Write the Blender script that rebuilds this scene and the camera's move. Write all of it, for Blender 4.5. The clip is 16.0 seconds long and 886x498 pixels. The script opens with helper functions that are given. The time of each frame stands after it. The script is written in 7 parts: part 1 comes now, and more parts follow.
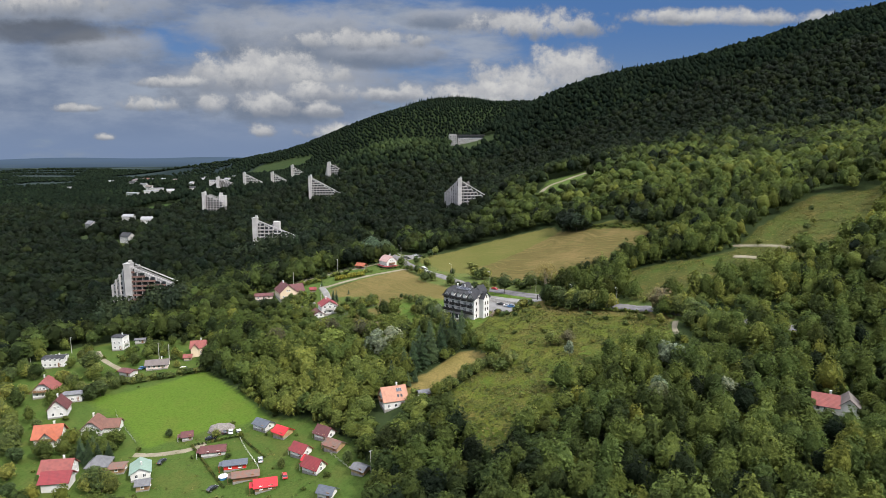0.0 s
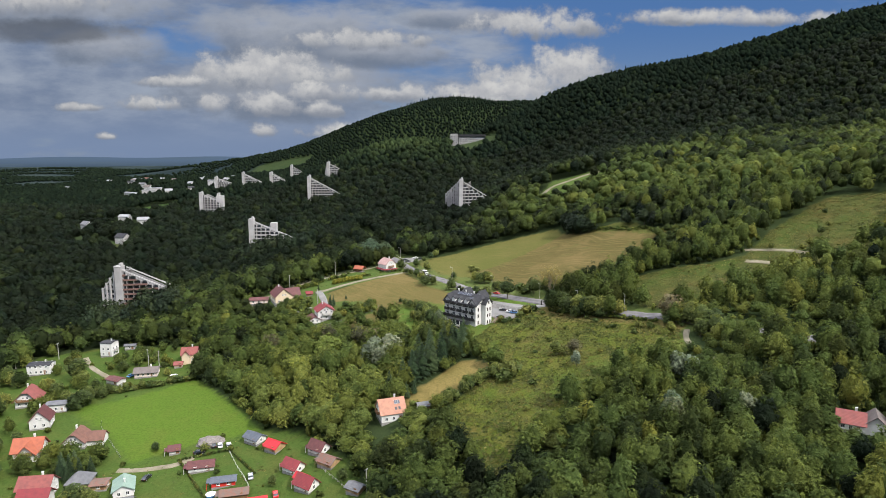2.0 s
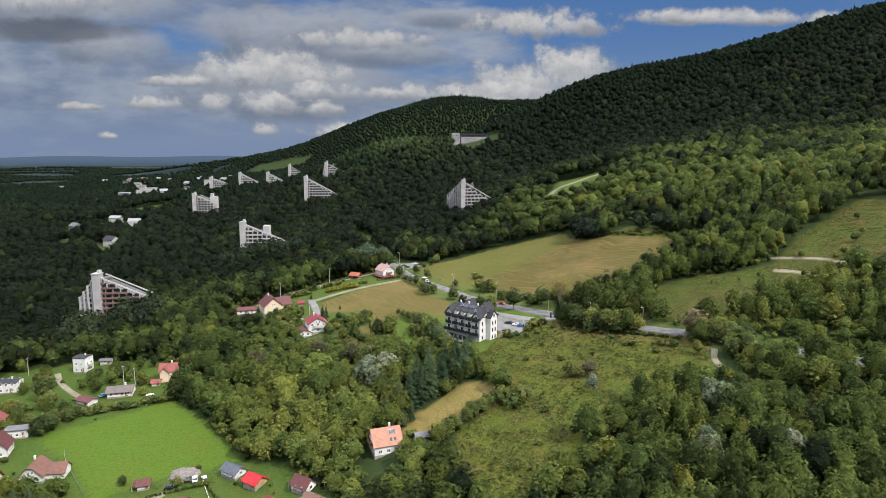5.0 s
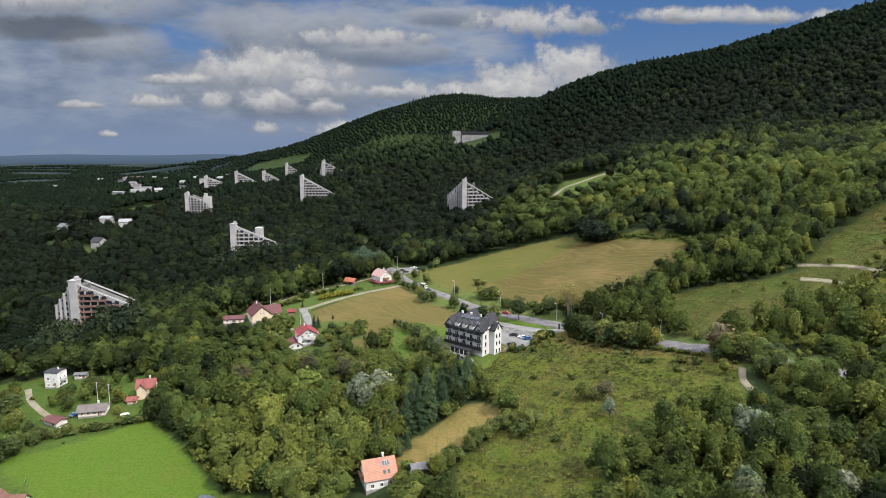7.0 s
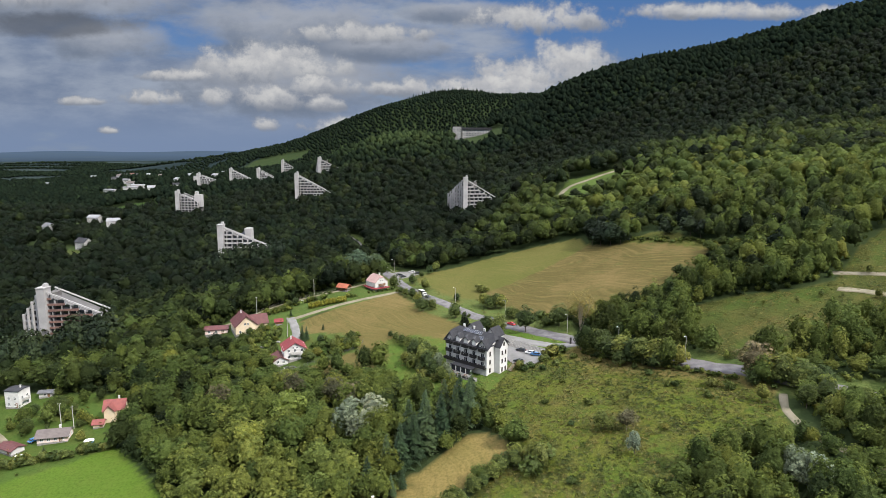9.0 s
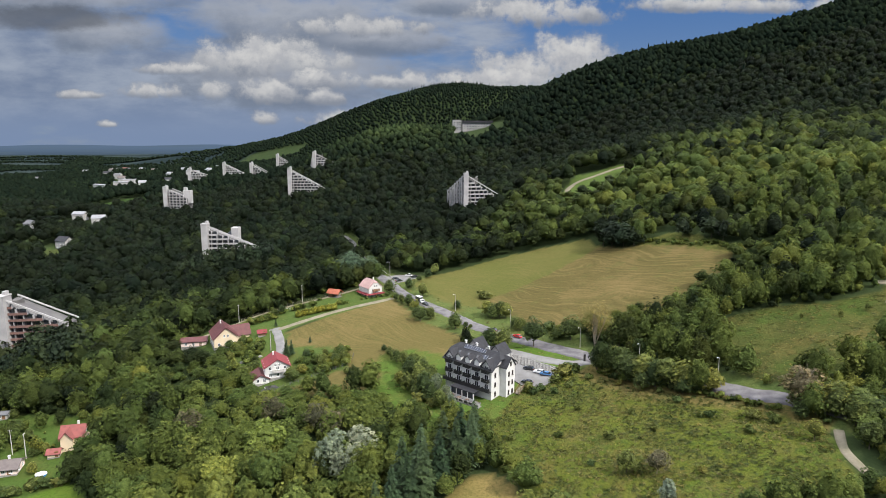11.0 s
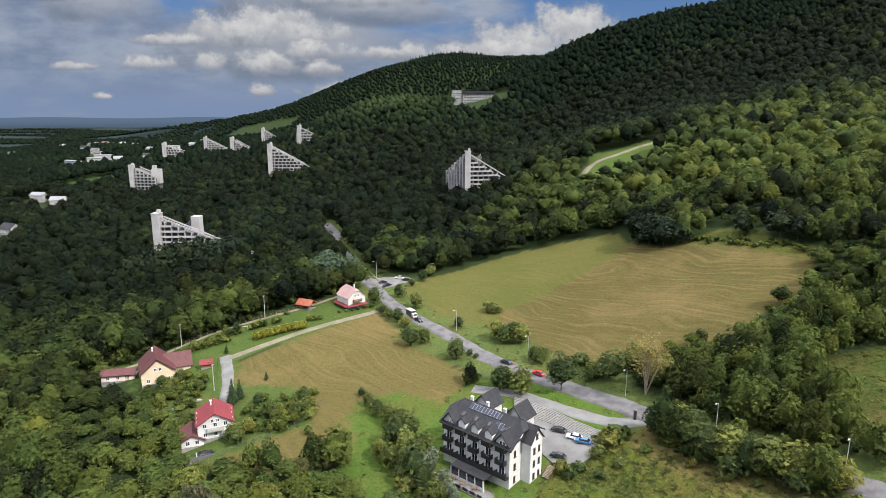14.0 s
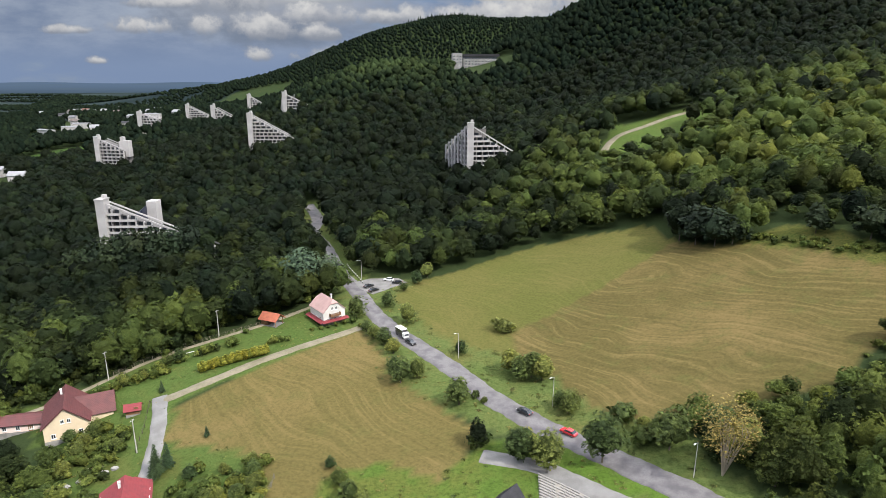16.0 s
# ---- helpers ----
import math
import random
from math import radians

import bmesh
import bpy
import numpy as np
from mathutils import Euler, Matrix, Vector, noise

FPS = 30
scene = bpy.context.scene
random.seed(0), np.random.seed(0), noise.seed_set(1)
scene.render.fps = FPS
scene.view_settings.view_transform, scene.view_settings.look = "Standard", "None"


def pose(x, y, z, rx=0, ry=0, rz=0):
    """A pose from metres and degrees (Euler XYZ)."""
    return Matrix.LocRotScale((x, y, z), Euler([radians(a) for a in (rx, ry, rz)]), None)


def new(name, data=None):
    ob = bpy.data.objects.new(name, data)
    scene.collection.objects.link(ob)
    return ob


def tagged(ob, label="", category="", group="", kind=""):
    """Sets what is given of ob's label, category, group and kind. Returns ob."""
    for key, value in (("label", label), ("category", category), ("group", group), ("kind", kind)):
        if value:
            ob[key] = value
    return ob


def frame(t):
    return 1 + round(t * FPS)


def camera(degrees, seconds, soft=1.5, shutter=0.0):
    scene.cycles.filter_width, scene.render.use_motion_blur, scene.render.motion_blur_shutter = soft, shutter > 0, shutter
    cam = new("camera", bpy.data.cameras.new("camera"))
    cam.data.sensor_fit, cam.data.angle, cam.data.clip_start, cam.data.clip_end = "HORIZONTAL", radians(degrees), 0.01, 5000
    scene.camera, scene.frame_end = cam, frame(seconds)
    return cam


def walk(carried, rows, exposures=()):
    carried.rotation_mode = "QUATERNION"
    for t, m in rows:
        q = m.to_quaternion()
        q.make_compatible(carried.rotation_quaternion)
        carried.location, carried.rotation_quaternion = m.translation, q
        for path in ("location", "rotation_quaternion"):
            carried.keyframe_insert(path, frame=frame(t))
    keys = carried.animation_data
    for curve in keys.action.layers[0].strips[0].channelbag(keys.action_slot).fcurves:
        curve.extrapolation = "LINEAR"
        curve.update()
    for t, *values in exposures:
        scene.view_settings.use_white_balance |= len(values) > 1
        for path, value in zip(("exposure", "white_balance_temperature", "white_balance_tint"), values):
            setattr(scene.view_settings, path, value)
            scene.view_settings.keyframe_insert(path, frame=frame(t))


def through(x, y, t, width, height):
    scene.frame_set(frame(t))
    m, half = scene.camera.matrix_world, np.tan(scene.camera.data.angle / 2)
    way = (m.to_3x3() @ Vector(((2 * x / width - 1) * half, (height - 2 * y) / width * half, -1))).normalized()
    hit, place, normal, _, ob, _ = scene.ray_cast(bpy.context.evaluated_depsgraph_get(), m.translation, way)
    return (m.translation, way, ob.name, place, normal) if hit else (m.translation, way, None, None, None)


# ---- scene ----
cam = camera(71.2, 16.0, soft=0.6)
METRES, EYE, TILT, LEAN, TURN = 240.0, 90.0, -8.85, 0.0, 0.0
ROWS = [
    (0.0, 0.0, 0.0, 0.0, -0.0, 0.0, -0.0),
    (0.5, -0.0, 0.011, 0.0019, 0.02, -0.0, -0.03),
    (1.0, 0.0002, 0.0233, 0.0037, 0.04, -0.0, -0.08),
    (1.5, 0.0003, 0.0367, 0.0059, 0.06, -0.0, -0.11),
    (2.0, 0.0004, 0.0514, 0.0082, 0.08, 0.0, -0.14),
    (2.5, 0.0006, 0.067, 0.0106, 0.1, 0.01, -0.17),
    (3.0, 0.0005, 0.0835, 0.0131, 0.12, -0.01, -0.19),
    (3.5, 0.0005, 0.1013, 0.0158, 0.14, -0.02, -0.21),
    (4.0, 0.0004, 0.12, 0.0187, 0.16, -0.02, -0.21),
    (6.5, 0.0012, 0.2291, 0.0361, 0.25, -0.13, -0.24),
    (7.0, 0.0014, 0.2543, 0.04, 0.26, -0.18, -0.24),
    (7.5, 0.0016, 0.2802, 0.0443, 0.28, -0.25, -0.24),
    (8.0, 0.0015, 0.3075, 0.0483, 0.28, -0.31, -0.24),
    (8.5, 0.0017, 0.3357, 0.0525, 0.29, -0.4, -0.22),
    (9.0, 0.0016, 0.3647, 0.0568, 0.28, -0.49, -0.24),
    (11.5, 0.0019, 0.5101, 0.0802, 0.23, -1.25, -0.25),
    (12.0, 0.0021, 0.5394, 0.0847, 0.22, -1.46, -0.26),
    (12.5, 0.0025, 0.5784, 0.0906, 0.21, -1.75, -0.26),
    (13.0, 0.0024, 0.6388, 0.1001, 0.18, -2.25, -0.25),
    (13.5, 0.0024, 0.6991, 0.1093, 0.16, -2.82, -0.25),
    (14.0, 0.0026, 0.7602, 0.1192, 0.13, -3.51, -0.25),
    (14.5, 0.0029, 0.8196, 0.1282, 0.12, -4.22, -0.24),
    (15.0, 0.0032, 0.8775, 0.1378, 0.12, -5.06, -0.23),
    (15.5, 0.0033, 0.9337, 0.1463, 0.08, -6.0, -0.28),
    (16.0, 0.0035, 0.9878, 0.1557, 0.08, -6.57, -0.26),
]
walk(cam, [(t, pose(0, 0, EYE, TILT, LEAN, TURN) @ pose(METRES * x, METRES * y, METRES * z, 90 + pitch, roll, yaw)) for t, x, y, z, yaw, pitch, roll in ROWS], [(0.0, 0.60), (8.0, 0.60), (13.0, 0.68), (16.0, 0.715)])

# ---- sky and sun ----
SUN_AZ, SUN_EL = 128.0, 47.0          # degrees clockwise from straight ahead, and above the horizon
SUN_DIR = Vector((math.sin(radians(SUN_AZ)) * math.cos(radians(SUN_EL)), math.cos(radians(SUN_AZ)) * math.cos(radians(SUN_EL)), math.sin(radians(SUN_EL))))


class Nodes:
    """A short hand for node trees."""

    def __init__(self, tree):
        self.t = tree

    def add(self, kind, inputs=None, **props):
        n = self.t.nodes.new(kind)
        if "operation" in props:
            n.operation, n.use_clamp = props["operation"], props["use_clamp"]
        if "data_type" in props:
            n.data_type, n.blend_type = props["data_type"], props["blend_type"]
        if "interpolation_type" in props:
            n.interpolation_type = props["interpolation_type"]
        if "attribute_name" in props:
            n.attribute_name = props["attribute_name"]
        if "bands_direction" in props:
            n.bands_direction = props["bands_direction"]
        if "sky_type" in props:
            n.sky_type, n.sun_disc = props["sky_type"], props["sun_disc"]
        for k, v in (inputs or {}).items():
            self.put(n.inputs[k], v)
        return n

    def put(self, socket, v):
        if isinstance(v, bpy.types.NodeSocket):
            self.t.links.new(v, socket)
        elif isinstance(v, (tuple, list)) and len(v) == 3 and socket.type == "RGBA":
            socket.default_value = (*v, 1)
        else:
            socket.default_value = v

    def math(self, op, a, b=None, c=None, clamp=False):
        n = self.add("ShaderNodeMath", operation=op, use_clamp=clamp)
        for i, v in enumerate((a, b, c)):
            if v is not None:
                self.put(n.inputs[i], v)
        return n.outputs[0]

    def mix(self, fac, a, b, blend="MIX"):
        n = self.add("ShaderNodeMix", data_type="RGBA", blend_type=blend)
        self.put(n.inputs[0], fac), self.put(n.inputs[6], a), self.put(n.inputs[7], b)
        return n.outputs[2]

    def noise(self, vector, scale, detail=4.0, rough=0.55, kind="FBM"):
        n = self.add("ShaderNodeTexNoise", {"Scale": scale, "Detail": detail, "Roughness": rough})
        if vector is not None:
            self.put(n.inputs["Vector"], vector)
        return n.outputs["Fac"]

    def ramp(self, fac, lo, hi):
        n = self.add("ShaderNodeMapRange", {"Value": fac, "From Min": lo, "From Max": hi}, interpolation_type="SMOOTHSTEP")
        return n.outputs[0]


world = bpy.data.worlds.new("sky")
scene.world = world
world.use_nodes = True
wt = world.node_tree
wt.nodes.clear()
W = Nodes(wt)
sky = W.add("ShaderNodeTexSky", sky_type="NISHITA", sun_disc=False)
sky.sun_elevation, sky.sun_rotation, sky.altitude, sky.air_density, sky.dust_density = radians(SUN_EL), radians(SUN_AZ), 400, 1.0, 0.6
way = W.add("ShaderNodeTexCoord").outputs["Generated"]
sep = W.add("ShaderNodeSeparateXYZ", {0: way})
dx, dy, dz = sep.outputs
front = W.math("MAXIMUM", dy, 0.05)
U, V = W.math("DIVIDE", dx, front), W.math("DIVIDE", dz, front)
# the broken sheet of grey cloud, denser over the plain, with blue gaps towards the hills
sheet = W.add("ShaderNodeCombineXYZ", {0: W.math("MULTIPLY", U, 2.3), 1: W.math("MULTIPLY", V, 7.5), 2: 0.0}).outputs[0]
n1 = W.noise(sheet, 1.15, 7, 0.55)
n2 = W.noise(sheet, 2.6, 6, 0.6)
side = W.ramp(U, -0.30, 0.22)
cover = W.math("SUBTRACT", W.math("ADD", n1, W.math("MULTIPLY", n2, 0.18)), W.math("MULTIPLY", side, 0.16))
cover = W.math("SUBTRACT", cover, W.math("MULTIPLY", W.ramp(V, 0.10, 0.26), 0.05))
deck_mask = W.ramp(cover, 0.40, 0.56)
n3 = W.noise(W.add("ShaderNodeCombineXYZ", {0: W.math("MULTIPLY", U, 6.0), 1: W.math("MULTIPLY", V, 14.0), 2: 1.7}).outputs[0], 1.0, 8, 0.62)
deck_col = W.mix(W.ramp(W.math("ADD", W.math("MULTIPLY", n2, 0.5), W.math("MULTIPLY", n3, 0.5)), 0.36, 0.62), (0.188, 0.245, 0.365), (0.355, 0.41, 0.51))
blue = W.mix(1.0, sky.outputs[0], (0.075, 0.085, 0.098), "MULTIPLY")
haze = W.mix(W.ramp(dz, -0.01, 0.20), (0.215, 0.28, 0.41), (0.060, 0.165, 0.43))
col = W.mix(0.72, blue, haze)
deck_col = W.mix(W.ramp(V, 0.09, 0.0), deck_col, (0.210, 0.285, 0.440))
col = W.mix(deck_mask, col, deck_col)
# heaped clouds: across, up, half width, half height
HEAPS = [(-0.300, 0.118, 0.085, 0.034), (-0.21, 0.118, 0.06, 0.026), (-0.278, 0.072, 0.050, 0.020), (-0.362, 0.074, 0.024, 0.015), (-0.46, 0.074, 0.040, 0.012), (-0.191, 0.065, 0.026, 0.012), (-0.288, 0.033, 0.022, 0.011), (-0.535, 0.024, 0.016, 0.006), (-0.17, 0.030, 0.05, 0.012), (-0.05, 0.090, 0.10, 0.014),
         (-0.58, 0.069, 0.036, 0.007), (0.141, 0.193, 0.10, 0.022), (0.13, 0.108, 0.08, 0.030), (0.195, 0.124, 0.055, 0.034), (0.03, 0.075, 0.06, 0.02), (-0.66, 0.228, 0.14, 0.024), (0.45, 0.205, 0.16, 0.012), (-0.335, 0.128, 0.045, 0.018), (-0.245, 0.140, 0.05, 0.018), (-0.20, 0.092, 0.06, 0.018), (-0.13, 0.170, 0.09, 0.016), (-0.42, 0.108, 0.05, 0.010), (0.09, 0.088, 0.08, 0.024)]
HEAPS = [(hu, hv, ha * 1.22, hb * 1.25) for hu, hv, ha, hb in HEAPS]
# broad grey domes behind the heaps
DOMES = [(-0.223, 0.178, 0.19, 0.046), (-0.52, 0.160, 0.10, 0.034), (-0.25, 0.095, 0.20, 0.050), (-0.60, 0.215, 0.20, 0.030), (0.02, 0.205, 0.10, 0.018), (-0.09, 0.150, 0.11, 0.022)]
q1 = W.math("SUBTRACT", W.noise(W.add("ShaderNodeCombineXYZ", {0: U, 1: W.math("MULTIPLY", V, 1.7), 2: 0.7}).outputs[0], 8.0, 7, 0.62), 0.5)
for hu, hv, ha, hb in DOMES:
    eu = W.math("DIVIDE", W.math("SUBTRACT", U, hu), ha)
    ev = W.math("DIVIDE", W.math("SUBTRACT", V, hv), hb)
    r = W.math("ADD", W.math("MULTIPLY", eu, eu), W.math("MULTIPLY", ev, ev))
    m = W.ramp(W.math("ADD", r, W.math("MULTIPLY", q1, 3.0)), 1.25, 0.25)
    tone = W.mix(W.ramp(W.math("ADD", ev, W.math("MULTIPLY", q1, 3.0)), -0.8, 0.9), (0.180, 0.220, 0.295), (0.44, 0.465, 0.52))
    col = W.mix(W.math("MULTIPLY", m, W.math("MULTIPLY", W.ramp(dy, 0.0, 0.3), 0.85)), col, tone)
dark = W.ramp(W.math("ADD", W.math("ADD", W.math("POWER", W.math("ABSOLUTE", W.math("DIVIDE", W.math("ADD", U, 0.60), 0.15)), 2.0), W.math("POWER", W.math("ABSOLUTE", W.math("DIVIDE", W.math("SUBTRACT", V, 0.186), 0.022)), 2.0)), W.math("MULTIPLY", q1, 2.5)), 1.2, 0.2)
col = W.mix(W.math("MULTIPLY", dark, 0.75), col, (0.115, 0.130, 0.160))
puff = W.add("ShaderNodeCombineXYZ", {0: U, 1: V, 2: 0.3}).outputs[0]
p1 = W.math("SUBTRACT", W.noise(puff, 24.0, 7, 0.64), 0.5)
p2 = W.noise(puff, 30.0, 5, 0.6)
heap_mask, heap_top = 0.0, 0.0
for hu, hv, ha, hb in HEAPS:
    eu = W.math("DIVIDE", W.math("SUBTRACT", U, hu), ha)
    ev = W.math("DIVIDE", W.math("SUBTRACT", V, hv), hb)
    flat = W.math("MAXIMUM", W.math("MULTIPLY", ev, -1.5), ev)        # a flatter foot
    r = W.math("ADD", W.math("MULTIPLY", eu, eu), W.math("MULTIPLY", flat, flat))
    m = W.ramp(W.math("ADD", r, W.math("MULTIPLY", p1, 4.4)), 1.45, 0.05)
    heap_top = W.math("MAXIMUM", heap_top, W.math("MULTIPLY", m, W.ramp(W.math("ADD", ev, W.math("MULTIPLY", p1, 2.2)), -0.75, 0.45)))
    heap_mask = W.math("MAXIMUM", heap_mask, m)
heap_col = W.mix(heap_top, (0.26, 0.29, 0.35), W.mix(W.ramp(p2, 0.3, 0.7), (0.50, 0.51, 0.54), (0.68, 0.675, 0.67)))
col = W.mix(W.math("MULTIPLY", heap_mask, W.ramp(dy, 0.0, 0.3)), col, heap_col)
high = W.ramp(dz, 0.32, 0.7)                          # unseen cloud added overhead, far brighter than the rest, to fill the shade
over = W.mix(W.ramp(n1, 0.36, 0.60), (0.28, 0.42, 0.75), (4.9, 5.0, 5.3))
col = W.mix(high, col, over)
bg = W.add("ShaderNodeBackground", {"Color": col, "Strength": 0.6})
wt.links.new(bg.outputs[0], W.add("ShaderNodeOutputWorld").inputs[0])

sun = new("sun", bpy.data.lights.new("sun", "SUN"))
sun.data.energy, sun.data.angle, sun.data.color = 3.65, radians(0.6), (1.0, 0.95, 0.87)
sun.matrix_world = Matrix.Translation((200, -100, 400)) @ SUN_DIR.to_track_quat("Z", "Y").to_matrix().to_4x4()

# ---- materials ----
def material(name):
    m = bpy.data.materials.new(name)
    m.use_nodes = True
    m.node_tree.nodes.clear()
    n = Nodes(m.node_tree)
    out = n.add("ShaderNodeOutputMaterial")
    return m, n, out


def surface(name, colour, second=None, scale=0.6, rough=0.85, metal=0.0, bump=0.0, bump_scale=6.0, fine=8.0, spread=0.25, stretch=(1, 1, 1), coat=0.0):
    """A matt or glossy surface with stains at one scale, grain at a finer one, and a little change from piece to piece."""
    m, n, out = material(name)
    at = n.add("ShaderNodeTexCoord").outputs["Object"]
    at = n.add("ShaderNodeMapping", {"Vector": at, "Scale": stretch}).outputs[0]
    second = second or tuple(c * 0.72 for c in colour)
    big, small = n.noise(at, scale, 5), n.noise(at, fine, 4)
    c = n.mix(n.ramp(big, 0.35, 0.68), colour, second)
    c = n.mix(n.math("MULTIPLY", n.ramp(small, 0.35, 0.75), spread), c, tuple(v * 0.55 for v in colour))
    rnd = n.add("ShaderNodeObjectInfo").outputs["Random"]
    c = n.mix(1.0, c, n.add("ShaderNodeCombineColor", {k: n.math("MULTIPLY_ADD", rnd, 0.14, 0.93) for k in range(3)}).outputs[0], "MULTIPLY")
    b = n.add("ShaderNodeBsdfPrincipled", {"Base Color": c, "Roughness": n.math("MULTIPLY_ADD", small, 0.15, rough - 0.08), "Metallic": metal, "Coat Weight": coat})
    if bump:
        b_n = n.add("ShaderNodeBump", {"Height": n.noise(at, bump_scale, 5, 0.65), "Strength": bump, "Distance": 0.1})
        n.put(b.inputs["Normal"], b_n.outputs[0])
    n.put(out.inputs[0], b.outputs[0])
    return m


def roofing(name, colour, second, course=0.35, rough=0.6, metal=0.0):
    """Roof covering with courses across the slope, weathered in patches."""
    m, n, out = material(name)
    at = n.add("ShaderNodeTexCoord").outputs["Object"]
    z = n.add("ShaderNodeSeparateXYZ", {0: at}).outputs
    wave = n.math("ABSOLUTE", n.math("SINE", n.math("MULTIPLY", z[2], math.pi / (course * 0.62))))
    rib = n.math("ABSOLUTE", n.math("SINE", n.math("MULTIPLY", n.math("ADD", z[0], z[1]), math.pi / (course * 0.9))))
    big, small = n.noise(at, 0.7, 5), n.noise(at, 9.0, 4)
    c = n.mix(n.ramp(big, 0.35, 0.7), colour, second)
    c = n.mix(n.math("MULTIPLY", n.ramp(small, 0.4, 0.75), 0.35), c, tuple(v * 0.6 for v in colour))
    h = n.math("ADD", n.math("MULTIPLY", wave, 0.7), n.math("MULTIPLY", rib, 0.4))
    b = n.add("ShaderNodeBsdfPrincipled", {"Base Color": c, "Roughness": rough, "Metallic": metal, "Specular IOR Level": 0.25})
    n.put(b.inputs["Normal"], n.add("ShaderNodeBump", {"Height": h, "Strength": 0.6, "Distance": 0.06}).outputs[0])
    n.put(out.inputs[0], b.outputs[0])
    return m


def foliage(name, dark, mid, light, through=0.30, per_tree="tint", grain=1.3, relief=0.5, vary=1.0, gaps=0.0, cool=1.0, gloss=0.14):
    """Leaves: a tone for each tree, another for each spray, sprays in relief, gaps between the leaves, and some light let through."""
    m, n, out = material(name)
    geo = n.add("ShaderNodeNewGeometry")
    tone = n.add("ShaderNodeAttribute", attribute_name="tint").outputs["Fac"] if per_tree == "tint" else n.add("ShaderNodeObjectInfo").outputs["Random"]
    leaf = geo.outputs["Random Per Island"]
    at = n.add("ShaderNodeTexCoord").outputs["Object"]
    clump, fine = n.noise(at, grain, 3, 0.6), n.noise(at, grain * 3.1, 3, 0.65)
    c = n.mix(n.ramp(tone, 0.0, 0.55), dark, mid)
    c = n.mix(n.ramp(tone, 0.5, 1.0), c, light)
    hue = n.math("FRACT", n.math("MULTIPLY", tone, 37.7))
    c = n.mix(n.math("MULTIPLY", n.ramp(hue, 0.55, 0.95), 0.5 * cool), c, n.mix(1.0, c, (0.80, 0.98, 1.22), "MULTIPLY"))
    c = n.mix(n.math("MULTIPLY", n.ramp(hue, 0.22, 0.0), 0.5 * vary), c, n.mix(1.0, c, (1.25, 1.0, 0.75), "MULTIPLY"))
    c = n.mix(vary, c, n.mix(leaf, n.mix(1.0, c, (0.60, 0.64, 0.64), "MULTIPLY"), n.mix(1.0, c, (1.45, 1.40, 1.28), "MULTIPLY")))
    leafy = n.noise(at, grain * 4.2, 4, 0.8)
    # Shade of leaf gaps and light on leaf tips put into the colour.
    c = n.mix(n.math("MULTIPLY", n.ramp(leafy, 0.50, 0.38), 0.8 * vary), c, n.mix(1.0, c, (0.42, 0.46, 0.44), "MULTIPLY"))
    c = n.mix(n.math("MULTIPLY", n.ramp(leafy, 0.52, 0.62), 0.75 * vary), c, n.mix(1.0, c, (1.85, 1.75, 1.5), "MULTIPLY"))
    h = n.math("ADD", clump, n.math("MULTIPLY", fine, 0.45))
    bump = n.add("ShaderNodeBump", {"Height": n.math("ADD", h, n.math("MULTIPLY", leafy, 0.22)), "Strength": relief, "Distance": 1.3 / grain}).outputs[0]
    d = n.add("ShaderNodeBsdfPrincipled", {"Base Color": c, "Roughness": 0.6, "Specular IOR Level": gloss, "Normal": bump})
    t = n.add("ShaderNodeBsdfTranslucent", {"Color": n.mix(1.0, c, (1.3, 1.25, 0.85), "MULTIPLY"), "Normal": bump})
    body = n.add("ShaderNodeMixShader", {0: through, 1: d.outputs[0], 2: t.outputs[0]}).outputs[0]
    if gaps:
        hole = n.math("LESS_THAN", n.noise(at, gaps, 2, 0.7), 0.47)
        body = n.add("ShaderNodeMixShader", {0: hole, 1: body, 2: n.add("ShaderNodeBsdfTransparent").outputs[0]}).outputs[0]
    n.put(out.inputs[0], body)
    return m


# Darkest leaf tone carries the cloud shade of valley and hill.
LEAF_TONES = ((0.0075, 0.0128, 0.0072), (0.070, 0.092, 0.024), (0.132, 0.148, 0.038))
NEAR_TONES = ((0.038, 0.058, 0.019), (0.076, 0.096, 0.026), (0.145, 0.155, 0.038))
# Far leaves: cloud shade and a touch of blue haze put into the tones.
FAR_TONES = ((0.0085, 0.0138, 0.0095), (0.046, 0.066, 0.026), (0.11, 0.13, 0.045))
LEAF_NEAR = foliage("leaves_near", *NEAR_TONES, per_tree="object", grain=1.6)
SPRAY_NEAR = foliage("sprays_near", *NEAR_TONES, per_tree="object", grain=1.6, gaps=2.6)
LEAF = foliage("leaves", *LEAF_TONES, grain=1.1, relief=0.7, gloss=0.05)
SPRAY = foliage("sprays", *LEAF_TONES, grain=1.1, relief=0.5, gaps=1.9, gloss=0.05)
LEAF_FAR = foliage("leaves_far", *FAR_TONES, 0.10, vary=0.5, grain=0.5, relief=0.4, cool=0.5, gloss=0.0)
LEAF_FIR = foliage("needles", (0.020, 0.036, 0.016), (0.034, 0.054, 0.023), (0.056, 0.080, 0.036), 0.1, per_tree="object", gaps=2.2)
# Valley cloud shade put into a darker leaf colour; field edge trees share it.
LEAF_DARK = foliage("leaves_dark", (0.012, 0.021, 0.012), (0.020, 0.032, 0.016), (0.032, 0.046, 0.021), per_tree="object", grain=0.95)
LEAF_BROWN = foliage("leaves_brown", (0.055, 0.052, 0.026), (0.085, 0.074, 0.038), (0.120, 0.098, 0.055), 0.2, per_tree="object", gaps=2.4)
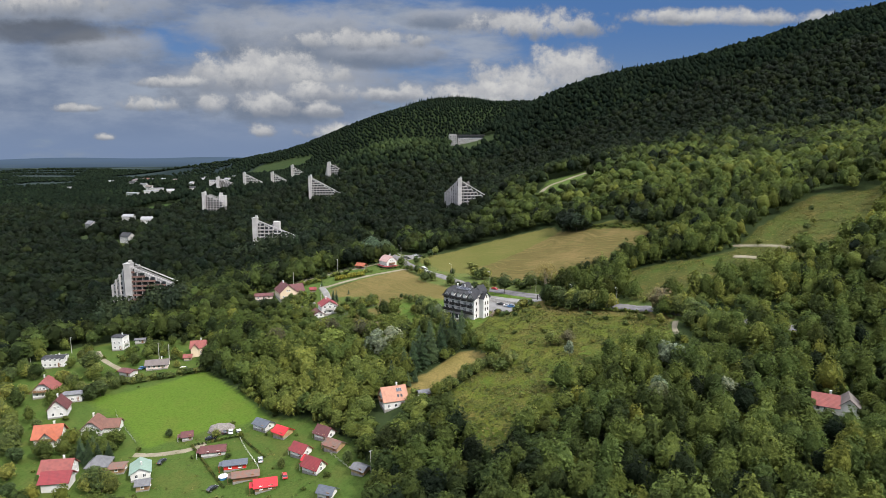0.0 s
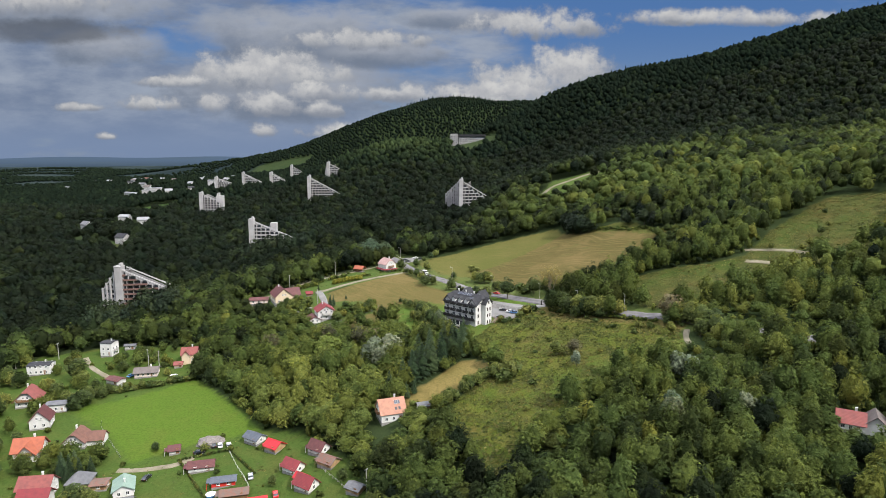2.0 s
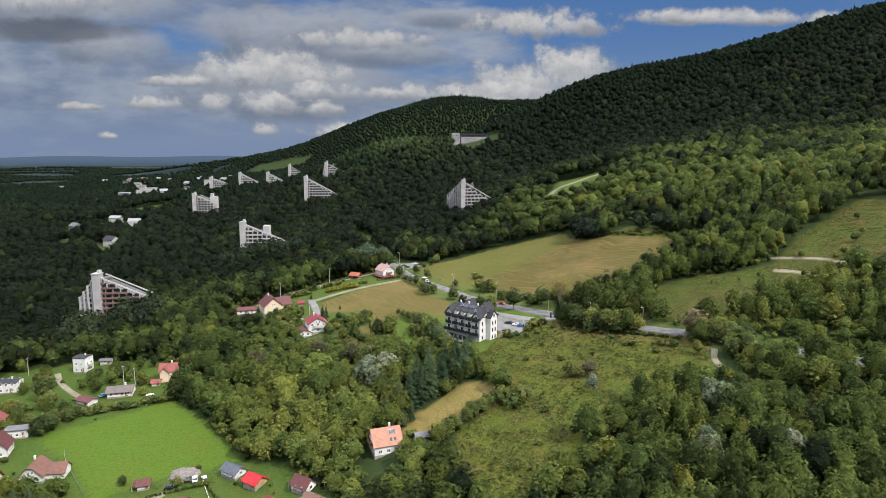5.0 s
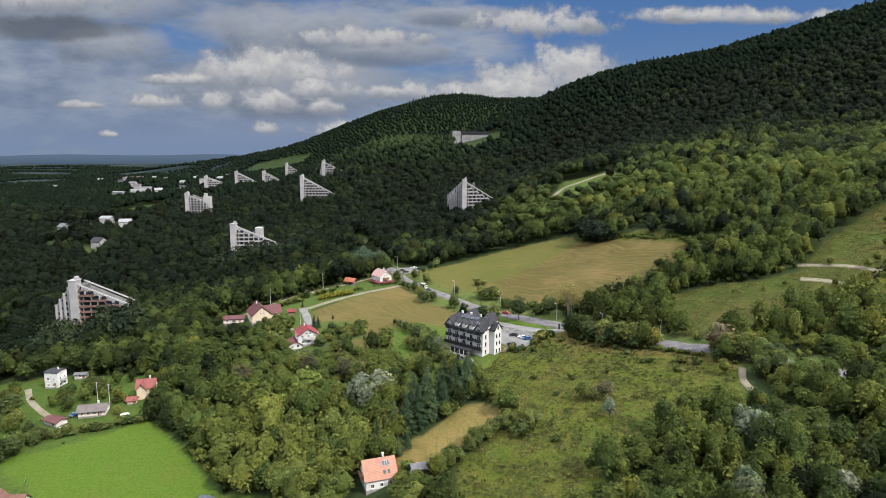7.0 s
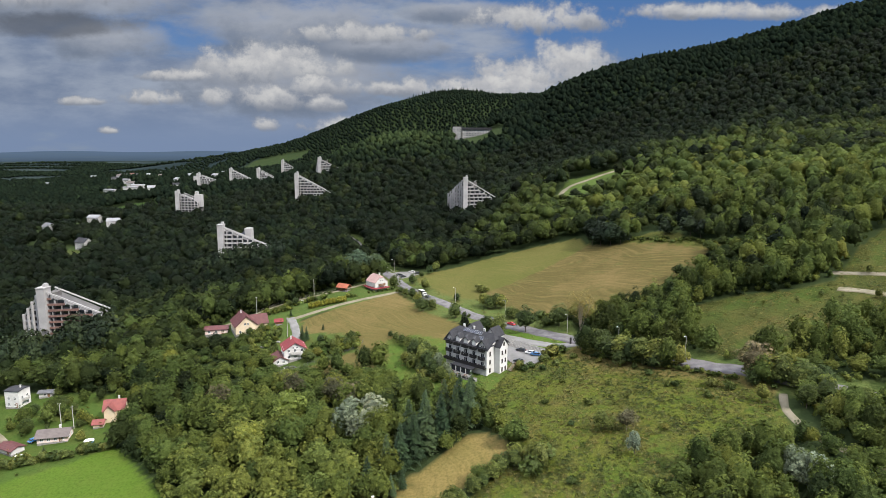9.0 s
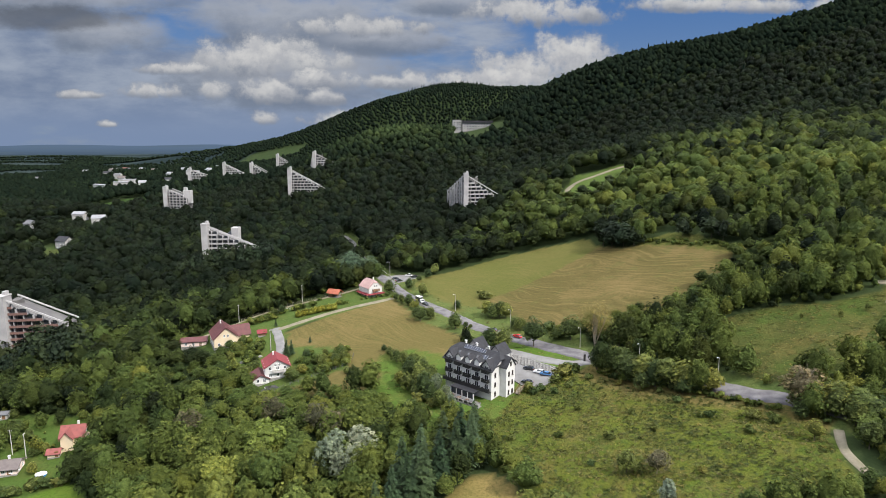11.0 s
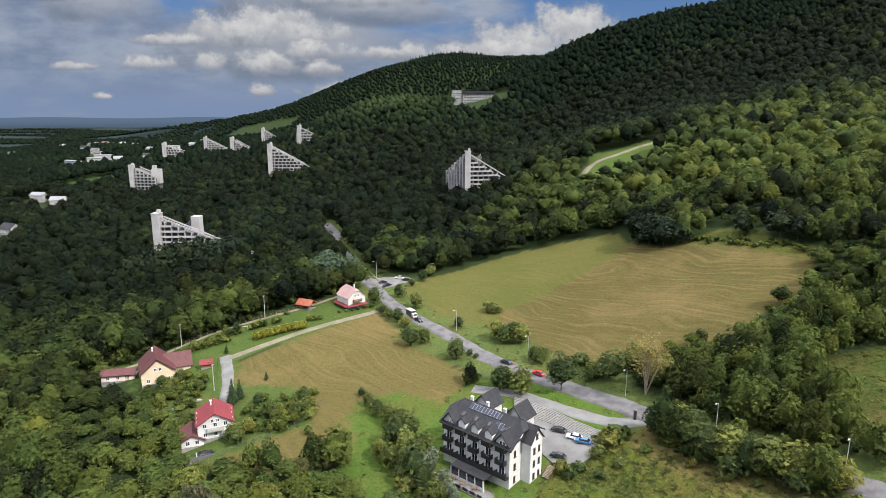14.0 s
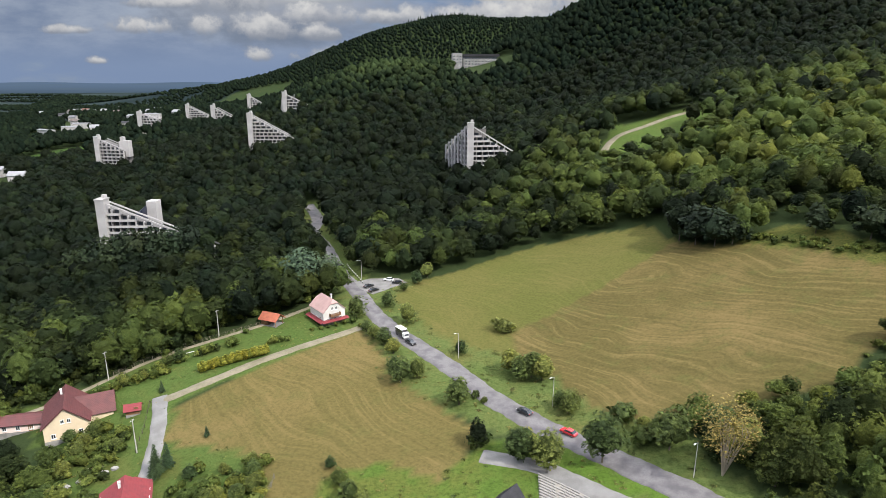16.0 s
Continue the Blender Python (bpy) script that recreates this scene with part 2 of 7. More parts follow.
LEAF_SILVER = foliage("leaves_silver", (0.085, 0.105, 0.062), (0.125, 0.145, 0.095), (0.19, 0.21, 0.15), 0.2, per_tree="object", gaps=2.4)
LEAF_GREY = foliage("leaves_grey", (0.034, 0.056, 0.032), (0.046, 0.072, 0.041), (0.066, 0.095, 0.056), 0.2, per_tree="object", gaps=2.2)
LEAF_LIGHT = foliage("leaves_light", (0.105, 0.130, 0.027), (0.130, 0.155, 0.032), (0.165, 0.185, 0.040), per_tree="object", grain=1.6, gaps=2.4)
LEAF_DRY = foliage("leaves_dry", (0.19, 0.140, 0.042), (0.27, 0.205, 0.062), (0.36, 0.285, 0.100), 0.2, per_tree="object")
LEAF_GOLD = foliage("leaves_gold", (0.100, 0.110, 0.016), (0.150, 0.152, 0.022), (0.210, 0.200, 0.032), 0.25, per_tree="object")
LEAF_BUSH = foliage("leaves_bush", (0.040, 0.060, 0.018), (0.066, 0.088, 0.024), (0.115, 0.122, 0.034), per_tree="object", grain=2.2)
SPRAY_BUSH = foliage("sprays_bush", (0.040, 0.060, 0.018), (0.066, 0.088, 0.024), (0.115, 0.122, 0.034), per_tree="object", grain=2.2, gaps=3.2)
BARK = surface("bark", (0.10, 0.08, 0.06), rough=0.95, bump=0.6)
BARK_PALE = surface("bark_pale", (0.30, 0.25, 0.19), rough=0.95, bump=0.4)
ASPHALT = surface("asphalt", (0.145, 0.136, 0.138), (0.078, 0.072, 0.078), scale=0.28, rough=0.95, fine=3.0, bump=0.25, spread=0.4)
GRAVEL = surface("gravel", (0.25, 0.23, 0.20), (0.19, 0.175, 0.15), scale=0.4, rough=0.95, fine=5.0, bump=0.4, spread=0.35)
PAVING = surface("paving", (0.16, 0.155, 0.15), (0.115, 0.11, 0.105), scale=0.25, rough=0.92, fine=4.0, bump=0.2)
EARTH = surface("earth", (0.18, 0.155, 0.110), (0.125, 0.112, 0.068), scale=0.25, rough=0.97, fine=2.0, bump=0.4, spread=0.4)
RENDER_WHITE = surface("render_white", (0.57, 0.56, 0.54), (0.49, 0.48, 0.46), scale=0.4, spread=0.08)
RENDER_CREAM = surface("render_cream", (0.60, 0.485, 0.335), (0.53, 0.43, 0.30), scale=0.4, spread=0.08)
RENDER_PINK = surface("render_pink", (0.74, 0.60, 0.54), (0.66, 0.52, 0.46), scale=0.4, spread=0.08)
RENDER_GREY = surface("render_grey", (0.48, 0.47, 0.45), (0.40, 0.39, 0.37), scale=0.4, spread=0.15)
PANEL_WHITE = surface("panel_white", (0.37, 0.355, 0.35), (0.30, 0.29, 0.285), scale=0.15, spread=0.2)
PANEL_GREY = surface("panel_grey", (0.26, 0.25, 0.245), (0.20, 0.195, 0.19), scale=0.15, spread=0.2)
PANEL_DARK = surface("panel_dark", (0.11, 0.105, 0.10), (0.075, 0.07, 0.07), scale=0.2, spread=0.2)
BALCONY_BROWN = surface("balcony_brown", (0.16, 0.09, 0.075), (0.12, 0.07, 0.06), scale=0.2)
BALCONY_BLACK = surface("balcony_black", (0.020, 0.018, 0.017), rough=0.6)
WOOD_BROWN = surface("wood_brown", (0.20, 0.10, 0.045), (0.13, 0.065, 0.03), stretch=(1, 1, 6), rough=0.7)
WOOD_PALE = surface("wood_pale", (0.36, 0.24, 0.12), (0.26, 0.16, 0.08), rough=0.8)
WOOD_GREY = surface("wood_grey", (0.24, 0.20, 0.16), (0.16, 0.13, 0.10), rough=0.9)
RED_BOARD = surface("red_board", (0.55, 0.02, 0.015), (0.45, 0.02, 0.015), rough=0.6)
ROOF_BLACK = roofing("roof_black", (0.020, 0.020, 0.023), (0.032, 0.032, 0.036), 0.5, 0.7)
ROOF_RED = roofing("roof_red", (0.185, 0.032, 0.036), (0.145, 0.030, 0.034), 0.5, 0.75)
ROOF_BRIGHT = roofing("roof_bright_red", (0.40, 0.014, 0.022), (0.33, 0.016, 0.022), 0.5, 0.45)
ROOF_FADED = roofing("roof_faded_red", (0.21, 0.066, 0.058), (0.155, 0.055, 0.050), 0.5, 0.8)
ROOF_ORANGE = roofing("roof_orange", (0.31, 0.095, 0.052), (0.24, 0.075, 0.046), 0.5, 0.7)
ROOF_SALMON = roofing("roof_salmon", (0.33, 0.165, 0.110), (0.27, 0.135, 0.095), 0.5, 0.7)
ROOF_PINK = roofing("roof_pink", (0.36, 0.235, 0.215), (0.30, 0.195, 0.18), 0.5, 0.7)
ROOF_BROWN = roofing("roof_brown", (0.150, 0.075, 0.056), (0.115, 0.058, 0.046), 0.5, 0.7)
ROOF_MAROON = roofing("roof_maroon", (0.098, 0.033, 0.032), (0.074, 0.027, 0.027), 0.5, 0.55)
ROOF_PALE = roofing("roof_pale", (0.24, 0.24, 0.25), (0.19, 0.19, 0.20), 0.6, 0.7)
ROOF_TAN = roofing("roof_tan", (0.125, 0.105, 0.098), (0.10, 0.083, 0.078), 0.5, 0.8)
ROOF_GREY = roofing("roof_grey", (0.125, 0.125, 0.132), (0.092, 0.092, 0.10), 0.5, 0.7)
ROOF_SLATE = roofing("roof_slate", (0.080, 0.090, 0.110), (0.062, 0.070, 0.088), 0.5, 0.6)
ROOF_GREEN = roofing("roof_green", (0.19, 0.26, 0.215), (0.15, 0.21, 0.175), 0.8, 0.6)
ROOF_DIRTY = roofing("roof_dirty", (0.12, 0.090, 0.075), (0.16, 0.075, 0.056), 0.5, 0.85)
METAL = surface("metal_grey", (0.42, 0.43, 0.44), rough=0.45, metal=0.7)
CONCRETE = surface("concrete", (0.42, 0.40, 0.37), (0.32, 0.31, 0.29), scale=0.3, bump=0.2)
STONE = surface("stone_block", (0.24, 0.23, 0.215), (0.17, 0.165, 0.155), scale=0.8, rough=0.95, bump=0.5, bump_scale=4)
TYRE = surface("tyre", (0.015, 0.015, 0.015), rough=0.9)
BLUE_PLASTIC = surface("blue_plastic", (0.04, 0.20, 0.48), rough=0.4)
SOLAR = surface("solar_glass", (0.010, 0.013, 0.030), (0.015, 0.022, 0.045), rough=0.45, coat=0.05)
FRAME_WHITE = surface("frame_white", (0.75, 0.75, 0.73), rough=0.5)
FRAME_DARK = surface("frame_dark", (0.06, 0.045, 0.035), rough=0.5)
GLASS_DARK = surface("window_glass", (0.02, 0.025, 0.03), (0.03, 0.035, 0.045), rough=0.08, spread=0.1, coat=0.5)


def paint(name, colour):
    return surface(name, colour, tuple(c * 0.9 for c in colour), rough=0.28, coat=0.7, spread=0.05)


CAR_BLACK, CAR_WHITE, CAR_BLUE = paint("car_black", (0.012, 0.012, 0.014)), paint("car_white", (0.75, 0.75, 0.75)), paint("car_blue", (0.05, 0.16, 0.34))
CAR_SILVER, CAR_RED = paint("car_silver", (0.42, 0.44, 0.47)), paint("car_red", (0.45, 0.015, 0.02))


def land_material():
    """Grass, straw, weeds and leaf litter by the cover of each place, with mowing swaths on the hay fields."""
    m, n, out = material("land")
    at = n.add("ShaderNodeTexCoord").outputs["Object"]
    cover = n.add("ShaderNodeAttribute", attribute_name="cover").outputs["Color"]
    hay = n.add("ShaderNodeAttribute", attribute_name="hay").outputs["Fac"]
    weeds = n.add("ShaderNodeAttribute", attribute_name="weeds").outputs["Fac"]
    big, mid, small = n.noise(at, 0.022, 5), n.noise(at, 0.16, 5, 0.62), n.noise(at, 1.1, 5, 0.7)
    fine = n.noise(at, 5.0, 3, 0.7)
    c = n.mix(n.math("MULTIPLY", n.ramp(big, 0.42, 0.66), n.math("MULTIPLY", hay, 0.75)), cover, (0.160, 0.115, 0.050))
    # swaths left by the mower: long bent rows about three metres apart, broken and of uneven strength
    place = n.add("ShaderNodeSeparateXYZ", {0: at}).outputs
    across = n.math("ADD", n.math("MULTIPLY", place[0], 0.788), n.math("MULTIPLY", place[1], 0.616))
    along = n.math("SUBTRACT", n.math("MULTIPLY", place[0], 0.616), n.math("MULTIPLY", place[1], 0.788))
    across = n.math("ADD", across, n.math("ADD", n.math("MULTIPLY", n.noise(at, 0.016, 2), 46.0), n.math("MULTIPLY", mid, 2.2)))
    row = n.math("SINE", n.math("MULTIPLY", across, 2 * math.pi / 3.1))
    streak = n.noise(n.add("ShaderNodeCombineXYZ", {0: n.math("MULTIPLY", along, 0.03), 1: n.math("MULTIPLY", across, 0.62)}).outputs[0], 1.0, 4, 0.65)
    rows_ = n.math("ADD", streak, n.math("MULTIPLY", row, n.math("MULTIPLY", n.ramp(n.noise(at, 0.045, 3), 0.45, 0.66), 0.05)))
    c = n.mix(n.math("MULTIPLY", n.math("MULTIPLY", hay, n.ramp(rows_, 0.50, 0.64)), 0.42), c, (0.056, 0.052, 0.019))
    c = n.mix(n.math("MULTIPLY", n.math("MULTIPLY", hay, n.ramp(rows_, 0.47, 0.36)), 0.40), c, (0.175, 0.132, 0.056))
    c = n.mix(n.math("MULTIPLY", n.ramp(mid, 0.50, 0.70), n.math("MULTIPLY", hay, 0.40)), c, (0.072, 0.080, 0.025))
    patch = n.noise(n.add("ShaderNodeMapping", {"Vector": at, "Location": (40, 90, 0)}).outputs[0], 0.055, 5, 0.6)
    c = n.mix(n.math("MULTIPLY", n.ramp(patch, 0.50, 0.66), n.math("MULTIPLY", weeds, 0.6)), c, (0.048, 0.082, 0.016))
    c = n.mix(n.math("MULTIPLY", n.ramp(patch, 0.46, 0.34), n.math("MULTIPLY", weeds, 0.55)), c, (0.120, 0.082, 0.030))
    c = n.mix(n.math("MULTIPLY", n.ramp(mid, 0.42, 0.66), n.math("MULTIPLY", weeds, 0.5)), c, (0.110, 0.092, 0.030))
    c = n.mix(n.math("MULTIPLY", n.ramp(small, 0.45, 0.68), n.math("MULTIPLY", weeds, 0.7)), c, (0.032, 0.055, 0.015))
    c = n.mix(n.math("MULTIPLY", n.ramp(small, 0.40, 0.68), 0.5), c, n.mix(1.0, c, (0.50, 0.56, 0.48), "MULTIPLY"))
    c = n.mix(n.math("MULTIPLY", n.ramp(fine, 0.4, 0.8), 0.3), c, n.mix(1.0, c, (0.55, 0.6, 0.5), "MULTIPLY"))
    h = n.math("ADD", n.math("MULTIPLY", small, n.math("MULTIPLY_ADD", weeds, 1.0, 0.25)), n.math("ADD", n.math("MULTIPLY", fine, 0.2), n.math("MULTIPLY", rows_, n.math("MULTIPLY", hay, 0.25))))
    b = n.add("ShaderNodeBsdfPrincipled", {"Base Color": c, "Roughness": 0.95, "Specular IOR Level": 0.02})
    n.put(b.inputs["Normal"], n.add("ShaderNodeBump", {"Height": h, "Strength": 0.8, "Distance": 0.6}).outputs[0])
    n.put(out.inputs[0], b.outputs[0])
    return m


LAND = land_material()

# The lie of the land: rounded hills and hollows, each as centre x, y, radius and height.
VALLEY_FORMS = [
    (-160, 230, 60, 4.3), (-70, 225, 55, -8.8), (0, 240, 55, 4), (80, 220, 60, 8.3), (150, 200, 70, -8.7), (-180, 330, 60, 3),
    (-100, 330, 55, -5.3), (-30, 320, 50, 10.5), (40, 320, 50, -3.3), (120, 310, 55, 5.6), (190, 350, 60, 0.3), (-90, 410, 55, 12.5),
    (-10, 420, 55, 1.4), (70, 430, 60, 0.4), (150, 450, 70, 15.1), (-180, 450, 80, -1.7), (-80, 540, 70, 14.2), (30, 560, 70, -1.1),
    (120, 640, 80, 26.3), (0, 120, 90, -4.7), (-180, 110, 120, -17.7), (240, 240, 80, 1.7), (-310, 330, 120, -11.2),
]
SLOPE_FORMS = [
    (180, 1090, 150, 86.5), (340, 1090, 150, 43.9), (500, 1090, 150, 39.1), (660, 1090, 150, 73.4), (820, 1090, 150, 45.8),
    (1000, 1090, 150, 131.4), (200, 860, 160, 16.6), (390, 860, 160, 45), (580, 860, 160, 45.1), (780, 860, 160, -20.7),
    (1000, 860, 160, -133.3), (320, 640, 150, 48.5), (500, 640, 150, -79.6), (720, 640, 150, 39.5), (30, 1050, 130, -28.2),
    (-90, 1000, 140, 63.7), (-80, 1010, 72, 25), (-140, 790, 150, 17.9), (-300, 980, 190, -11), (-330, 740, 170, -7.6), (-550, 800, 260, 28.6),
    (-900, 600, 400, -17.3), (450, 350, 200, 46.9), (700, 250, 280, 69.6), (1150, 700, 400, 406.6),
]
RANGE_FORMS = [
    (700, 1450, 280, 93.2), (250, 1450, 240, 127.9), (-200, 1450, 240, 43.5), (-550, 1250, 240, 15.9), (-180, 2350, 260, 171.2),
    (-420, 2420, 240, 25.9), (-680, 2550, 240, 36.5), (-950, 2650, 280, 42.6), (120, 2300, 260, 62.1), (400, 2300, 300, 158.8),
    (-300, 3350, 300, 181), (-60, 3350, 260, 107.1), (180, 3350, 260, 145.6), (420, 3350, 280, 7.6), (750, 3300, 400, 279.6),
    (800, 2300, 400, 85.8), (-1500, 2500, 600, -9.7), (-1200, 1600, 450, -1.5), (-200, 1850, 280, 6.2), (250, 1850, 280, -19.2),
    (900, 1850, 350, 78.9), (-760, 1590, 200, 27), (-352, 975, 52, 17),
]


def ground_height(x, y):
    """The height of the ground; takes numbers or arrays."""
    x, y = np.asarray(x, float), np.asarray(y, float)
    z = np.full(np.broadcast(x, y).shape, -15.0)
    for cx, cy, r, h in VALLEY_FORMS + SLOPE_FORMS + RANGE_FORMS:
        z = z + h * np.exp(-((x - cx) ** 2 + (y - cy) ** 2) / (2 * r * r))
    s = np.clip((np.hypot(x, y) - 2600) / 2300, 0, 1)
    return z + 14 * s * s * (3 - 2 * s) * np.clip(-x / 400, 0, 1)


def gz(x, y):
    return float(ground_height(x, y))


# ---- the ground: one sheet to the horizon ----
UPPER_FIELD = [(-20, 466), (-10, 484), (5, 492), (22, 502), (42, 508), (62, 506), (77, 500), (87, 497), (89, 484), (91, 470), (106, 452), (118, 439),
               (126, 424), (137, 405), (123, 388), (108, 382), (94, 373), (80, 374), (70, 371), (66, 371), (66, 380), (55, 375), (45, 378), (36, 390), (30, 410), (19, 418), (4, 428), (-5, 441), (-12, 458)]
LOWER_FIELD = [(-27, 438), (-47, 419), (-61, 406), (-73, 394), (-71, 380), (-63, 376), (-49, 374), (-39, 361), (-40, 349), (-52, 343), (-69, 338), (-61, 335), (-44, 329), (-32, 328), (-26, 333), (-24, 341), (-28, 352), (-26, 362), (-13, 366), (0, 359), (8, 372), (9, 379), (-4, 396), (-14, 405), (-18, 420)]
GREEN_FIELD = [(-164, 272), (-160, 278), (-152, 281), (-133, 293), (-122, 303), (-109, 290), (-96, 277), (-75, 251), (-83, 250), (-93, 250), (-106, 243), (-118, 233), (-125, 239), (-141, 256), (-158, 266)]
HAY_STRIP = [(-17, 246), (-12, 256), (1, 267), (9, 275), (13, 274), (21, 263), (21, 258), (13, 253), (2, 247), (-6, 243), (-12, 243)]
MEADOW = [(24, 318), (14, 297), (15, 278), (25, 264), (14, 250), (3, 238), (2, 218), (9, 198), (15, 183), (20, 184), (27, 195), (32, 207), (42, 217), (46, 228), (59, 236), (64, 244), (83, 245), (97, 250), (100, 262), (103, 272), (98, 286), (88, 295), (77, 302), (66, 311), (60, 321), (53, 330), (50, 334), (30, 322)]
HIGH_MEADOW = [(98, 331), (101, 345), (114, 350), (131, 347), (143, 342), (160, 340), (172, 350), (190, 368), (240, 400), (270, 378), (225, 322), (193, 312), (167, 309), (160, 306), (133, 305), (128, 301), (117, 296), (103, 297), (97, 307), (96, 321)]
VILLAGE = [(-225, 345), (-190, 352), (-150, 345), (-128, 338), (-121, 303), (-109, 291), (-96, 277), (-73, 252), (-57, 246), (-50, 237), (-36, 223), (-28, 205), (-21, 190), (-30, 130), (-230, 130), (-235, 250)]
GARDENS = [(-124, 402), (-106, 410), (-86, 424), (-60, 446), (-46, 462), (-30, 458), (-26, 440), (-73, 395), (-70, 380), (-48, 374), (-38, 360), (-40, 349), (-64, 334), (-70, 338), (-75, 346), (-87, 364), (-99, 380), (-107, 384), (-118, 398)]
HOTEL_PLOT = [(-26, 333), (-25, 322), (-14, 308), (0, 295), (14, 297), (24, 304), (50, 326), (58, 342), (44, 360), (14, 374), (-4, 362), (-13, 366), (-26, 362), (-28, 352), (-24, 341)]
HILL_CLEARING = [(90, 588), (93, 604), (98, 618), (110, 640), (134, 631), (156, 632), (162, 615), (144, 598), (120, 584), (104, 580)]
ROADSIDE = [(-60, 530), (-46, 506), (-30, 488), (-8, 486), (-18, 466), (4, 428), (30, 412), (40, 388), (60, 366), (59, 352), (55, 342), (50, 338), (40, 362), (14, 378), (-18, 404), (-26, 440), (-36, 466)]
SPORTS_GROUND = [(-448, 862), (-466, 915), (-452, 990), (-415, 1000), (-378, 935), (-386, 872), (-410, 850)]
HOUSE_LAWN = [(-400, 650), (-372, 668), (-342, 672), (-325, 660), (-330, 630), (-352, 616), (-385, 628)]
FAR_PASTURE = [(-690, 2060), (-640, 2000), (-540, 1980), (-450, 2020), (-430, 2100), (-520, 2150), (-640, 2200)]
ROAD_BANK = [(56, 340), (48, 331), (54, 319), (61, 307), (73, 297), (85, 290), (95, 281), (100, 270), (106, 274), (103, 286), (92, 297), (75, 320), (60, 338)]
ROAD_LAWN = [(26, 364.5), (34, 358.5), (41, 351.5), (48, 345.5), (53, 344), (49, 350), (42, 358), (34, 366), (30, 369)]
SCRUB_EDGE = [(106, 452), (118, 439), (126, 424), (137, 405), (144, 406), (137, 424), (131, 446), (122, 457), (108, 457)]
ROAD = [(-88, 640), (-75, 600), (-70, 578), (-68, 556), (-57, 531), (-45, 498), (-34, 475), (-25, 454), (-15, 437), (-5, 423), (4, 410), (13, 395), (21, 384.5), (28, 376), (37, 367), (44, 359),
        (52, 350), (57, 343), (75, 320), (92, 297), (101, 289), (121, 268), (140, 252), (165, 236)]
FARM_TRACK = [(-26, 442), (-41, 429), (-56, 416), (-65, 407.5), (-74, 400), (-80, 396)]
DRIVE = [(-80, 399), (-77, 392), (-74, 384), (-71, 374), (-69, 364), (-68, 358)]
FENCE_PATH = [(-46, 462), (-60, 445), (-74, 433), (-89, 423), (-102, 412), (-112, 404), (-126, 398)]
HOTEL_DRIVE = [(10, 368), (17, 365.5), (24, 362.5), (32, 355.2), (39.3, 348.5), (47, 342.2), (53, 340.5), (58, 341)]
DIRT_ROAD = [(105, 271), (101.5, 262), (102, 250), (106, 241), (112, 232), (120, 222)]
HILL_ROAD = [(93, 600), (99, 611), (108, 619), (122, 620), (138, 624), (158, 626)]
VILLAGE_LANE = [(-196, 338), (-187, 326), (-178, 317), (-169, 309.5), (-163, 305)]
COTTAGE_TRACK = [(-122, 228.5), (-114, 229), (-106, 231), (-101, 233), (-97, 237)]


def inside(poly, x, y):
    """Which of the points lie in the outline."""
    x, y = np.asarray(x, float), np.asarray(y, float)
    hit = np.zeros(np.broadcast(x, y).shape, bool)
    for (x0, y0), (x1, y1) in zip(poly, poly[1:] + poly[:1]):
        if y0 != y1:
            hit ^= ((y0 > y) != (y1 > y)) & (x < (x1 - x0) * (y - y0) / (y1 - y0) + x0)
    return hit


def away(line, x, y):
    """How far the points lie from a line of places."""
    x, y = np.asarray(x, float), np.asarray(y, float)
    best = np.full(np.broadcast(x, y).shape, 1e9)
    for (x0, y0), (x1, y1) in zip(line, line[1:]):
        vx, vy = x1 - x0, y1 - y0
        s = np.clip(((x - x0) * vx + (y - y0) * vy) / (vx * vx + vy * vy), 0, 1)
        best = np.minimum(best, np.hypot(x - x0 - s * vx, y - y0 - s * vy))
    return best


def smooth_line(pts, step=2.0):
    """A soft line through the places, with a point about every step metres."""
    p = np.array([pts[0]] + list(pts) + [pts[-1]], float)
    out = []
    for i in range(1, len(p) - 2):
        k = max(2, int(np.hypot(*(p[i + 1] - p[i])) / step))
        for s in np.arange(k) / k:
            out.append(0.5 * (2 * p[i] + (p[i + 1] - p[i - 1]) * s + (2 * p[i - 1] - 5 * p[i] + 4 * p[i + 1] - p[i + 2]) * s * s + (3 * p[i] - p[i - 1] - 3 * p[i + 1] + p[i + 2]) * s**3))
    out.append(p[-1])
    return np.array(out)


def mesh_from(name, verts, faces, mats, per=4, smooth=False):
    """A mesh from arrays of places and of corners (all faces with the same number of corners)."""
    me = bpy.data.meshes.new(name)
    faces = np.asarray(faces, np.int32)
    me.vertices.add(len(verts))
    me.vertices.foreach_set("co", np.asarray(verts, np.float32).ravel())
    me.loops.add(faces.size)
    me.loops.foreach_set("vertex_index", faces.ravel())
    me.polygons.add(len(faces))
    me.polygons.foreach_set("loop_start", np.arange(len(faces), dtype=np.int32) * per)
    me.polygons.foreach_set("use_smooth", np.full(len(faces), smooth))
    me.update(calc_edges=True)
    for m in mats:
        me.materials.append(m)
    return me


def steps(*runs):
    """Grid lines: runs of (from, to, number), each number of steps."""
    return np.unique(np.concatenate([np.linspace(a, b, k + 1) for a, b, k in runs]).round(3))


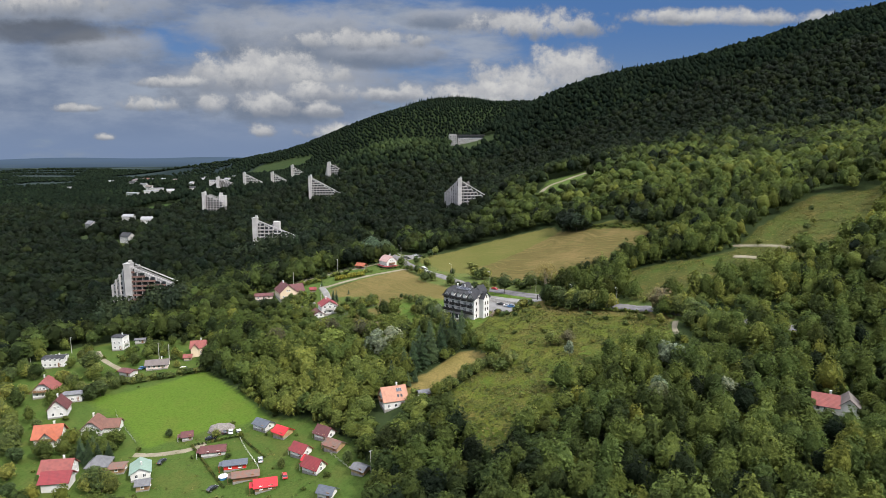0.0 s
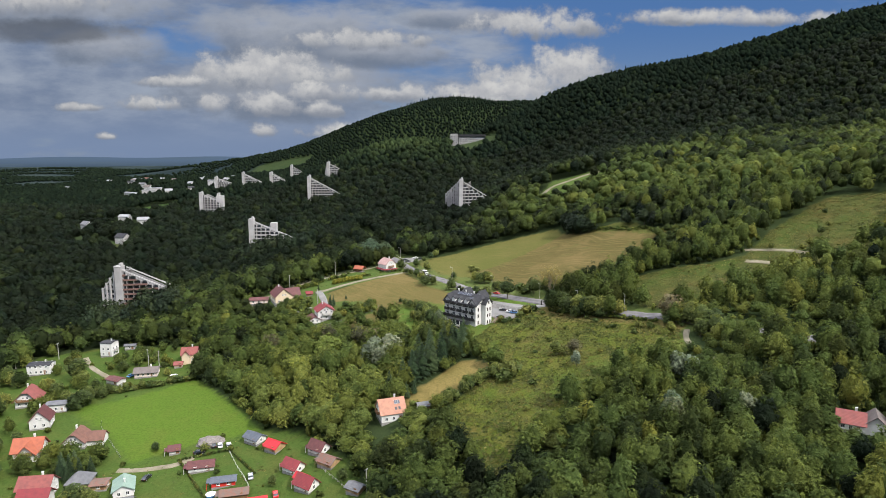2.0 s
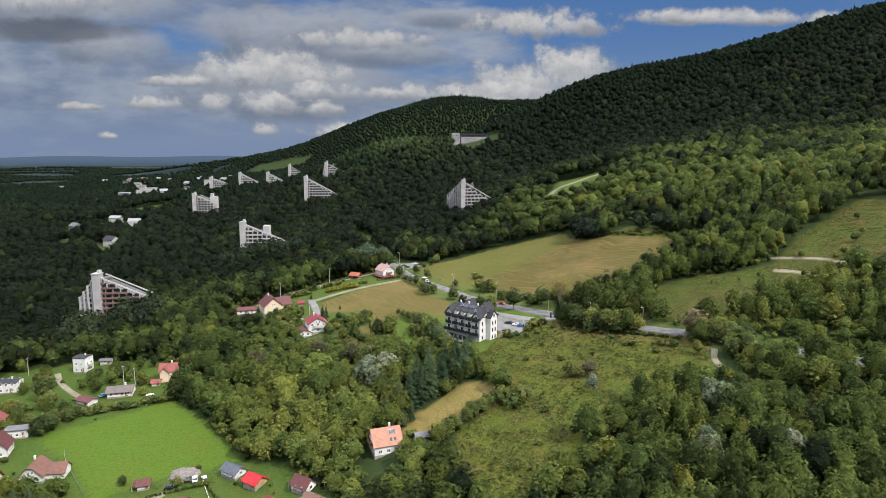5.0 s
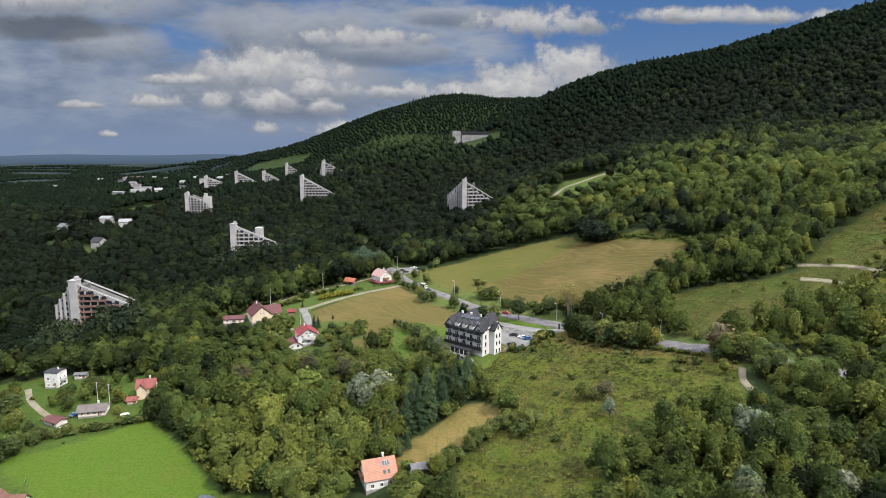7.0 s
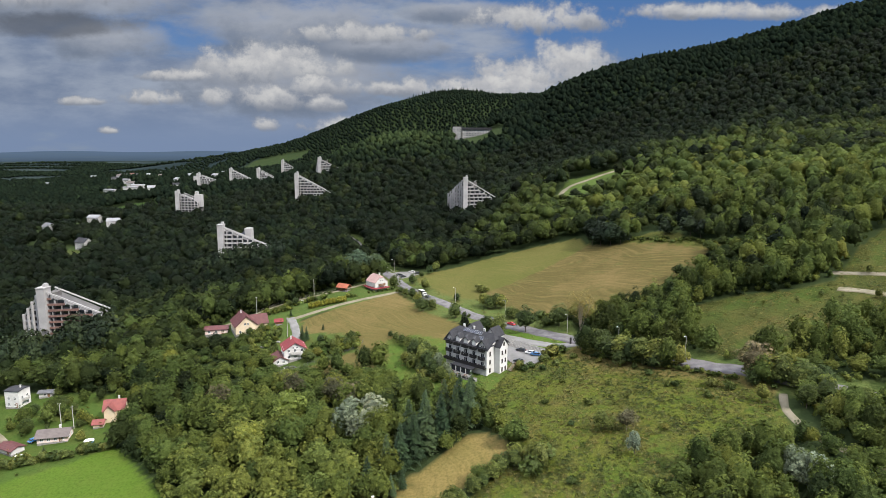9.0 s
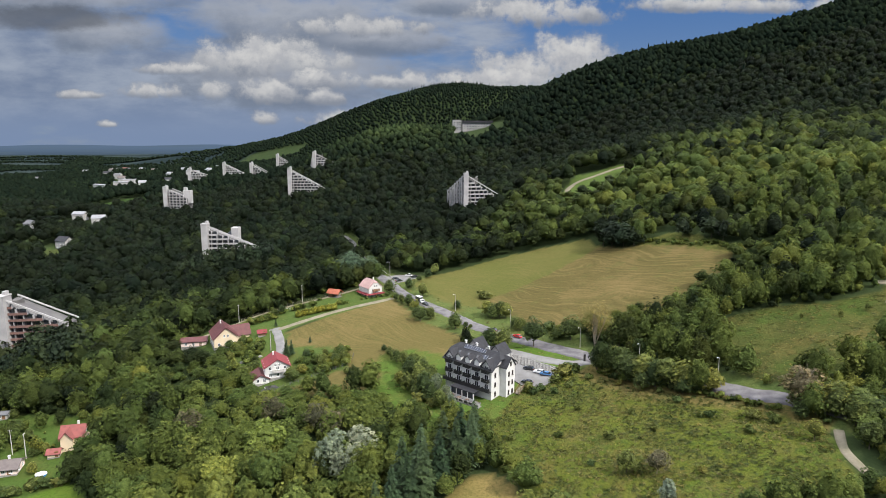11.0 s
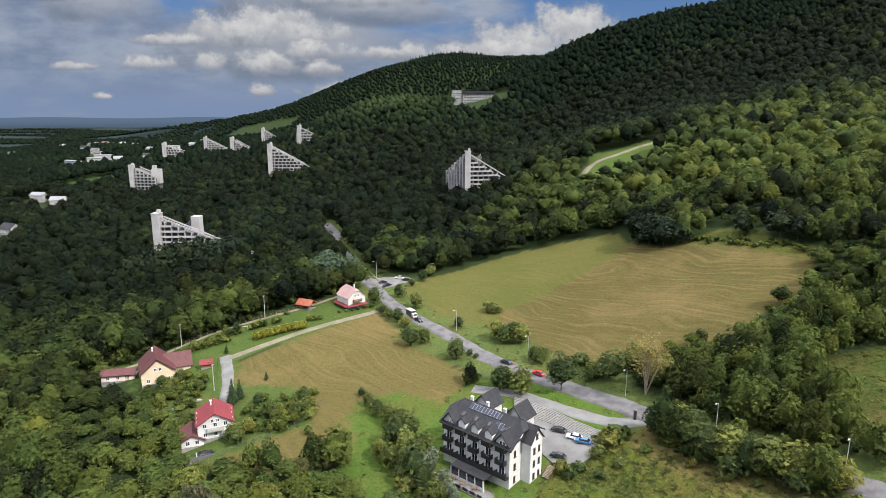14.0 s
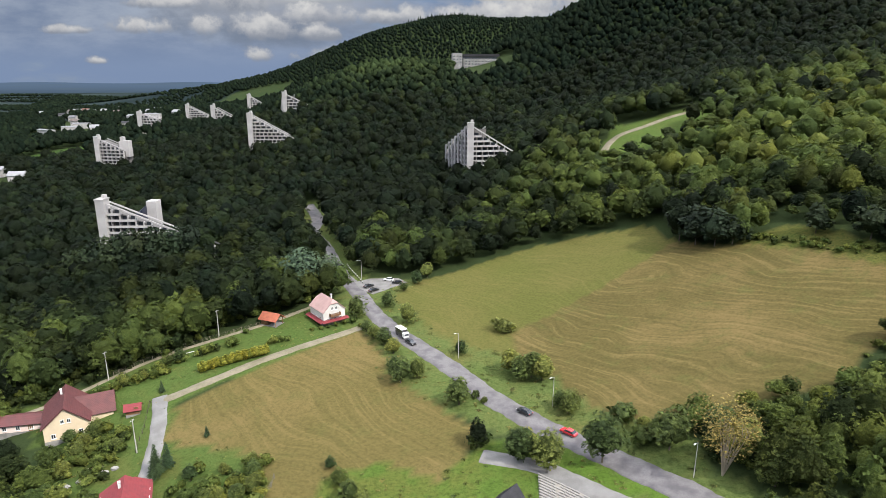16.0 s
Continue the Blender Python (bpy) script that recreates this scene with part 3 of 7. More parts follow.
gx = steps((-4600, -1500, 22), (-1500, -600, 24), (-600, -240, 36), (-240, 220, 184), (220, 600, 36), (600, 1500, 26), (1500, 4600, 22))
gy = steps((-900, 130, 18), (130, 520, 156), (520, 900, 48), (900, 1700, 40), (1700, 5100, 56))
GX, GY = np.meshgrid(gx, gy)
rng = np.random.default_rng(7)
GZ = ground_height(GX, GY)
near_zone = (np.abs(GX) < 260) & (GY > 120) & (GY < 560)
GZ = GZ + np.where(near_zone, rng.normal(0, 0.05, GX.shape), 0)
nx, ny = len(gx), len(gy)
idx = np.arange(nx * ny).reshape(ny, nx)
quads = np.stack([idx[:-1, :-1], idx[:-1, 1:], idx[1:, 1:], idx[1:, :-1]], -1).reshape(-1, 4)
land = mesh_from("ground", np.stack([GX, GY, GZ], -1).reshape(-1, 3), quads, [LAND], smooth=True)

cover = np.tile(np.array([0.028, 0.040, 0.016, 1.0]), (ny, nx, 1))      # woodland floor
hay, weeds = np.zeros((ny, nx)), np.zeros((ny, nx))
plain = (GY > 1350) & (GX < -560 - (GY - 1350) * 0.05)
# Blue haze of the far plain put into its cover colour.
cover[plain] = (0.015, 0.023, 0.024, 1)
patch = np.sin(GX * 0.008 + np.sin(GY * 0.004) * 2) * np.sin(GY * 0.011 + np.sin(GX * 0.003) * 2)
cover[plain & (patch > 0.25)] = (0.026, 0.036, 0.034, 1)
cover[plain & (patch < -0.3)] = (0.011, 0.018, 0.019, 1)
for outline, colour, h, w in ((VILLAGE, (0.050, 0.080, 0.018), 0, 0.35), (GARDENS, (0.060, 0.090, 0.024), 0, 0.4), (HOTEL_PLOT, (0.066, 0.106, 0.021), 0, 0.5), (MEADOW, (0.078, 0.091, 0.015), 0, 1.0),
                              (HIGH_MEADOW, (0.054, 0.060, 0.017), 0, 0.9), (HILL_CLEARING, (0.066, 0.098, 0.026), 0, 0.3), (ROADSIDE, (0.080, 0.106, 0.033), 0.1, 0.45), (ROAD_BANK, (0.112, 0.088, 0.032), 0, 0.5), (ROAD_LAWN, (0.070, 0.118, 0.020), 0, 0.2), (SCRUB_EDGE, (0.085, 0.088, 0.024), 0, 0.9), (SPORTS_GROUND, (0.032, 0.056, 0.015), 0, 0), (HOUSE_LAWN, (0.035, 0.055, 0.018), 0, 0.3), (FAR_PASTURE, (0.022, 0.036, 0.014), 0, 0.2),
                              (UPPER_FIELD, (0.089, 0.072, 0.027), 1, 0), (LOWER_FIELD, (0.100, 0.081, 0.030), 0.62, 0), (HAY_STRIP, (0.165, 0.125, 0.045), 0.7, 0.2), (GREEN_FIELD, (0.066, 0.108, 0.016), 0, 0.22)):
    m = inside(outline, GX, GY)
    cover[m] = (*colour, 1)
    hay[m], weeds[m] = h, w
verge = (away(ROAD, GX, GY) < 9) & ~inside(MEADOW, GX, GY) & ~inside(ROAD_BANK, GX, GY) & ~inside(ROAD_LAWN, GX, GY) & (hay == 0)
cover[verge], weeds[verge] = (0.080, 0.106, 0.033, 1), 0.5
green_top = inside(UPPER_FIELD, GX, GY) & ((GY > 434 + 0.62 * (GX - 28)) | (GX < 24))     # the part mown earlier, already green again
cover[green_top], hay[green_top] = (0.082, 0.085, 0.024, 1), 0.30


def land_attribute(me, name, kind, values):
    a = me.attributes.new(name, kind, "POINT")
    a.data.foreach_set("color" if kind == "FLOAT_COLOR" else "value", np.asarray(values, np.float32).ravel())


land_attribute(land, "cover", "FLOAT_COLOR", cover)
land_attribute(land, "hay", "FLOAT", hay)
land_attribute(land, "weeds", "FLOAT", weeds)
tagged(new("ground", land), "rolling ground with hay fields, green pasture, rough meadow and wooded slopes", "ground", kind="structure")


def strip(name, line, width, mat, label, category, lift=0.12, rows=5, thick=0.0):
    """A road or path laid over the ground, slightly proud of it, with soft uneven edges."""
    c = smooth_line(line, 1.5)
    d = np.gradient(c, axis=0)
    d /= np.linalg.norm(d, axis=1)[:, None]
    side = np.stack([d[:, 1], -d[:, 0]], 1)
    wob = 1 + 0.05 * np.sin(np.arange(len(c)) * 0.9) + 0.04 * np.sin(np.arange(len(c)) * 2.3)
    v = []
    for s in np.linspace(-0.5, 0.5, rows):
        p = c + side * (s * width * wob)[:, None]
        crown = 0.06 * (1 - (2 * s) ** 2)
        z = np.maximum(ground_height(p[:, 0], p[:, 1]), ground_height(c[:, 0], c[:, 1]) - 0.25) + lift + crown
        v.append(np.column_stack([p, z]))
    for s in (-0.5, 0.5):
        p = c + side * (s * (width + 0.7) * wob)[:, None]
        v.insert(0 if s < 0 else len(v), np.column_stack([p, ground_height(p[:, 0], p[:, 1]) - 0.35]))
    v = np.array(v)
    k, n = v.shape[:2]
    i = np.arange(k * n).reshape(k, n)
    q = np.stack([i[:-1, :-1], i[:-1, 1:], i[1:, 1:], i[1:, :-1]], -1).reshape(-1, 4)
    return tagged(new(name, mesh_from(name, v.reshape(-1, 3), q, [mat], smooth=True)), label, category, kind="structure")


strip("road", ROAD, 6.6, ASPHALT, "worn grey asphalt road with patched edges", "road")
strip("farm_track", FARM_TRACK, 3.2, EARTH, "pale dirt farm track along a hay field", "track", 0.10)
strip("driveway", DRIVE, 3.8, PAVING, "grey paved driveway to two houses", "driveway", 0.11)
strip("footpath", FENCE_PATH, 1.8, EARTH, "narrow pale path along the woodland edge", "path", 0.10)
strip("hotel_drive", HOTEL_DRIVE, 4.6, PAVING, "pale paved hotel driveway curving off the road", "driveway", 0.14)
strip("dirt_road", DIRT_ROAD, 2.2, EARTH, "dirt road between young trees", "track", 0.10)
strip("hill_road", HILL_ROAD, 4.5, EARTH, "pale dirt road across a clearing on the hill", "track", 0.15)
strip("meadow_track", [(165, 349), (171, 344.5), (181, 336.5), (188, 326), (198, 316)], 3.0, EARTH, "sandy track over a sloping meadow", "track", 0.10)
strip("meadow_track", [(159, 334), (166, 327), (175, 313.5), (181, 305)], 3.4, EARTH, "sandy track over a sloping meadow", "track", 0.10)
strip("village_lane", VILLAGE_LANE, 2.6, EARTH, "narrow earth lane between gardens", "lane", 0.10)
strip("cottage_track", COTTAGE_TRACK, 2.6, EARTH, "pale worn track between cottages", "track", 0.09)


# the far hills beyond the plain: a glowing band with blue haze painted in
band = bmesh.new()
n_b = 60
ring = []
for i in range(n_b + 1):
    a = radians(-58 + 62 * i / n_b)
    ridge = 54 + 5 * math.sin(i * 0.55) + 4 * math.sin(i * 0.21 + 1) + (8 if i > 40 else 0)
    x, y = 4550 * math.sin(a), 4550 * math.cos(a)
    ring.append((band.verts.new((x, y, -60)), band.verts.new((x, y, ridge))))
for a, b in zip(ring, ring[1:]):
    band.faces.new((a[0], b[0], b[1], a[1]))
m, n, out = material("distance_haze")
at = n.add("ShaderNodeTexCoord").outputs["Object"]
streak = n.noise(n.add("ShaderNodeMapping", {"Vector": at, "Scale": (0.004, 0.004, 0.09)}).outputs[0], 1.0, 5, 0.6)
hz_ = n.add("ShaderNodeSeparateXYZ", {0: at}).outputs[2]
# haze put into the glow colour, bluer and brighter towards the top
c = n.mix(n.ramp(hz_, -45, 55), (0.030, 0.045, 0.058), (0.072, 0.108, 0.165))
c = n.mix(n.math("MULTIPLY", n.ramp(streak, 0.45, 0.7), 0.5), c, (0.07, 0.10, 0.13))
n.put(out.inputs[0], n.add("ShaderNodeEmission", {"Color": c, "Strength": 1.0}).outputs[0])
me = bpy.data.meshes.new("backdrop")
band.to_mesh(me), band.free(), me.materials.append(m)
tagged(new("backdrop", me), "glowing backdrop of far hills beyond the plain with blue haze painted in", "backdrop", kind="structure")

# ---- building helpers ----
def part(name, bm, mat, parent, label=""):
    """Link a bmesh as one mesh object under a thing or a part."""
    me = bpy.data.meshes.new(name)
    bm.normal_update()
    bm.to_mesh(me)
    bm.free()
    me.materials.append(mat)
    ob = new(name, me)
    ob.parent = parent
    if label:
        ob["label"] = label
    return ob


def thing(name, x, y, yaw, label, category, group="", z=None):
    """An empty at the foot of a thing."""
    e = new(name)
    e.matrix_world = pose(x, y, gz(x, y) if z is None else z, 0, 0, yaw)
    return tagged(e, label, category, group)


def box(bm, c, s, turn=0.0, tilt=None):
    """A box by its centre and size."""
    m = Matrix.Translation(c) @ (Matrix.Rotation(radians(turn), 4, "Z") if tilt is None else tilt) @ Matrix.Diagonal((*s, 1))
    return bmesh.ops.create_cube(bm, size=1.0, matrix=m)["verts"]


def boxes(*items):
    bm = bmesh.new()
    for it in items:
        box(bm, *it)
    return bm


def soft_box(c, s, w=0.05, turn=0.0):
    bm = bmesh.new()
    box(bm, c, s, turn)
    bmesh.ops.bevel(bm, geom=bm.edges[:], offset=w, segments=2, profile=0.6, affect="EDGES")
    return bm


def tube(bm, a, b, r0, r1=None, sides=8):
    """A tapering round bar from a to b."""
    a, b = Vector(a), Vector(b)
    d = b - a
    m = Matrix.Translation((a + b) / 2) @ d.to_track_quat("Z", "Y").to_matrix().to_4x4()
    bmesh.ops.create_cone(bm, cap_ends=True, segments=sides, radius1=r0, radius2=r0 if r1 is None else r1, depth=d.length, matrix=m)
    return bm


def gable_walls(L, W, eave, rise, foot=2.5, hip=0.0):
    """Solid walls under a pitched roof; the ridge runs along x. hip: the part of the gable that is cut off at the top."""
    bm = bmesh.new()
    prof = [(-W / 2, -foot), (W / 2, -foot), (W / 2, eave)]
    if hip:
        y = W / 2 * hip
        prof += [(y, eave + rise * (1 - hip)), (-y, eave + rise * (1 - hip))]
    else:
        prof += [(0, eave + rise)]
    prof += [(-W / 2, eave)]
    a = [bm.verts.new((-L / 2, y, z)) for y, z in prof]
    b = [bm.verts.new((L / 2, y, z)) for y, z in prof]
    bm.faces.new(a[::-1]), bm.faces.new(b)
    for i in range(len(prof)):
        j = (i + 1) % len(prof)
        bm.faces.new((a[i], a[j], b[j], b[i]))
    bmesh.ops.recalc_face_normals(bm, faces=bm.faces[:])
    return bm


def pitched_roof(L, W, eave, rise, over=0.6, thick=0.22, hip=0.0, full_hip=False):
    """Two or four thick slopes with overhanging eaves; the ridge runs along x."""
    bm = bmesh.new()
    k = rise / (W / 2)
    x, y, z0, z1 = L / 2 + over, W / 2 + over, eave - over * k + 0.12, eave + rise + 0.12
    if full_hip:
        r = max(0.3, x - y * 0.95)
        v = [bm.verts.new(p) for p in ((-x, -y, z0), (x, -y, z0), (x, y, z0), (-x, y, z0), (-r, 0, z1), (r, 0, z1))]
        for f in ((0, 1, 5, 4), (2, 3, 4, 5), (1, 2, 5), (3, 0, 4)):
            bm.faces.new([v[i] for i in f])
    elif hip:
        zh, yh = eave + rise * (1 - hip) + 0.12, W / 2 * hip
        r = x - yh * 0.9
        v = [bm.verts.new(p) for p in ((-x, -y, z0), (x, -y, z0), (x, y, z0), (-x, y, z0), (-r, 0, z1), (r, 0, z1), (-x, -yh, zh), (x, -yh, zh), (x, yh, zh), (-x, yh, zh))]
        for f in ((0, 1, 7, 5, 4, 6), (2, 3, 9, 4, 5, 8), (7, 8, 5), (9, 6, 4)):
            bm.faces.new([v[i] for i in f])
    else:
        v = [bm.verts.new(p) for p in ((-x, -y, z0), (x, -y, z0), (x, 0, z1), (-x, 0, z1), (x, y, z0), (-x, y, z0))]
        bm.faces.new((v[0], v[1], v[2], v[3])), bm.faces.new((v[3], v[2], v[4], v[5]))
    bmesh.ops.recalc_face_normals(bm, faces=bm.faces[:])
    up = sum(f.normal.z for f in bm.faces)
    if up < 0:
        bmesh.ops.reverse_faces(bm, faces=bm.faces[:])
    bmesh.ops.solidify(bm, geom=bm.faces[:], thickness=thick)
    return bm


WINDOW_MESH = {}


def casement(w, h, t):
    """A window frame with a middle bar and a sill, in one piece round two openings."""
    xs = [-w / 2 - 0.1, -w / 2, -w / 2 + t, -t * 0.4, t * 0.4, w / 2 - t, w / 2, w / 2 + 0.1]
    zs = [-h / 2 - 0.1, -h / 2, -h / 2 + t, h / 2 - t, h / 2]
    full = lambda i, j: 0 <= i < 7 and 0 <= j < 4 and (j == 0 or (0 < i < 6 and not (j == 2 and i in (2, 4))))
    bm, at = bmesh.new(), {}

    def v(i, j, k):
        if (i, j, k) not in at:
            at[i, j, k] = bm.verts.new((xs[i], ((-0.20 if j < 1 else -0.07), 0.07)[k], zs[j]))
        return at[i, j, k]
    for i in range(7):
        for j in range(4):
            if full(i, j):
                for k in (0, 1):
                    bm.faces.new([v(i, j, k), v(i + 1, j, k), v(i + 1, j + 1, k), v(i, j + 1, k)])
                for di, dj, (a, c) in ((-1, 0, ((i, j), (i, j + 1))), (1, 0, ((i + 1, j), (i + 1, j + 1))), (0, -1, ((i, j), (i + 1, j))), (0, 1, ((i, j + 1), (i + 1, j + 1)))):
                    if not full(i + di, j + dj):
                        bm.faces.new([v(*a, 0), v(*c, 0), v(*c, 1), v(*a, 1)])
    bmesh.ops.recalc_face_normals(bm, faces=bm.faces[:])
    return bm


def window(parent, x, y, z, facing, w=1.1, h=1.3, frame_mat=None, name="window"):
    """A framed window with sill on a wall that faces the given way (degrees from -y)."""
    frame_mat = frame_mat or FRAME_WHITE
    key = (w, h, frame_mat.name)
    if key not in WINDOW_MESH:
        t = 0.10
        bm = casement(w, h, t)
        fr = part("window", bm, frame_mat, None)
        pn = part("pane", boxes(((0, 0.02, 0), (w - 0.06, 0.04, h - 0.06))), GLASS_DARK, fr)
        WINDOW_MESH[key] = (fr.data, pn.data)
        bpy.data.objects.remove(pn), bpy.data.objects.remove(fr)
    fd, pd = WINDOW_MESH[key]
    fr, pn = new(name, fd), new("pane", pd)
    fr.parent, pn.parent = parent, fr
    fr.matrix_local = pose(x, y, z, 0, 0, facing) @ pose(0, -0.05, 0)
    return fr


def window_row(parent, x0, x1, y, z, n, facing=0, w=1.1, h=1.3, frame_mat=None, turn=False):
    """Windows in a row along x (or along y with turn)."""
    for i in range(n):
        s = x0 + (x1 - x0) * (i + 0.5) / n
        window(parent, y if turn else s, s if turn else y, z, facing, w, h, frame_mat)


def chimney(parent, x, y, z, h=1.4, s=0.6, mat=None):
    bm = boxes(((x, y, z), (s, s * 0.8, h)), ((x, y, z + h / 2 + 0.05), (s + 0.16, s * 0.8 + 0.16, 0.12)))
    return part("chimney", bm, mat or RENDER_WHITE, parent)


def balcony(parent, x, y, z, facing, w, depth=1.2, mat=None, label="", rail_h=1.0):
    """A slab with a railing of closely set boards on three sides."""
    mat = mat or WOOD_BROWN
    bm = boxes(((0, -depth / 2, 0), (w, depth, 0.16)))
    n = max(4, int(w / 0.28))
    ob = part("balcony", bm, mat, parent, label)
    ob.matrix_local = pose(x, y, z, 0, 0, facing)
    first = None
    for i in range(n):
        if first is None:
            first = b = part("board", boxes(((0, 0, 0), (w / n * 0.78, 0.05, rail_h))), mat, ob)
        else:
            b = new("board", first.data)
            b.parent = ob
        b.matrix_local = pose(-w / 2 + w * (i + 0.5) / n, -depth + 0.04, 0.08 + rail_h / 2)
    for s in (-1, 1):
        part("side_panel", boxes(((s * (w / 2 - 0.04), -depth / 2, 0.08 + rail_h / 2), (0.06, depth * 0.92, rail_h))), mat, ob)
    part("handrail", boxes(((0, -depth + 0.04, 0.12 + rail_h), (w + 0.06, 0.12, 0.07))), mat, ob)
    return ob


def door(parent, x, y, z, facing, w=1.1, h=2.1, mat=None):
    d = part("door", soft_box((0, 0, h / 2), (w, 0.12, h), 0.02), mat or WOOD_BROWN, parent)
    d.matrix_local = pose(x, y, z, 0, 0, facing)
    k = part("door_handle", boxes(((w * 0.38, -0.1, 1.0), (0.12, 0.05, 0.04))), METAL, d)
    return d


HOMES = []        # places of houses: x, y, half size


def house(name, x, y, yaw, L, W, eave, rise, wall_mat, roof_mat, label, group="houses", hip=0.0, full_hip=False, over=0.6, storeys=1, rows=(3, 2), stack=True, balk=None, entry=True, frame_mat=None, z=None, category="house"):
    """A house with its ridge along its own x: walls, roof, windows on all sides, door, chimney."""
    HOMES.append((x, y, max(L, W) / 2))
    e = thing(name, x, y, yaw, label, category, group, z)
    part("wall", gable_walls(L, W, eave, 0.05 if full_hip else rise, hip=hip), wall_mat, e)
    part("roof", pitched_roof(L, W, eave, rise, over, hip=hip, full_hip=full_hip), roof_mat, e)
    part("plinth", boxes(((0, 0, -0.9), (L + 0.12, W + 0.12, 2.6))), STONE, e)
    for s in range(storeys):
        zc = 1.65 + s * 2.8
        if zc + 0.8 < eave + 0.3:
            for side in (-1, 1):
                window_row(e, -L / 2 + 0.5, L / 2 - 0.5, side * W / 2, zc, rows[0], 0 if side < 0 else 180, frame_mat=frame_mat)
                window_row(e, -W / 2 + 0.5, W / 2 - 0.5, side * L / 2, zc, rows[1], 90 if side > 0 else -90, frame_mat=frame_mat, turn=True)
    if rise > 2.4 and not full_hip:
        for side in (-1, 1):
            window_row(e, -1.5, 1.5, side * L / 2, eave + 0.75, 1 if W < 7 else 2, 90 if side > 0 else -90, 0.9, 1.1, frame_mat, True)
    if entry:
        door(e, L * 0.28, -W / 2, 0.4, 0)
    if stack:
        chimney(e, L * 0.18, W * 0.08, eave + rise + 0.3)
    if balk:
        side, bz, bw, bm_ = balk
        if side in ("l", "r"):
            balcony(e, -L / 2 if side == "l" else L / 2, 0, bz, -90 if side == "l" else 90, bw, mat=bm_)
        else:
            balcony(e, 0, -W / 2 if side == "f" else W / 2, bz, 0 if side == "f" else 180, bw, mat=bm_)
    return e


def skylight(parent, x, y, z, pitch, w=0.8, h=1.2):
    s = part("skylight", boxes(((0, 0, 0.05), (w, h, 0.10))), FRAME_DARK, parent)
    s.matrix_local = pose(x, y, z, pitch, 0, 0)
    part("pane", boxes(((0, 0, 0.115), (w - 0.14, h - 0.14, 0.03))), GLASS_DARK, s)
    return s


def solar_panels(parent, x, y, z, pitch, cols, rows, w=1.0, h=1.7, facing=0):
    """Panels in a rack on a slope, each a part."""
    for i in range(cols):
        for j in range(rows):
            p = part("solar_panel", boxes(((0, 0, 0), (w * 0.95, h * 0.97, 0.06))), METAL, parent)
            part("cell", boxes(((0, 0, 0.035), (w * 0.86, h * 0.91, 0.03))), SOLAR, p)
            p.matrix_local = pose(x, y, z, 0, 0, facing) @ pose(0, 0, 0, pitch) @ pose((i - (cols - 1) / 2) * w, (j - (rows - 1) / 2) * h, 0.16)


# ---- the stepped slab hotels in the woods ----
def slab_wing(parent, turn, length, top, low, depth, style, side, storey=3.0):
    """One wing that steps down from the tower. turn: its way on the plan; top, low: roofline at the tower and at the far end; side: 1 or -1, on which side of its way the balconies lie."""
    base = new("wing")
    base.parent = parent
    base.matrix_local = pose(0, 0, 0, 0, 0, turn)
    n = int(top / storey)
    run = lambda z: length * min(1.0, (top - z) / (top - low))
    core = bmesh.new()
    pts = [(0, -3), (length, -3), (length - 1.5, max(low - 2.4, 0)), (0, top - 2.4)]
    a = [core.verts.new((x, -side * 0.8, z)) for x, z in pts]
    b = [core.verts.new((x, side * (-0.8 - depth) , z)) for x, z in pts]
    core.faces.new(a), core.faces.new(b[::-1])
    for i in range(4):
        core.faces.new((a[i], b[i], b[(i + 1) % 4], a[(i + 1) % 4]))
    bmesh.ops.recalc_face_normals(core, faces=core.faces[:])
    part("core", core, PANEL_DARK, base)
    face = BALCONY_BROWN if style == "brown" else PANEL_WHITE
    for i in range(n):
        z = i * storey
        w = run(z + storey)
        if w < 2:
            continue
        part("balcony", boxes(((w / 2, side * 0.3, z + 0.1), (w, 2.2, 0.22)), ((w / 2, side * 1.32, z + 0.62), (w, 0.14, 1.0))), face, base)
        k = max(1, int(w / 3.6))
        pane, wall_piece = boxes(((0, 0, 0), (w / k * 0.55, 0.16, 1.7))), boxes(((0, 0, 0), (0.18, 1.9, 2.6)))
        first = (part("window_pane", pane, GLASS_DARK, base), part("partition", wall_piece, PANEL_WHITE, base))
        for j in range(k):
            pair = first if j == 0 else (new("window_pane", first[0].data), new("partition", first[1].data))
            pair[0].parent = pair[1].parent = base
            pair[0].matrix_local = pose(w * (j + 0.5) / k, -side * 0.74, z + 1.75)
            pair[1].matrix_local = pose(w * (j + 1) / k, side * 0.25, z + 1.5)
    if style == "fins":
        m = int(length / 3.0)
        for j in range(1, m + 1):
            x = length * j / (m + 0.3)
            h = top - (top - low) * x / length + 1.2
            part("fin", boxes(((x, side * 1.75, h / 2 - 1), (0.75, 1.0, h + 2))), PANEL_WHITE, base)
    ln = math.hypot(length, top - low)
    tilt = Matrix.Rotation(math.atan2(top - low, length), 4, "Y")
    part("roof_beam", boxes(((length / 2, side * 1.25, (top + low) / 2 + 0.15), (ln, 0.5, 0.75), 0, tilt)), PANEL_WHITE, base)
    part("roof_beam", boxes(((length / 2, -side * depth, (top + low) / 2 - 1.2), (ln, 0.5, 0.7), 0, tilt)), PANEL_WHITE, base)
    return base


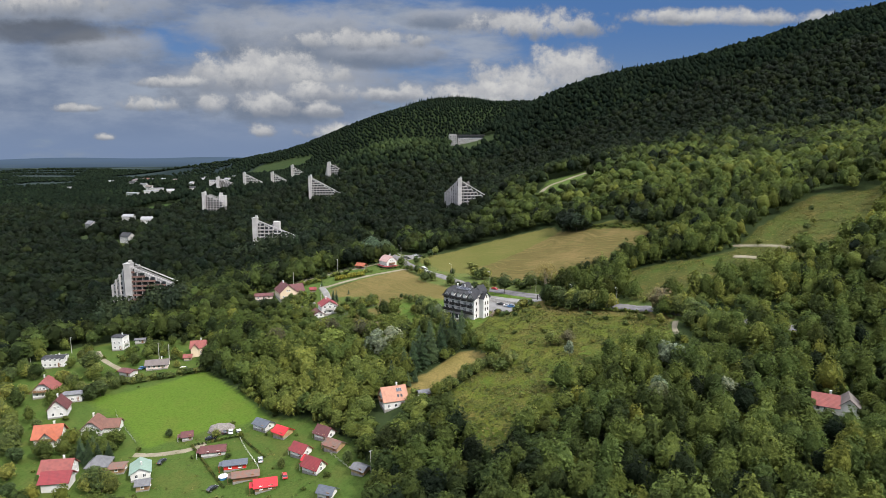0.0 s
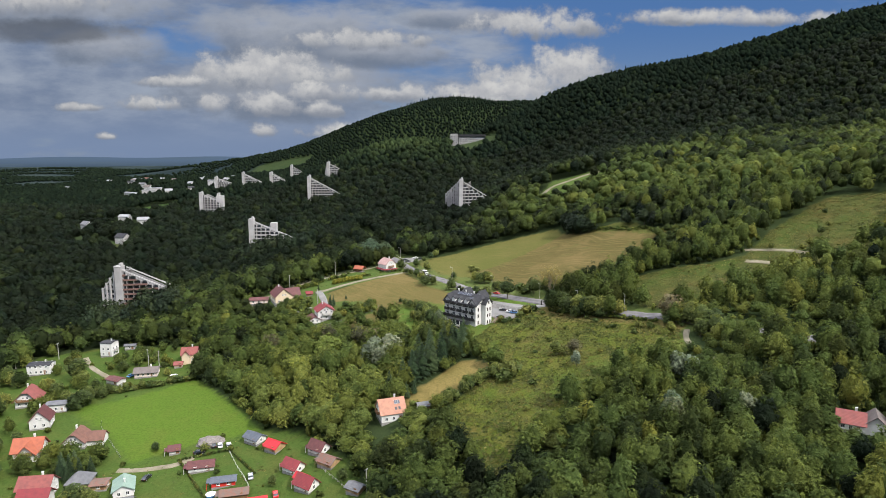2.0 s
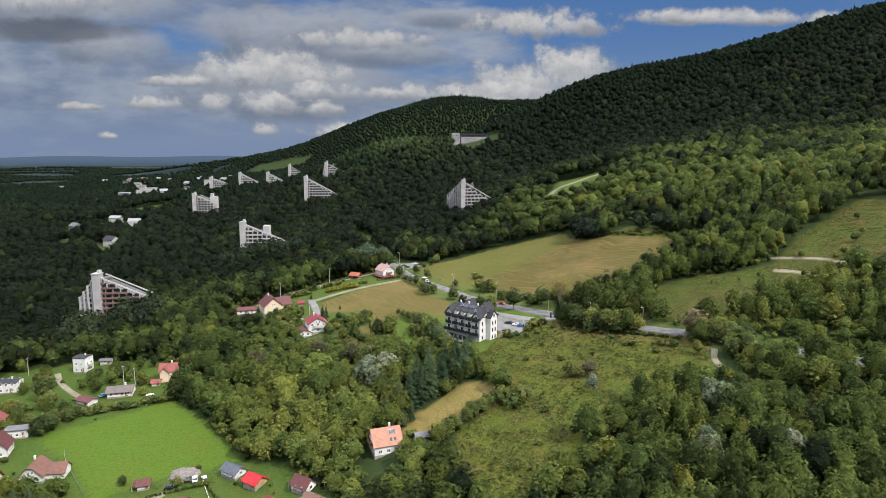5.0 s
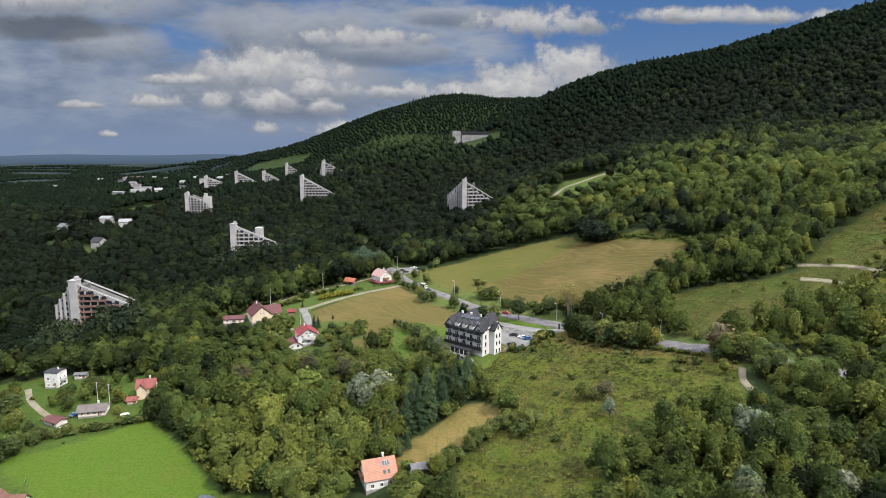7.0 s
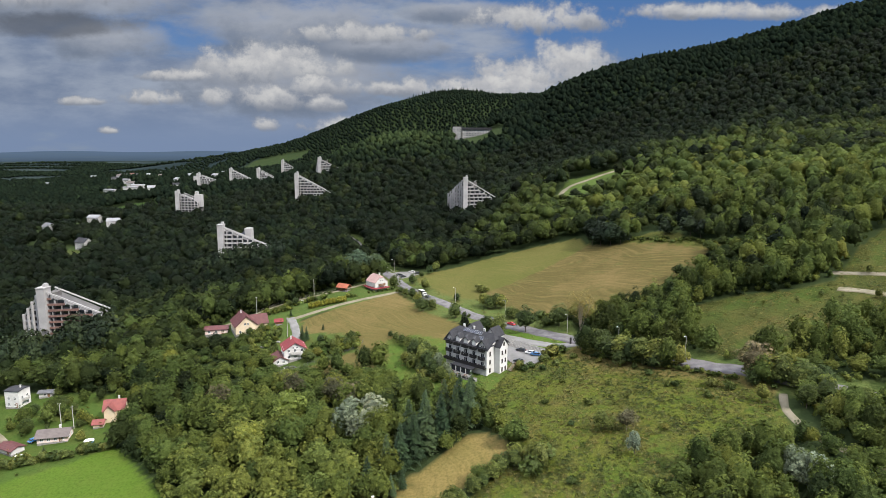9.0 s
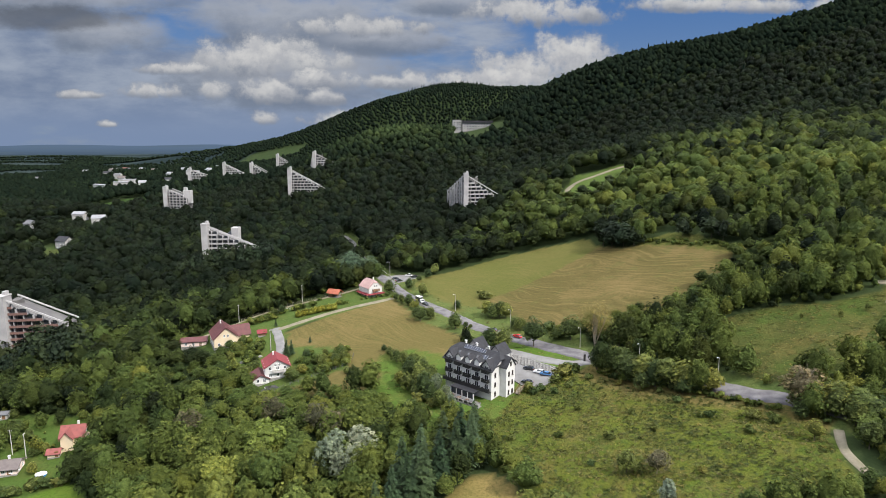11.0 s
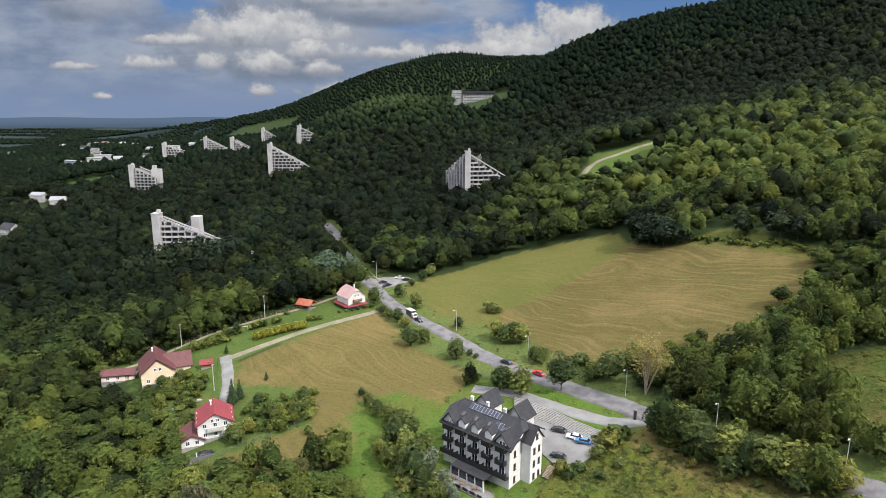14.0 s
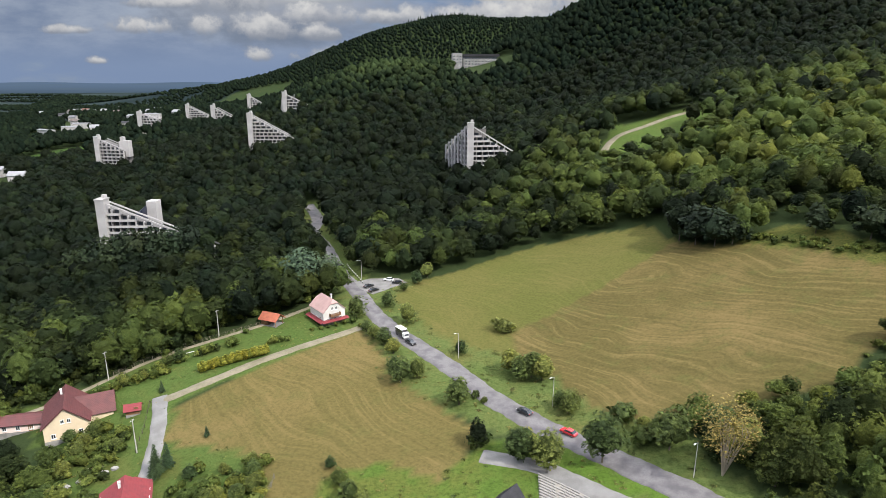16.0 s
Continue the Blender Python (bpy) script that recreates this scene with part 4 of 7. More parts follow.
def slab_hotel(x, y, top_z, wings, label, tower=(4.0, 5.6), tower_mat=None, sub=None):
    """A tower with stepped wings falling away from it."""
    g = gz(x, y)
    top = top_z - g
    e = thing("slab_hotel", x, y, 0, label, "hotel", "stepped hotels in the woods")
    t = part("tower", boxes(((0, 0, top / 2 - 1.5), (tower[0], tower[1], top + 3))), tower_mat or PANEL_WHITE, e)
    part("parapet", boxes(((0, 0, top + 0.3), (tower[0] + 0.5, tower[1] + 0.5, 0.5)), ((0.9, 0.8, top + 1.3), (1.6, 2.4, 1.8))), PANEL_WHITE, t)
    for turn, length, drop, depth, style, side in wings:
        slab_wing(e, turn, length, top - 1.2, max(2.0, top - 1.2 - drop), depth, style, side)
    BUILT.append((x, y, 5.0))
    for turn, length, drop, depth, style, side in wings:
        c, s_ = math.cos(radians(turn)), math.sin(radians(turn))
        for s in (0.2, 0.45, 0.7, 0.95):
            BUILT.append((x + c * length * s + s_ * side * depth * 0.5, y + s_ * length * s - c * side * depth * 0.5, depth * 0.42))
    return e


BUILT = []        # places of buildings in the woods: x, y, clear radius
slab_hotel(17, 624, 64, [(12, 42, 25, 12, "white", -1), (128, 23, 15, 12, "fins", 1)], "pale concrete stepped hotel with white fins rising from the woods")
slab_hotel(-161, 528, 34.5, [(3, 54, 23, 7, "white", -1)], "pale concrete stepped hotel with a tall stair tower")
sports_hotel = slab_hotel(-305, 791, 39.5, [(-8, 24, 9, 13, "white", -1)], "pale concrete stepped hotel beside a sports ground")
part("roof_block", boxes(((22, 5, 25), (8, 7, 14)), ((20, 5, 33.5), (3, 4, 4))), PANEL_WHITE, sports_hotel)
slab_hotel(-168.5, 790, 60.4, [(2, 44, 24, 12, "white", -1)], "pale stepped hotel with tiers of balconies")
slab_hotel(-163, 893, 76, [(4, 52, 30, 12, "white", -1), (112, 24, 22, 10, "fins", 1)], "pale stepped hotel high on the wooded slope")
slab_hotel(-276, 1142, 67, [(6, 34, 20, 12, "white", -1)], "pale stepped hotel below a hill pasture")
slab_hotel(-266, 971, 59.2, [(-4, 34, 18, 12, "white", -1)], "pale stepped hotel among tall trees")
slab_hotel(-362, 1135, 53.5, [(4, 36, 18, 12, "white", -1)], "pale stepped hotel near the foot of the hill")
slab_hotel(-349, 965, 52, [(2, 20, 7, 12, "white", -1)], "small pale stepped hotel among trees")
slab_hotel(-202, 391, 19.5, [(10, 26, 12.5, 13, "brown", -1), (166, 13, 15, 10, "fins", 1)], "stepped hotel with white tower and brown balconies")

# the second tower and glazed slope of the hotel beside the pale stair tower
e = thing("tower_block", -150, 556, 0, "pale stair tower with a sloping dark glazed hall", "tower")
part("tower", boxes(((0, 0, 12), (5, 6, 32))), PANEL_WHITE, e)
bm = bmesh.new()
a = [bm.verts.new(p) for p in ((-2.4, -1, 2), (-2.4, -1, 26.5), (-19, -1, 13), (-19, -1, 2), (-2.4, -8, 2), (-2.4, -8, 25), (-19, -8, 12), (-19, -8, 2))]
for f in ((0, 1, 2, 3), (7, 6, 5, 4), (0, 4, 5, 1), (1, 5, 6, 2), (2, 6, 7, 3), (3, 7, 4, 0)):
    bm.faces.new([a[i] for i in f])
part("glazed_slope", bm, SOLAR, e)
BUILT.append((-150, 556, 10)), BUILT.append((-165, 553, 10))

# the long hotel on the knoll
e = thing("hill_hotel", 31, 1050, 4, "long pale hotel block with a dark roof on a wooded knoll", "hotel")
hz = 109.5 - gz(31, 1050)
part("wall", boxes(((14, 0, hz - 6), (42, 14, 26))), PANEL_GREY, e)
part("roof", boxes(((15, 0, hz + 8.6), (45, 17, 3.0))), ROOF_BLACK, e)
part("tower", boxes(((-15, -3, hz - 4), (12, 16, 30))), PANEL_GREY, e)
for fl in range(4):
    for i in range(10):
        window(e, -4 + i * 4.2, -7, hz + 5 - fl * 3.4, 0, 2.6, 2.0)
for fl in range(5):
    for i in range(3):
        window(e, -19 + i * 4.0, -11, hz + 7 - fl * 3.4, 0, 2.2, 1.8)
BUILT.extend([(28, 985, 14), (48, 985, 14), (66, 995, 13), (30, 968, 10), (46, 968, 10), (25, 1022, 19), (55, 1024, 19), (22, 1000, 11), (50, 1002, 12), (74, 1014, 12)])
BUILT.append((46, 1052, 22)), BUILT.append((66, 1054, 18)), BUILT.append((28, 1050, 18)), BUILT.append((40, 1030, 14)), BUILT.append((62, 1032, 14)), BUILT.append((28, 1022, 15)), BUILT.append((78, 1036, 14))

# ---- the black-roofed hotel ----
HX, HY, HYAW = 12.7, 327.5, -41.0       # middle of the building; its ridge runs along its own x
HZ = gz(16, 314) - 0.2
hotel = thing("hotel", HX, HY, HYAW, "white four-storey hotel with black tiled roof and black balconies", "hotel", z=HZ)
hotel.matrix_world = hotel.matrix_world @ Matrix.Diagonal((1, 1, 1.14, 1))
HL, HW, HE, HR = 20.5, 13.0, 9.9, 3.6
part("wall", gable_walls(HL, HW, HE, HR, foot=4, hip=0.42), RENDER_WHITE, hotel)
part("roof", pitched_roof(HL, HW, HE, HR, 0.9, 0.28, hip=0.42), ROOF_BLACK, hotel)
kp = math.degrees(math.atan2(HR, HW / 2))
slope = lambda y: HE + HR * (1 - abs(y) / (HW / 2)) + 0.14      # the roof's upper face over its own y
for i in range(5):                                            # balconies and dormers of the long front
    bx = -HL / 2 + 2.0 + i * 4.1
    for fl in range(3):
        balcony(hotel, bx, -HW / 2, 2.9 + fl * 2.9, 0, 2.7, 1.35, BALCONY_BLACK, "black slatted balcony")
        w = window(hotel, bx, -HW / 2, 4.05 + fl * 2.9 if fl < 2 else 9.7, 0, 1.7, 2.0, FRAME_WHITE)
    if i in (1, 2, 3):
        d = part("dormer", gable_walls(2.8, 2.1, 1.6, 0.8, 0.6), RENDER_WHITE, hotel, "white dormer")
        d.matrix_local = pose(bx, -HW / 2 + 1.25, HE - 0.2, 0, 0, 90)
        part("dormer_roof", pitched_roof(2.8, 2.1, 1.6, 0.9, 0.3, 0.14), ROOF_BLACK, d)
for s in (-1, 1):                                             # cross gables at both ends of the front
    g = part("cross_gable", gable_walls(5.6, 3.8, 0.6, 1.9, 0.8), RENDER_WHITE, hotel)
    g.matrix_local = pose(s * (HL / 2 - 2.1), -HW / 2 + 2.75, HE, 0, 0, 90)
    part("cross_gable_roof", pitched_roof(5.9, 3.8, 0.6, 2.0, 0.5, 0.18), ROOF_BLACK, g)
    if s > 0:
        solar_panels(g, 0.6, 1.1, 1.75, -46, 3, 1, 1.1, 1.5)
for s, sx in ((1, -5.5), (1, 4.6)):                           # two gabled bays on the back
    g = part("back_gable", gable_walls(5.0, 5.2, 1.8, 2.4, 8), RENDER_WHITE, hotel)
    g.matrix_local = pose(sx, HW / 2 - 0.6, HE, 0, 0, 90)
    part("back_gable_roof", pitched_roof(5.2, 5.2, 1.8, 2.5, 0.5, 0.18), ROOF_BLACK, g)
end_bay = part("end_bay", gable_walls(3.6, 5.0, HE + 0.2, 2.6, 4), RENDER_WHITE, hotel, "white gabled bay")
end_bay.matrix_local = pose(HL / 2 + 0.9, 0.8, 0)
part("end_bay_roof", pitched_roof(3.4, 5.0, HE + 0.2, 2.6, 0.5, 0.2), ROOF_BLACK, end_bay)
for fl in range(3):
    for yy in (-4.4, -0.2, 1.9):
        window(hotel, HL / 2 + (2.7 if yy > -2 else 0.0), yy, 1.9 + fl * 2.9, 90, 0.8, 1.4, FRAME_DARK)
window(hotel, HL / 2 + 2.7, 0.8, 10.7, 90, 0.9, 1.2, FRAME_DARK)
solar_panels(hotel, -0.8, -1.25, slope(-1.25), kp, 10, 1, 0.95, 1.7)
solar_panels(hotel, HL / 2 - 5.4, -3.2, slope(-3.2), kp, 2, 1, 1.1, 1.6)
solar_panels(hotel, HL / 2 - 2.6, 4.0, slope(4.0), -kp, 4, 2, 1.1, 1.4)
for cx in (-6.5, -1.5, 3.8):
    chimney(hotel, cx, 0.35, HE + HR + 0.2, 1.3, 0.7)
for i in range(4):
    skylight(hotel, -6 + i * 4.0, -3.6, slope(-3.6) - 0.02, kp)
part("terrace_roof", boxes(((1.0, -HW / 2 - 2.6, 2.75), (10.5, 4.0, 0.22))), ROOF_BLACK, hotel, "flat grey terrace roof")
part("terrace_front", boxes(*[((-4 + i * 2.5, -HW / 2 - 4.4, 1.3), (0.3, 0.3, 2.7)) for i in range(5)], ((1.0, -HW / 2 - 4.2, 0.4), (10.3, 0.1, 0.8))), RENDER_WHITE, hotel)
part("terrace_glass", boxes(((1.0, -HW / 2 - 4.3, 1.75), (10.0, 0.05, 1.9))), GLASS_DARK, hotel)
part("long_balcony", boxes(((0, -HW / 2 - 0.75, 2.95), (HL, 1.5, 0.2)), ((0, -HW / 2 - 1.5, 3.45), (HL, 0.08, 1.0))), BALCONY_BLACK, hotel, "long black balcony")

terrace = thing("terrace", HX, HY, HYAW, "paved hotel terrace above a curved stone wall", "terrace", z=HZ)
part("slab", boxes(((1.5, -HW / 2 - 3.6, -1.4), (HL - 3, 7.2, 2.8))), PAVING, terrace)
for i in range(9):
    box_x = -HL / 2 + 3.2 + i * 2.15
    part("pillar", soft_box((box_x, -HW / 2 - 7.0, 0.45), (0.45, 0.45, 1.1), 0.04), STONE, terrace)
    if i < 8:
        part("railing", boxes(((box_x + 1.07, -HW / 2 - 7.0, 0.5), (1.6, 0.08, 0.75))), BALCONY_BLACK, terrace, "black railing panel")
r = random.Random(3)
block = boxes(((0, 0, 0), (0.98, 0.34, 0.36)))
bmesh.ops.bevel(block, geom=block.edges[:], offset=0.03, segments=1, affect="EDGES")
stone_me = bpy.data.meshes.new("stone")
block.to_mesh(stone_me), block.free(), stone_me.materials.append(STONE)
for row in range(6):
    for i in range(20):
        s = new("stone", stone_me)
        s.parent = terrace
        s.matrix_local = pose(-HL / 2 + 3.0 + (i + 0.5 * (row % 2)) * 0.9, -HW / 2 - 7.3 - 0.12 * (6 - row), -2.6 + row * 0.4, r.uniform(-2, 2), 0, r.uniform(-3, 3))


def garden_table(x, y):
    t = thing("terrace_table", x, y, 0, "small dark terrace table with a thick top", "table", "terrace tables", z=HZ)
    part("tabletop", soft_box((0, 0, 0.74), (1.2, 0.8, 0.06), 0.02), WOOD_BROWN, t)
    for sx in (-0.5, 0.5):
        for sy in (-0.3, 0.3):
            part("leg", boxes(((sx, sy, 0.36), (0.06, 0.06, 0.72))), BALCONY_BLACK, t)
    return t


hm = pose(HX, HY, HZ, 0, 0, HYAW)
for i, tx in enumerate((-5.5, -2.5, 0.8, 4.0)):
    p = hm @ Vector((tx, -HW / 2 - 5.6 + 0.4 * (i % 2), 0))
    garden_table(p.x, p.y)

# parking level and retaining bank of stone courses
def slab_of(outline, top, foot):
    """A paved sheet with thickness that follows the ground under its outline."""
    bm = bmesh.new()
    v = [bm.verts.new((x, y, gz(x, y) + top)) for x, y in outline]
    f = bm.faces.new(v)
    bmesh.ops.recalc_face_normals(bm, faces=[f])
    if f.normal.z < 0:
        f.normal_flip()
    r = bmesh.ops.extrude_face_region(bm, geom=[f])
    for w in (g for g in r["geom"] if isinstance(g, bmesh.types.BMVert)):
        w.co.z += 0.0
    for w in v:
        w.co.z -= foot
    bmesh.ops.recalc_face_normals(bm, faces=bm.faces[:])
    return bm


lot = new("car_park")
tagged(lot, "grey paved hotel car park below a stone bank", "car park", kind="structure")
part("paving", slab_of([(19.5, 345.5), (22.0, 351.8), (29.5, 345.0), (36.4, 337.0), (41.6, 329.6), (35.0, 324.2), (28.5, 324.6), (24.5, 333.5)], 0.32, 2.0), PAVING, lot)
bank = new("stone_bank")
tagged(bank, "sloping bank of grey stone blocks above a car park", "stone wall", kind="structure")
low_line, top_line = smooth_line([(21.8, 352.4), (29.5, 345.6), (36.5, 337.5), (42.0, 329.9)], 1.0), smooth_line([(22.5, 359.6), (30.4, 352.3), (37.4, 343.6), (44.6, 335.2)], 1.0)
m = len(low_line)
for row in range(9):
    for i in range(m):
        q = min(m - 1, i + 0.5 * (row % 2)) / (m - 1)
        a, b = low_line[int(q * (len(low_line) - 1))], top_line[int(q * (len(top_line) - 1))]
        c = a + (b - a) * (row + 0.5) / 9
        ob = new("stone", stone_me)
        ob.parent = bank
        ob.matrix_local = pose(c[0], c[1], gz(c[0], c[1]) + 0.10 + 0.10 * row, r.uniform(-5, 5), r.uniform(-4, 4), -48 + r.uniform(-6, 6))
bed = bmesh.new()
grid = [[bed.verts.new((*(a_ := low_line[i] + (top_line[min(i, len(top_line) - 1)] - low_line[i]) * k / 4), gz(*a_) + 0.02 + 0.22 * k)) for i in range(m)] for k in range(5)]
for k in range(4):
    for i in range(m - 1):
        bed.faces.new((grid[k][i], grid[k][i + 1], grid[k + 1][i + 1], grid[k + 1][i]))
part("earth_bed", bed, GRAVEL, bank)
st = thing("outdoor_stairs", 27.2, 321.5, -41, "dark wooden outdoor stairs down from a car park", "stairs")
for i in range(10):
    part("step", boxes(((0, -i * 0.32, 1.9 - i * 0.18), (1.8, 0.34, 0.08))), WOOD_GREY, st)
for s in (-1, 1):
    bm = bmesh.new()
    for i in range(6):
        tube(bm, (s * 0.95, -i * 0.6, 0.4 - i * 0.3), (s * 0.95, -i * 0.6, 2.9 - i * 0.33), 0.05)
    tube(bm, (s * 0.95, 0, 2.9), (s * 0.95, -3.0, 1.25), 0.06)
    part("railing", bm, WOOD_BROWN, st)

# ---- houses along the farm track ----
yellow = house("house", -101.5, 390.5, 118, 14, 10.5, 4.6, 4.6, RENDER_CREAM, ROOF_MAROON, "cream house with a steep maroon roof", storeys=2, rows=(4, 3))
wing = part("cross_wing", gable_walls(9, 8, 3.8, 3.6), RENDER_CREAM, yellow)
wing.matrix_local = pose(1.5, -6.5, 0, 0, 0, 90)
part("cross_wing_roof", pitched_roof(9.4, 8, 3.8, 3.7, 0.6), ROOF_MAROON, wing)
solar_panels(yellow, -9.6, -2.6, 1.0, 55, 2, 1, 1.2, 2.0, facing=-90)
shed = house("outbuilding", -116.5, 393.5, 12, 11, 6, 2.8, 1.2, RENDER_PINK, ROOF_MAROON, "low pink outbuilding with a flat red roof", rows=(3, 1), stack=False, category="outbuilding")
house("garden_shed", -84.5, 392.5, 20, 3.4, 2.8, 1.9, 1.0, WOOD_BROWN, ROOF_RED, "small wooden garden shed with a red roof", rows=(1, 1), stack=False, category="shed")

white = house("house", -67.4, 353.4, 112, 10.0, 9.6, 5.0, 3.0, RENDER_WHITE, ROOF_RED, "white house with a red roof and a balcony", storeys=2, rows=(3, 3), balk=("l", 2.9, 4.5, CONCRETE))
house("garage", -73.0, 350.0, 112, 8.5, 6.0, 2.4, 1.6, RENDER_WHITE, ROOF_MAROON, "low white garage with a maroon roof", rows=(2, 2), stack=False, category="garage")
part("canopy", pitched_roof(5.0, 6.5, 3.2, 1.6, 0.3), ROOF_RED, white).matrix_local = pose(5.5, -1.5, 0.6)

pink = house("house", -40.5, 447.5, -52, 10, 8.5, 5.0, 3.8, RENDER_WHITE, ROOF_PINK, "white chalet with a pale pink roof and red skirt roof", hip=0.35, storeys=1, rows=(3, 3), balk=("r", 3.1, 4.0, WOOD_BROWN), over=0.4)
part("skirt_roof", boxes(((0, -5.1, 1.6), (12.0, 1.7, 0.2), 0, Matrix.Rotation(radians(18), 4, "X")), ((5.7, 0, 1.6), (1.7, 10.2, 0.2), 0, Matrix.Rotation(radians(18), 4, "Y"))), ROOF_RED, pink, "red skirt roof")
kiosk = thing("garden_pavilion", -59.5, 443.5, -24, "open wooden garden pavilion with an orange roof", "pavilion")
part("roof", pitched_roof(6.5, 4.6, 2.4, 1.7, 0.6), ROOF_ORANGE, kiosk)
part("back_wall", boxes(((-1.8, 0, 1.1), (2.6, 4.2, 2.6))), WOOD_BROWN, kiosk)
for sx in (0.2, 3.0):
    for sy in (-2.0, 2.0):
        part("post", boxes(((sx, sy, 1.0), (0.18, 0.18, 3.0))), WOOD_BROWN, kiosk)
part("floor", boxes(((0, 0, -0.4), (6.8, 5.0, 1.0))), PAVING, kiosk)

# ---- house at the hay strip, and the one in the woods by the slope ----
orange = house("house", -20.5, 241.5, 20, 9.5, 9.0, 3.9, 4.2, RENDER_WHITE, ROOF_SALMON, "white house with a steep salmon tiled roof", storeys=1, rows=(3, 2), z=gz(-20.5, 241.5) - 0.7, balk=("l", 2.9, 4.0, WOOD_BROWN))
solar_panels(orange, 2.0, -1.5, 6.82, 43, 3, 1, 0.75, 1.6)
skylight(orange, 2.6, -3.4, 5.05, 43)
skylight(orange, 1.2, -3.4, 5.05, 43)
part("lean_to", boxes(((5.4, -1.0, 1.0), (2.2, 5.0, 2.8))), WOOD_BROWN, orange)
house("shed", -7.5, 240.5, 20, 5, 3.6, 2.2, 0.9, BALCONY_BLACK, ROOF_GREY, "dark garden shed with a flat grey roof", rows=(1, 1), stack=False, category="shed")
rr = house("house", 125.5, 193, -30, 7, 6, 3.0, 2.8, RENDER_GREY, ROOF_FADED, "old grey house with a red tiled roof in the woods", rows=(3, 2))
rw = part("rear_wing", gable_walls(7, 6, 3.2, 2.6), RENDER_GREY, rr)
rw.matrix_local = pose(6.5, 1.5, 0, 0, 0, 90)
part("rear_wing_roof", pitched_roof(7.4, 6, 3.2, 2.7), ROOF_TAN, rw)
house("hut", 103.5, 205.5, 20, 4, 3.4, 1.8, 2.6, RENDER_GREY, ROOF_GREY, "small pale hut with a steep grey roof", rows=(1, 1), stack=False, category="hut")
BUILT += [(-117, 391, 6.5), (-111, 385, 4), (-104, 379, 5), (127, 193, 6.5), (128, 187, 4), (-20.5, 241.5, 8.5), (-21, 233, 7), (-7.5, 240.5, 4), (103.5, 205.5, 4)]

# ---- the village ----
V = "village houses"
house("house", -208.6, 320, 10, 10.8, 7.31, 4.97, 0.72, RENDER_WHITE, ROOF_BLACK, "white flat-roofed two-storey house", V, storeys=2, rows=(4, 2), over=0.2)
house("house", -183.6, 340, -6, 6.54, 6.36, 7.54, 0.45, RENDER_WHITE, ROOF_BLACK, "white cube-like three-storey house with a flat black roof", V, storeys=3, rows=(2, 2), over=0.25, balk=("r", 3.0, 3.0, CONCRETE))
house("outbuilding", -175.6, 347, 10, 5.16, 3.44, 2.39, 0.54, RENDER_GREY, ROOF_GREY, "small grey outbuilding with a flat roof", V, rows=(1, 1), stack=False, category="outbuilding")
house("bungalow", -148.6, 309.5, 14, 10.3, 6.88, 2.67, 1.62, RENDER_PINK, ROOF_TAN, "pale pink bungalow with a low grey-brown roof", V, rows=(4, 2), over=0.8, category="bungalow")
house("garage", -160.1, 301.5, -24, 7.74, 4.82, 2.12, 0.81, RENDER_WHITE, ROOF_MAROON, "small garage with a brown tiled roof", V, rows=(1, 1), stack=False, category="garage")
red = house("house", -133.1, 325, 14, 7.4, 6.88, 4.23, 2.88, RENDER_CREAM, ROOF_FADED, "cream house with red gabled roofs", V, storeys=2, rows=(2, 2))
g = part("cross_gable", gable_walls(4.3, 3.96, 4.23, 2.34), RENDER_CREAM, red)
g.matrix_local = pose(-1.29, -2.75, 0, 0, 0, 90)
part("cross_gable_roof", pitched_roof(4.64, 3.96, 4.23, 2.43, 0.45), ROOF_FADED, g)
house("garage", -136.1, 317.5, 14, 3.61, 3.1, 1.84, 1.08, RENDER_CREAM, ROOF_FADED, "small garage with a red roof", V, rows=(1, 1), stack=False, category="garage")
house("house", -189.1, 281, 104, 8.6, 8.6, 3.68, 4.5, RENDER_WHITE, ROOF_FADED, "white chalet with a steep brick-red roof and balcony", V, hip=0.3, rows=(3, 3), balk=("l", 3.0, 7.0, WOOD_BROWN), over=1.0)
house("house", -169.6, 259.5, 108, 7.74, 7.4, 4.05, 3.96, RENDER_WHITE, ROOF_MAROON, "white gabled house with a dark maroon roof", V, storeys=1, rows=(2, 2))
house("annex", -171.1, 273, 14, 7.74, 4.3, 3.86, 0.45, RENDER_WHITE, ROOF_GREY, "pale annex with a flat grey roof", V, rows=(3, 1), stack=False, category="annex")
org = house("house", -160.1, 237.5, 12, 9.46, 7.31, 3.31, 3.6, RENDER_WHITE, ROOF_ORANGE, "white house with a broad orange tiled roof", V, rows=(3, 2), over=0.9)
g = part("cross_gable", gable_walls(5.16, 6.02, 3.13, 2.88), RENDER_WHITE, org)
g.matrix_local = pose(0.86, -3.44, 0, 0, 0, 90)
part("cross_gable_roof", pitched_roof(5.5, 6.02, 3.13, 3.06, 0.72), ROOF_ORANGE, g)
balcony(org, 0.86, -5.9, 2.6, 0, 4.6)
brn = house("house", -146.1, 245, 98, 7.74, 7.74, 2.94, 3.6, RENDER_WHITE, ROOF_BROWN, "white house with brown tiled roofs and a garage wing", V, rows=(3, 2), hip=0.25, over=0.8)
g = part("garage_wing", gable_walls(6.88, 5.59, 2.39, 2.34), RENDER_WHITE, brn)
g.matrix_local = pose(1.29, -6.45, 0, 0, 0, -90)
part("garage_wing_roof", pitched_roof(6.88, 5.59, 2.39, 2.43, 0.63), ROOF_BROWN, g)
big = house("house", -141.6, 213, 8, 10.3, 7.31, 4.05, 3.06, RENDER_WHITE, ROOF_FADED, "large white house with a weathered red roof", V, storeys=2, rows=(4, 3))
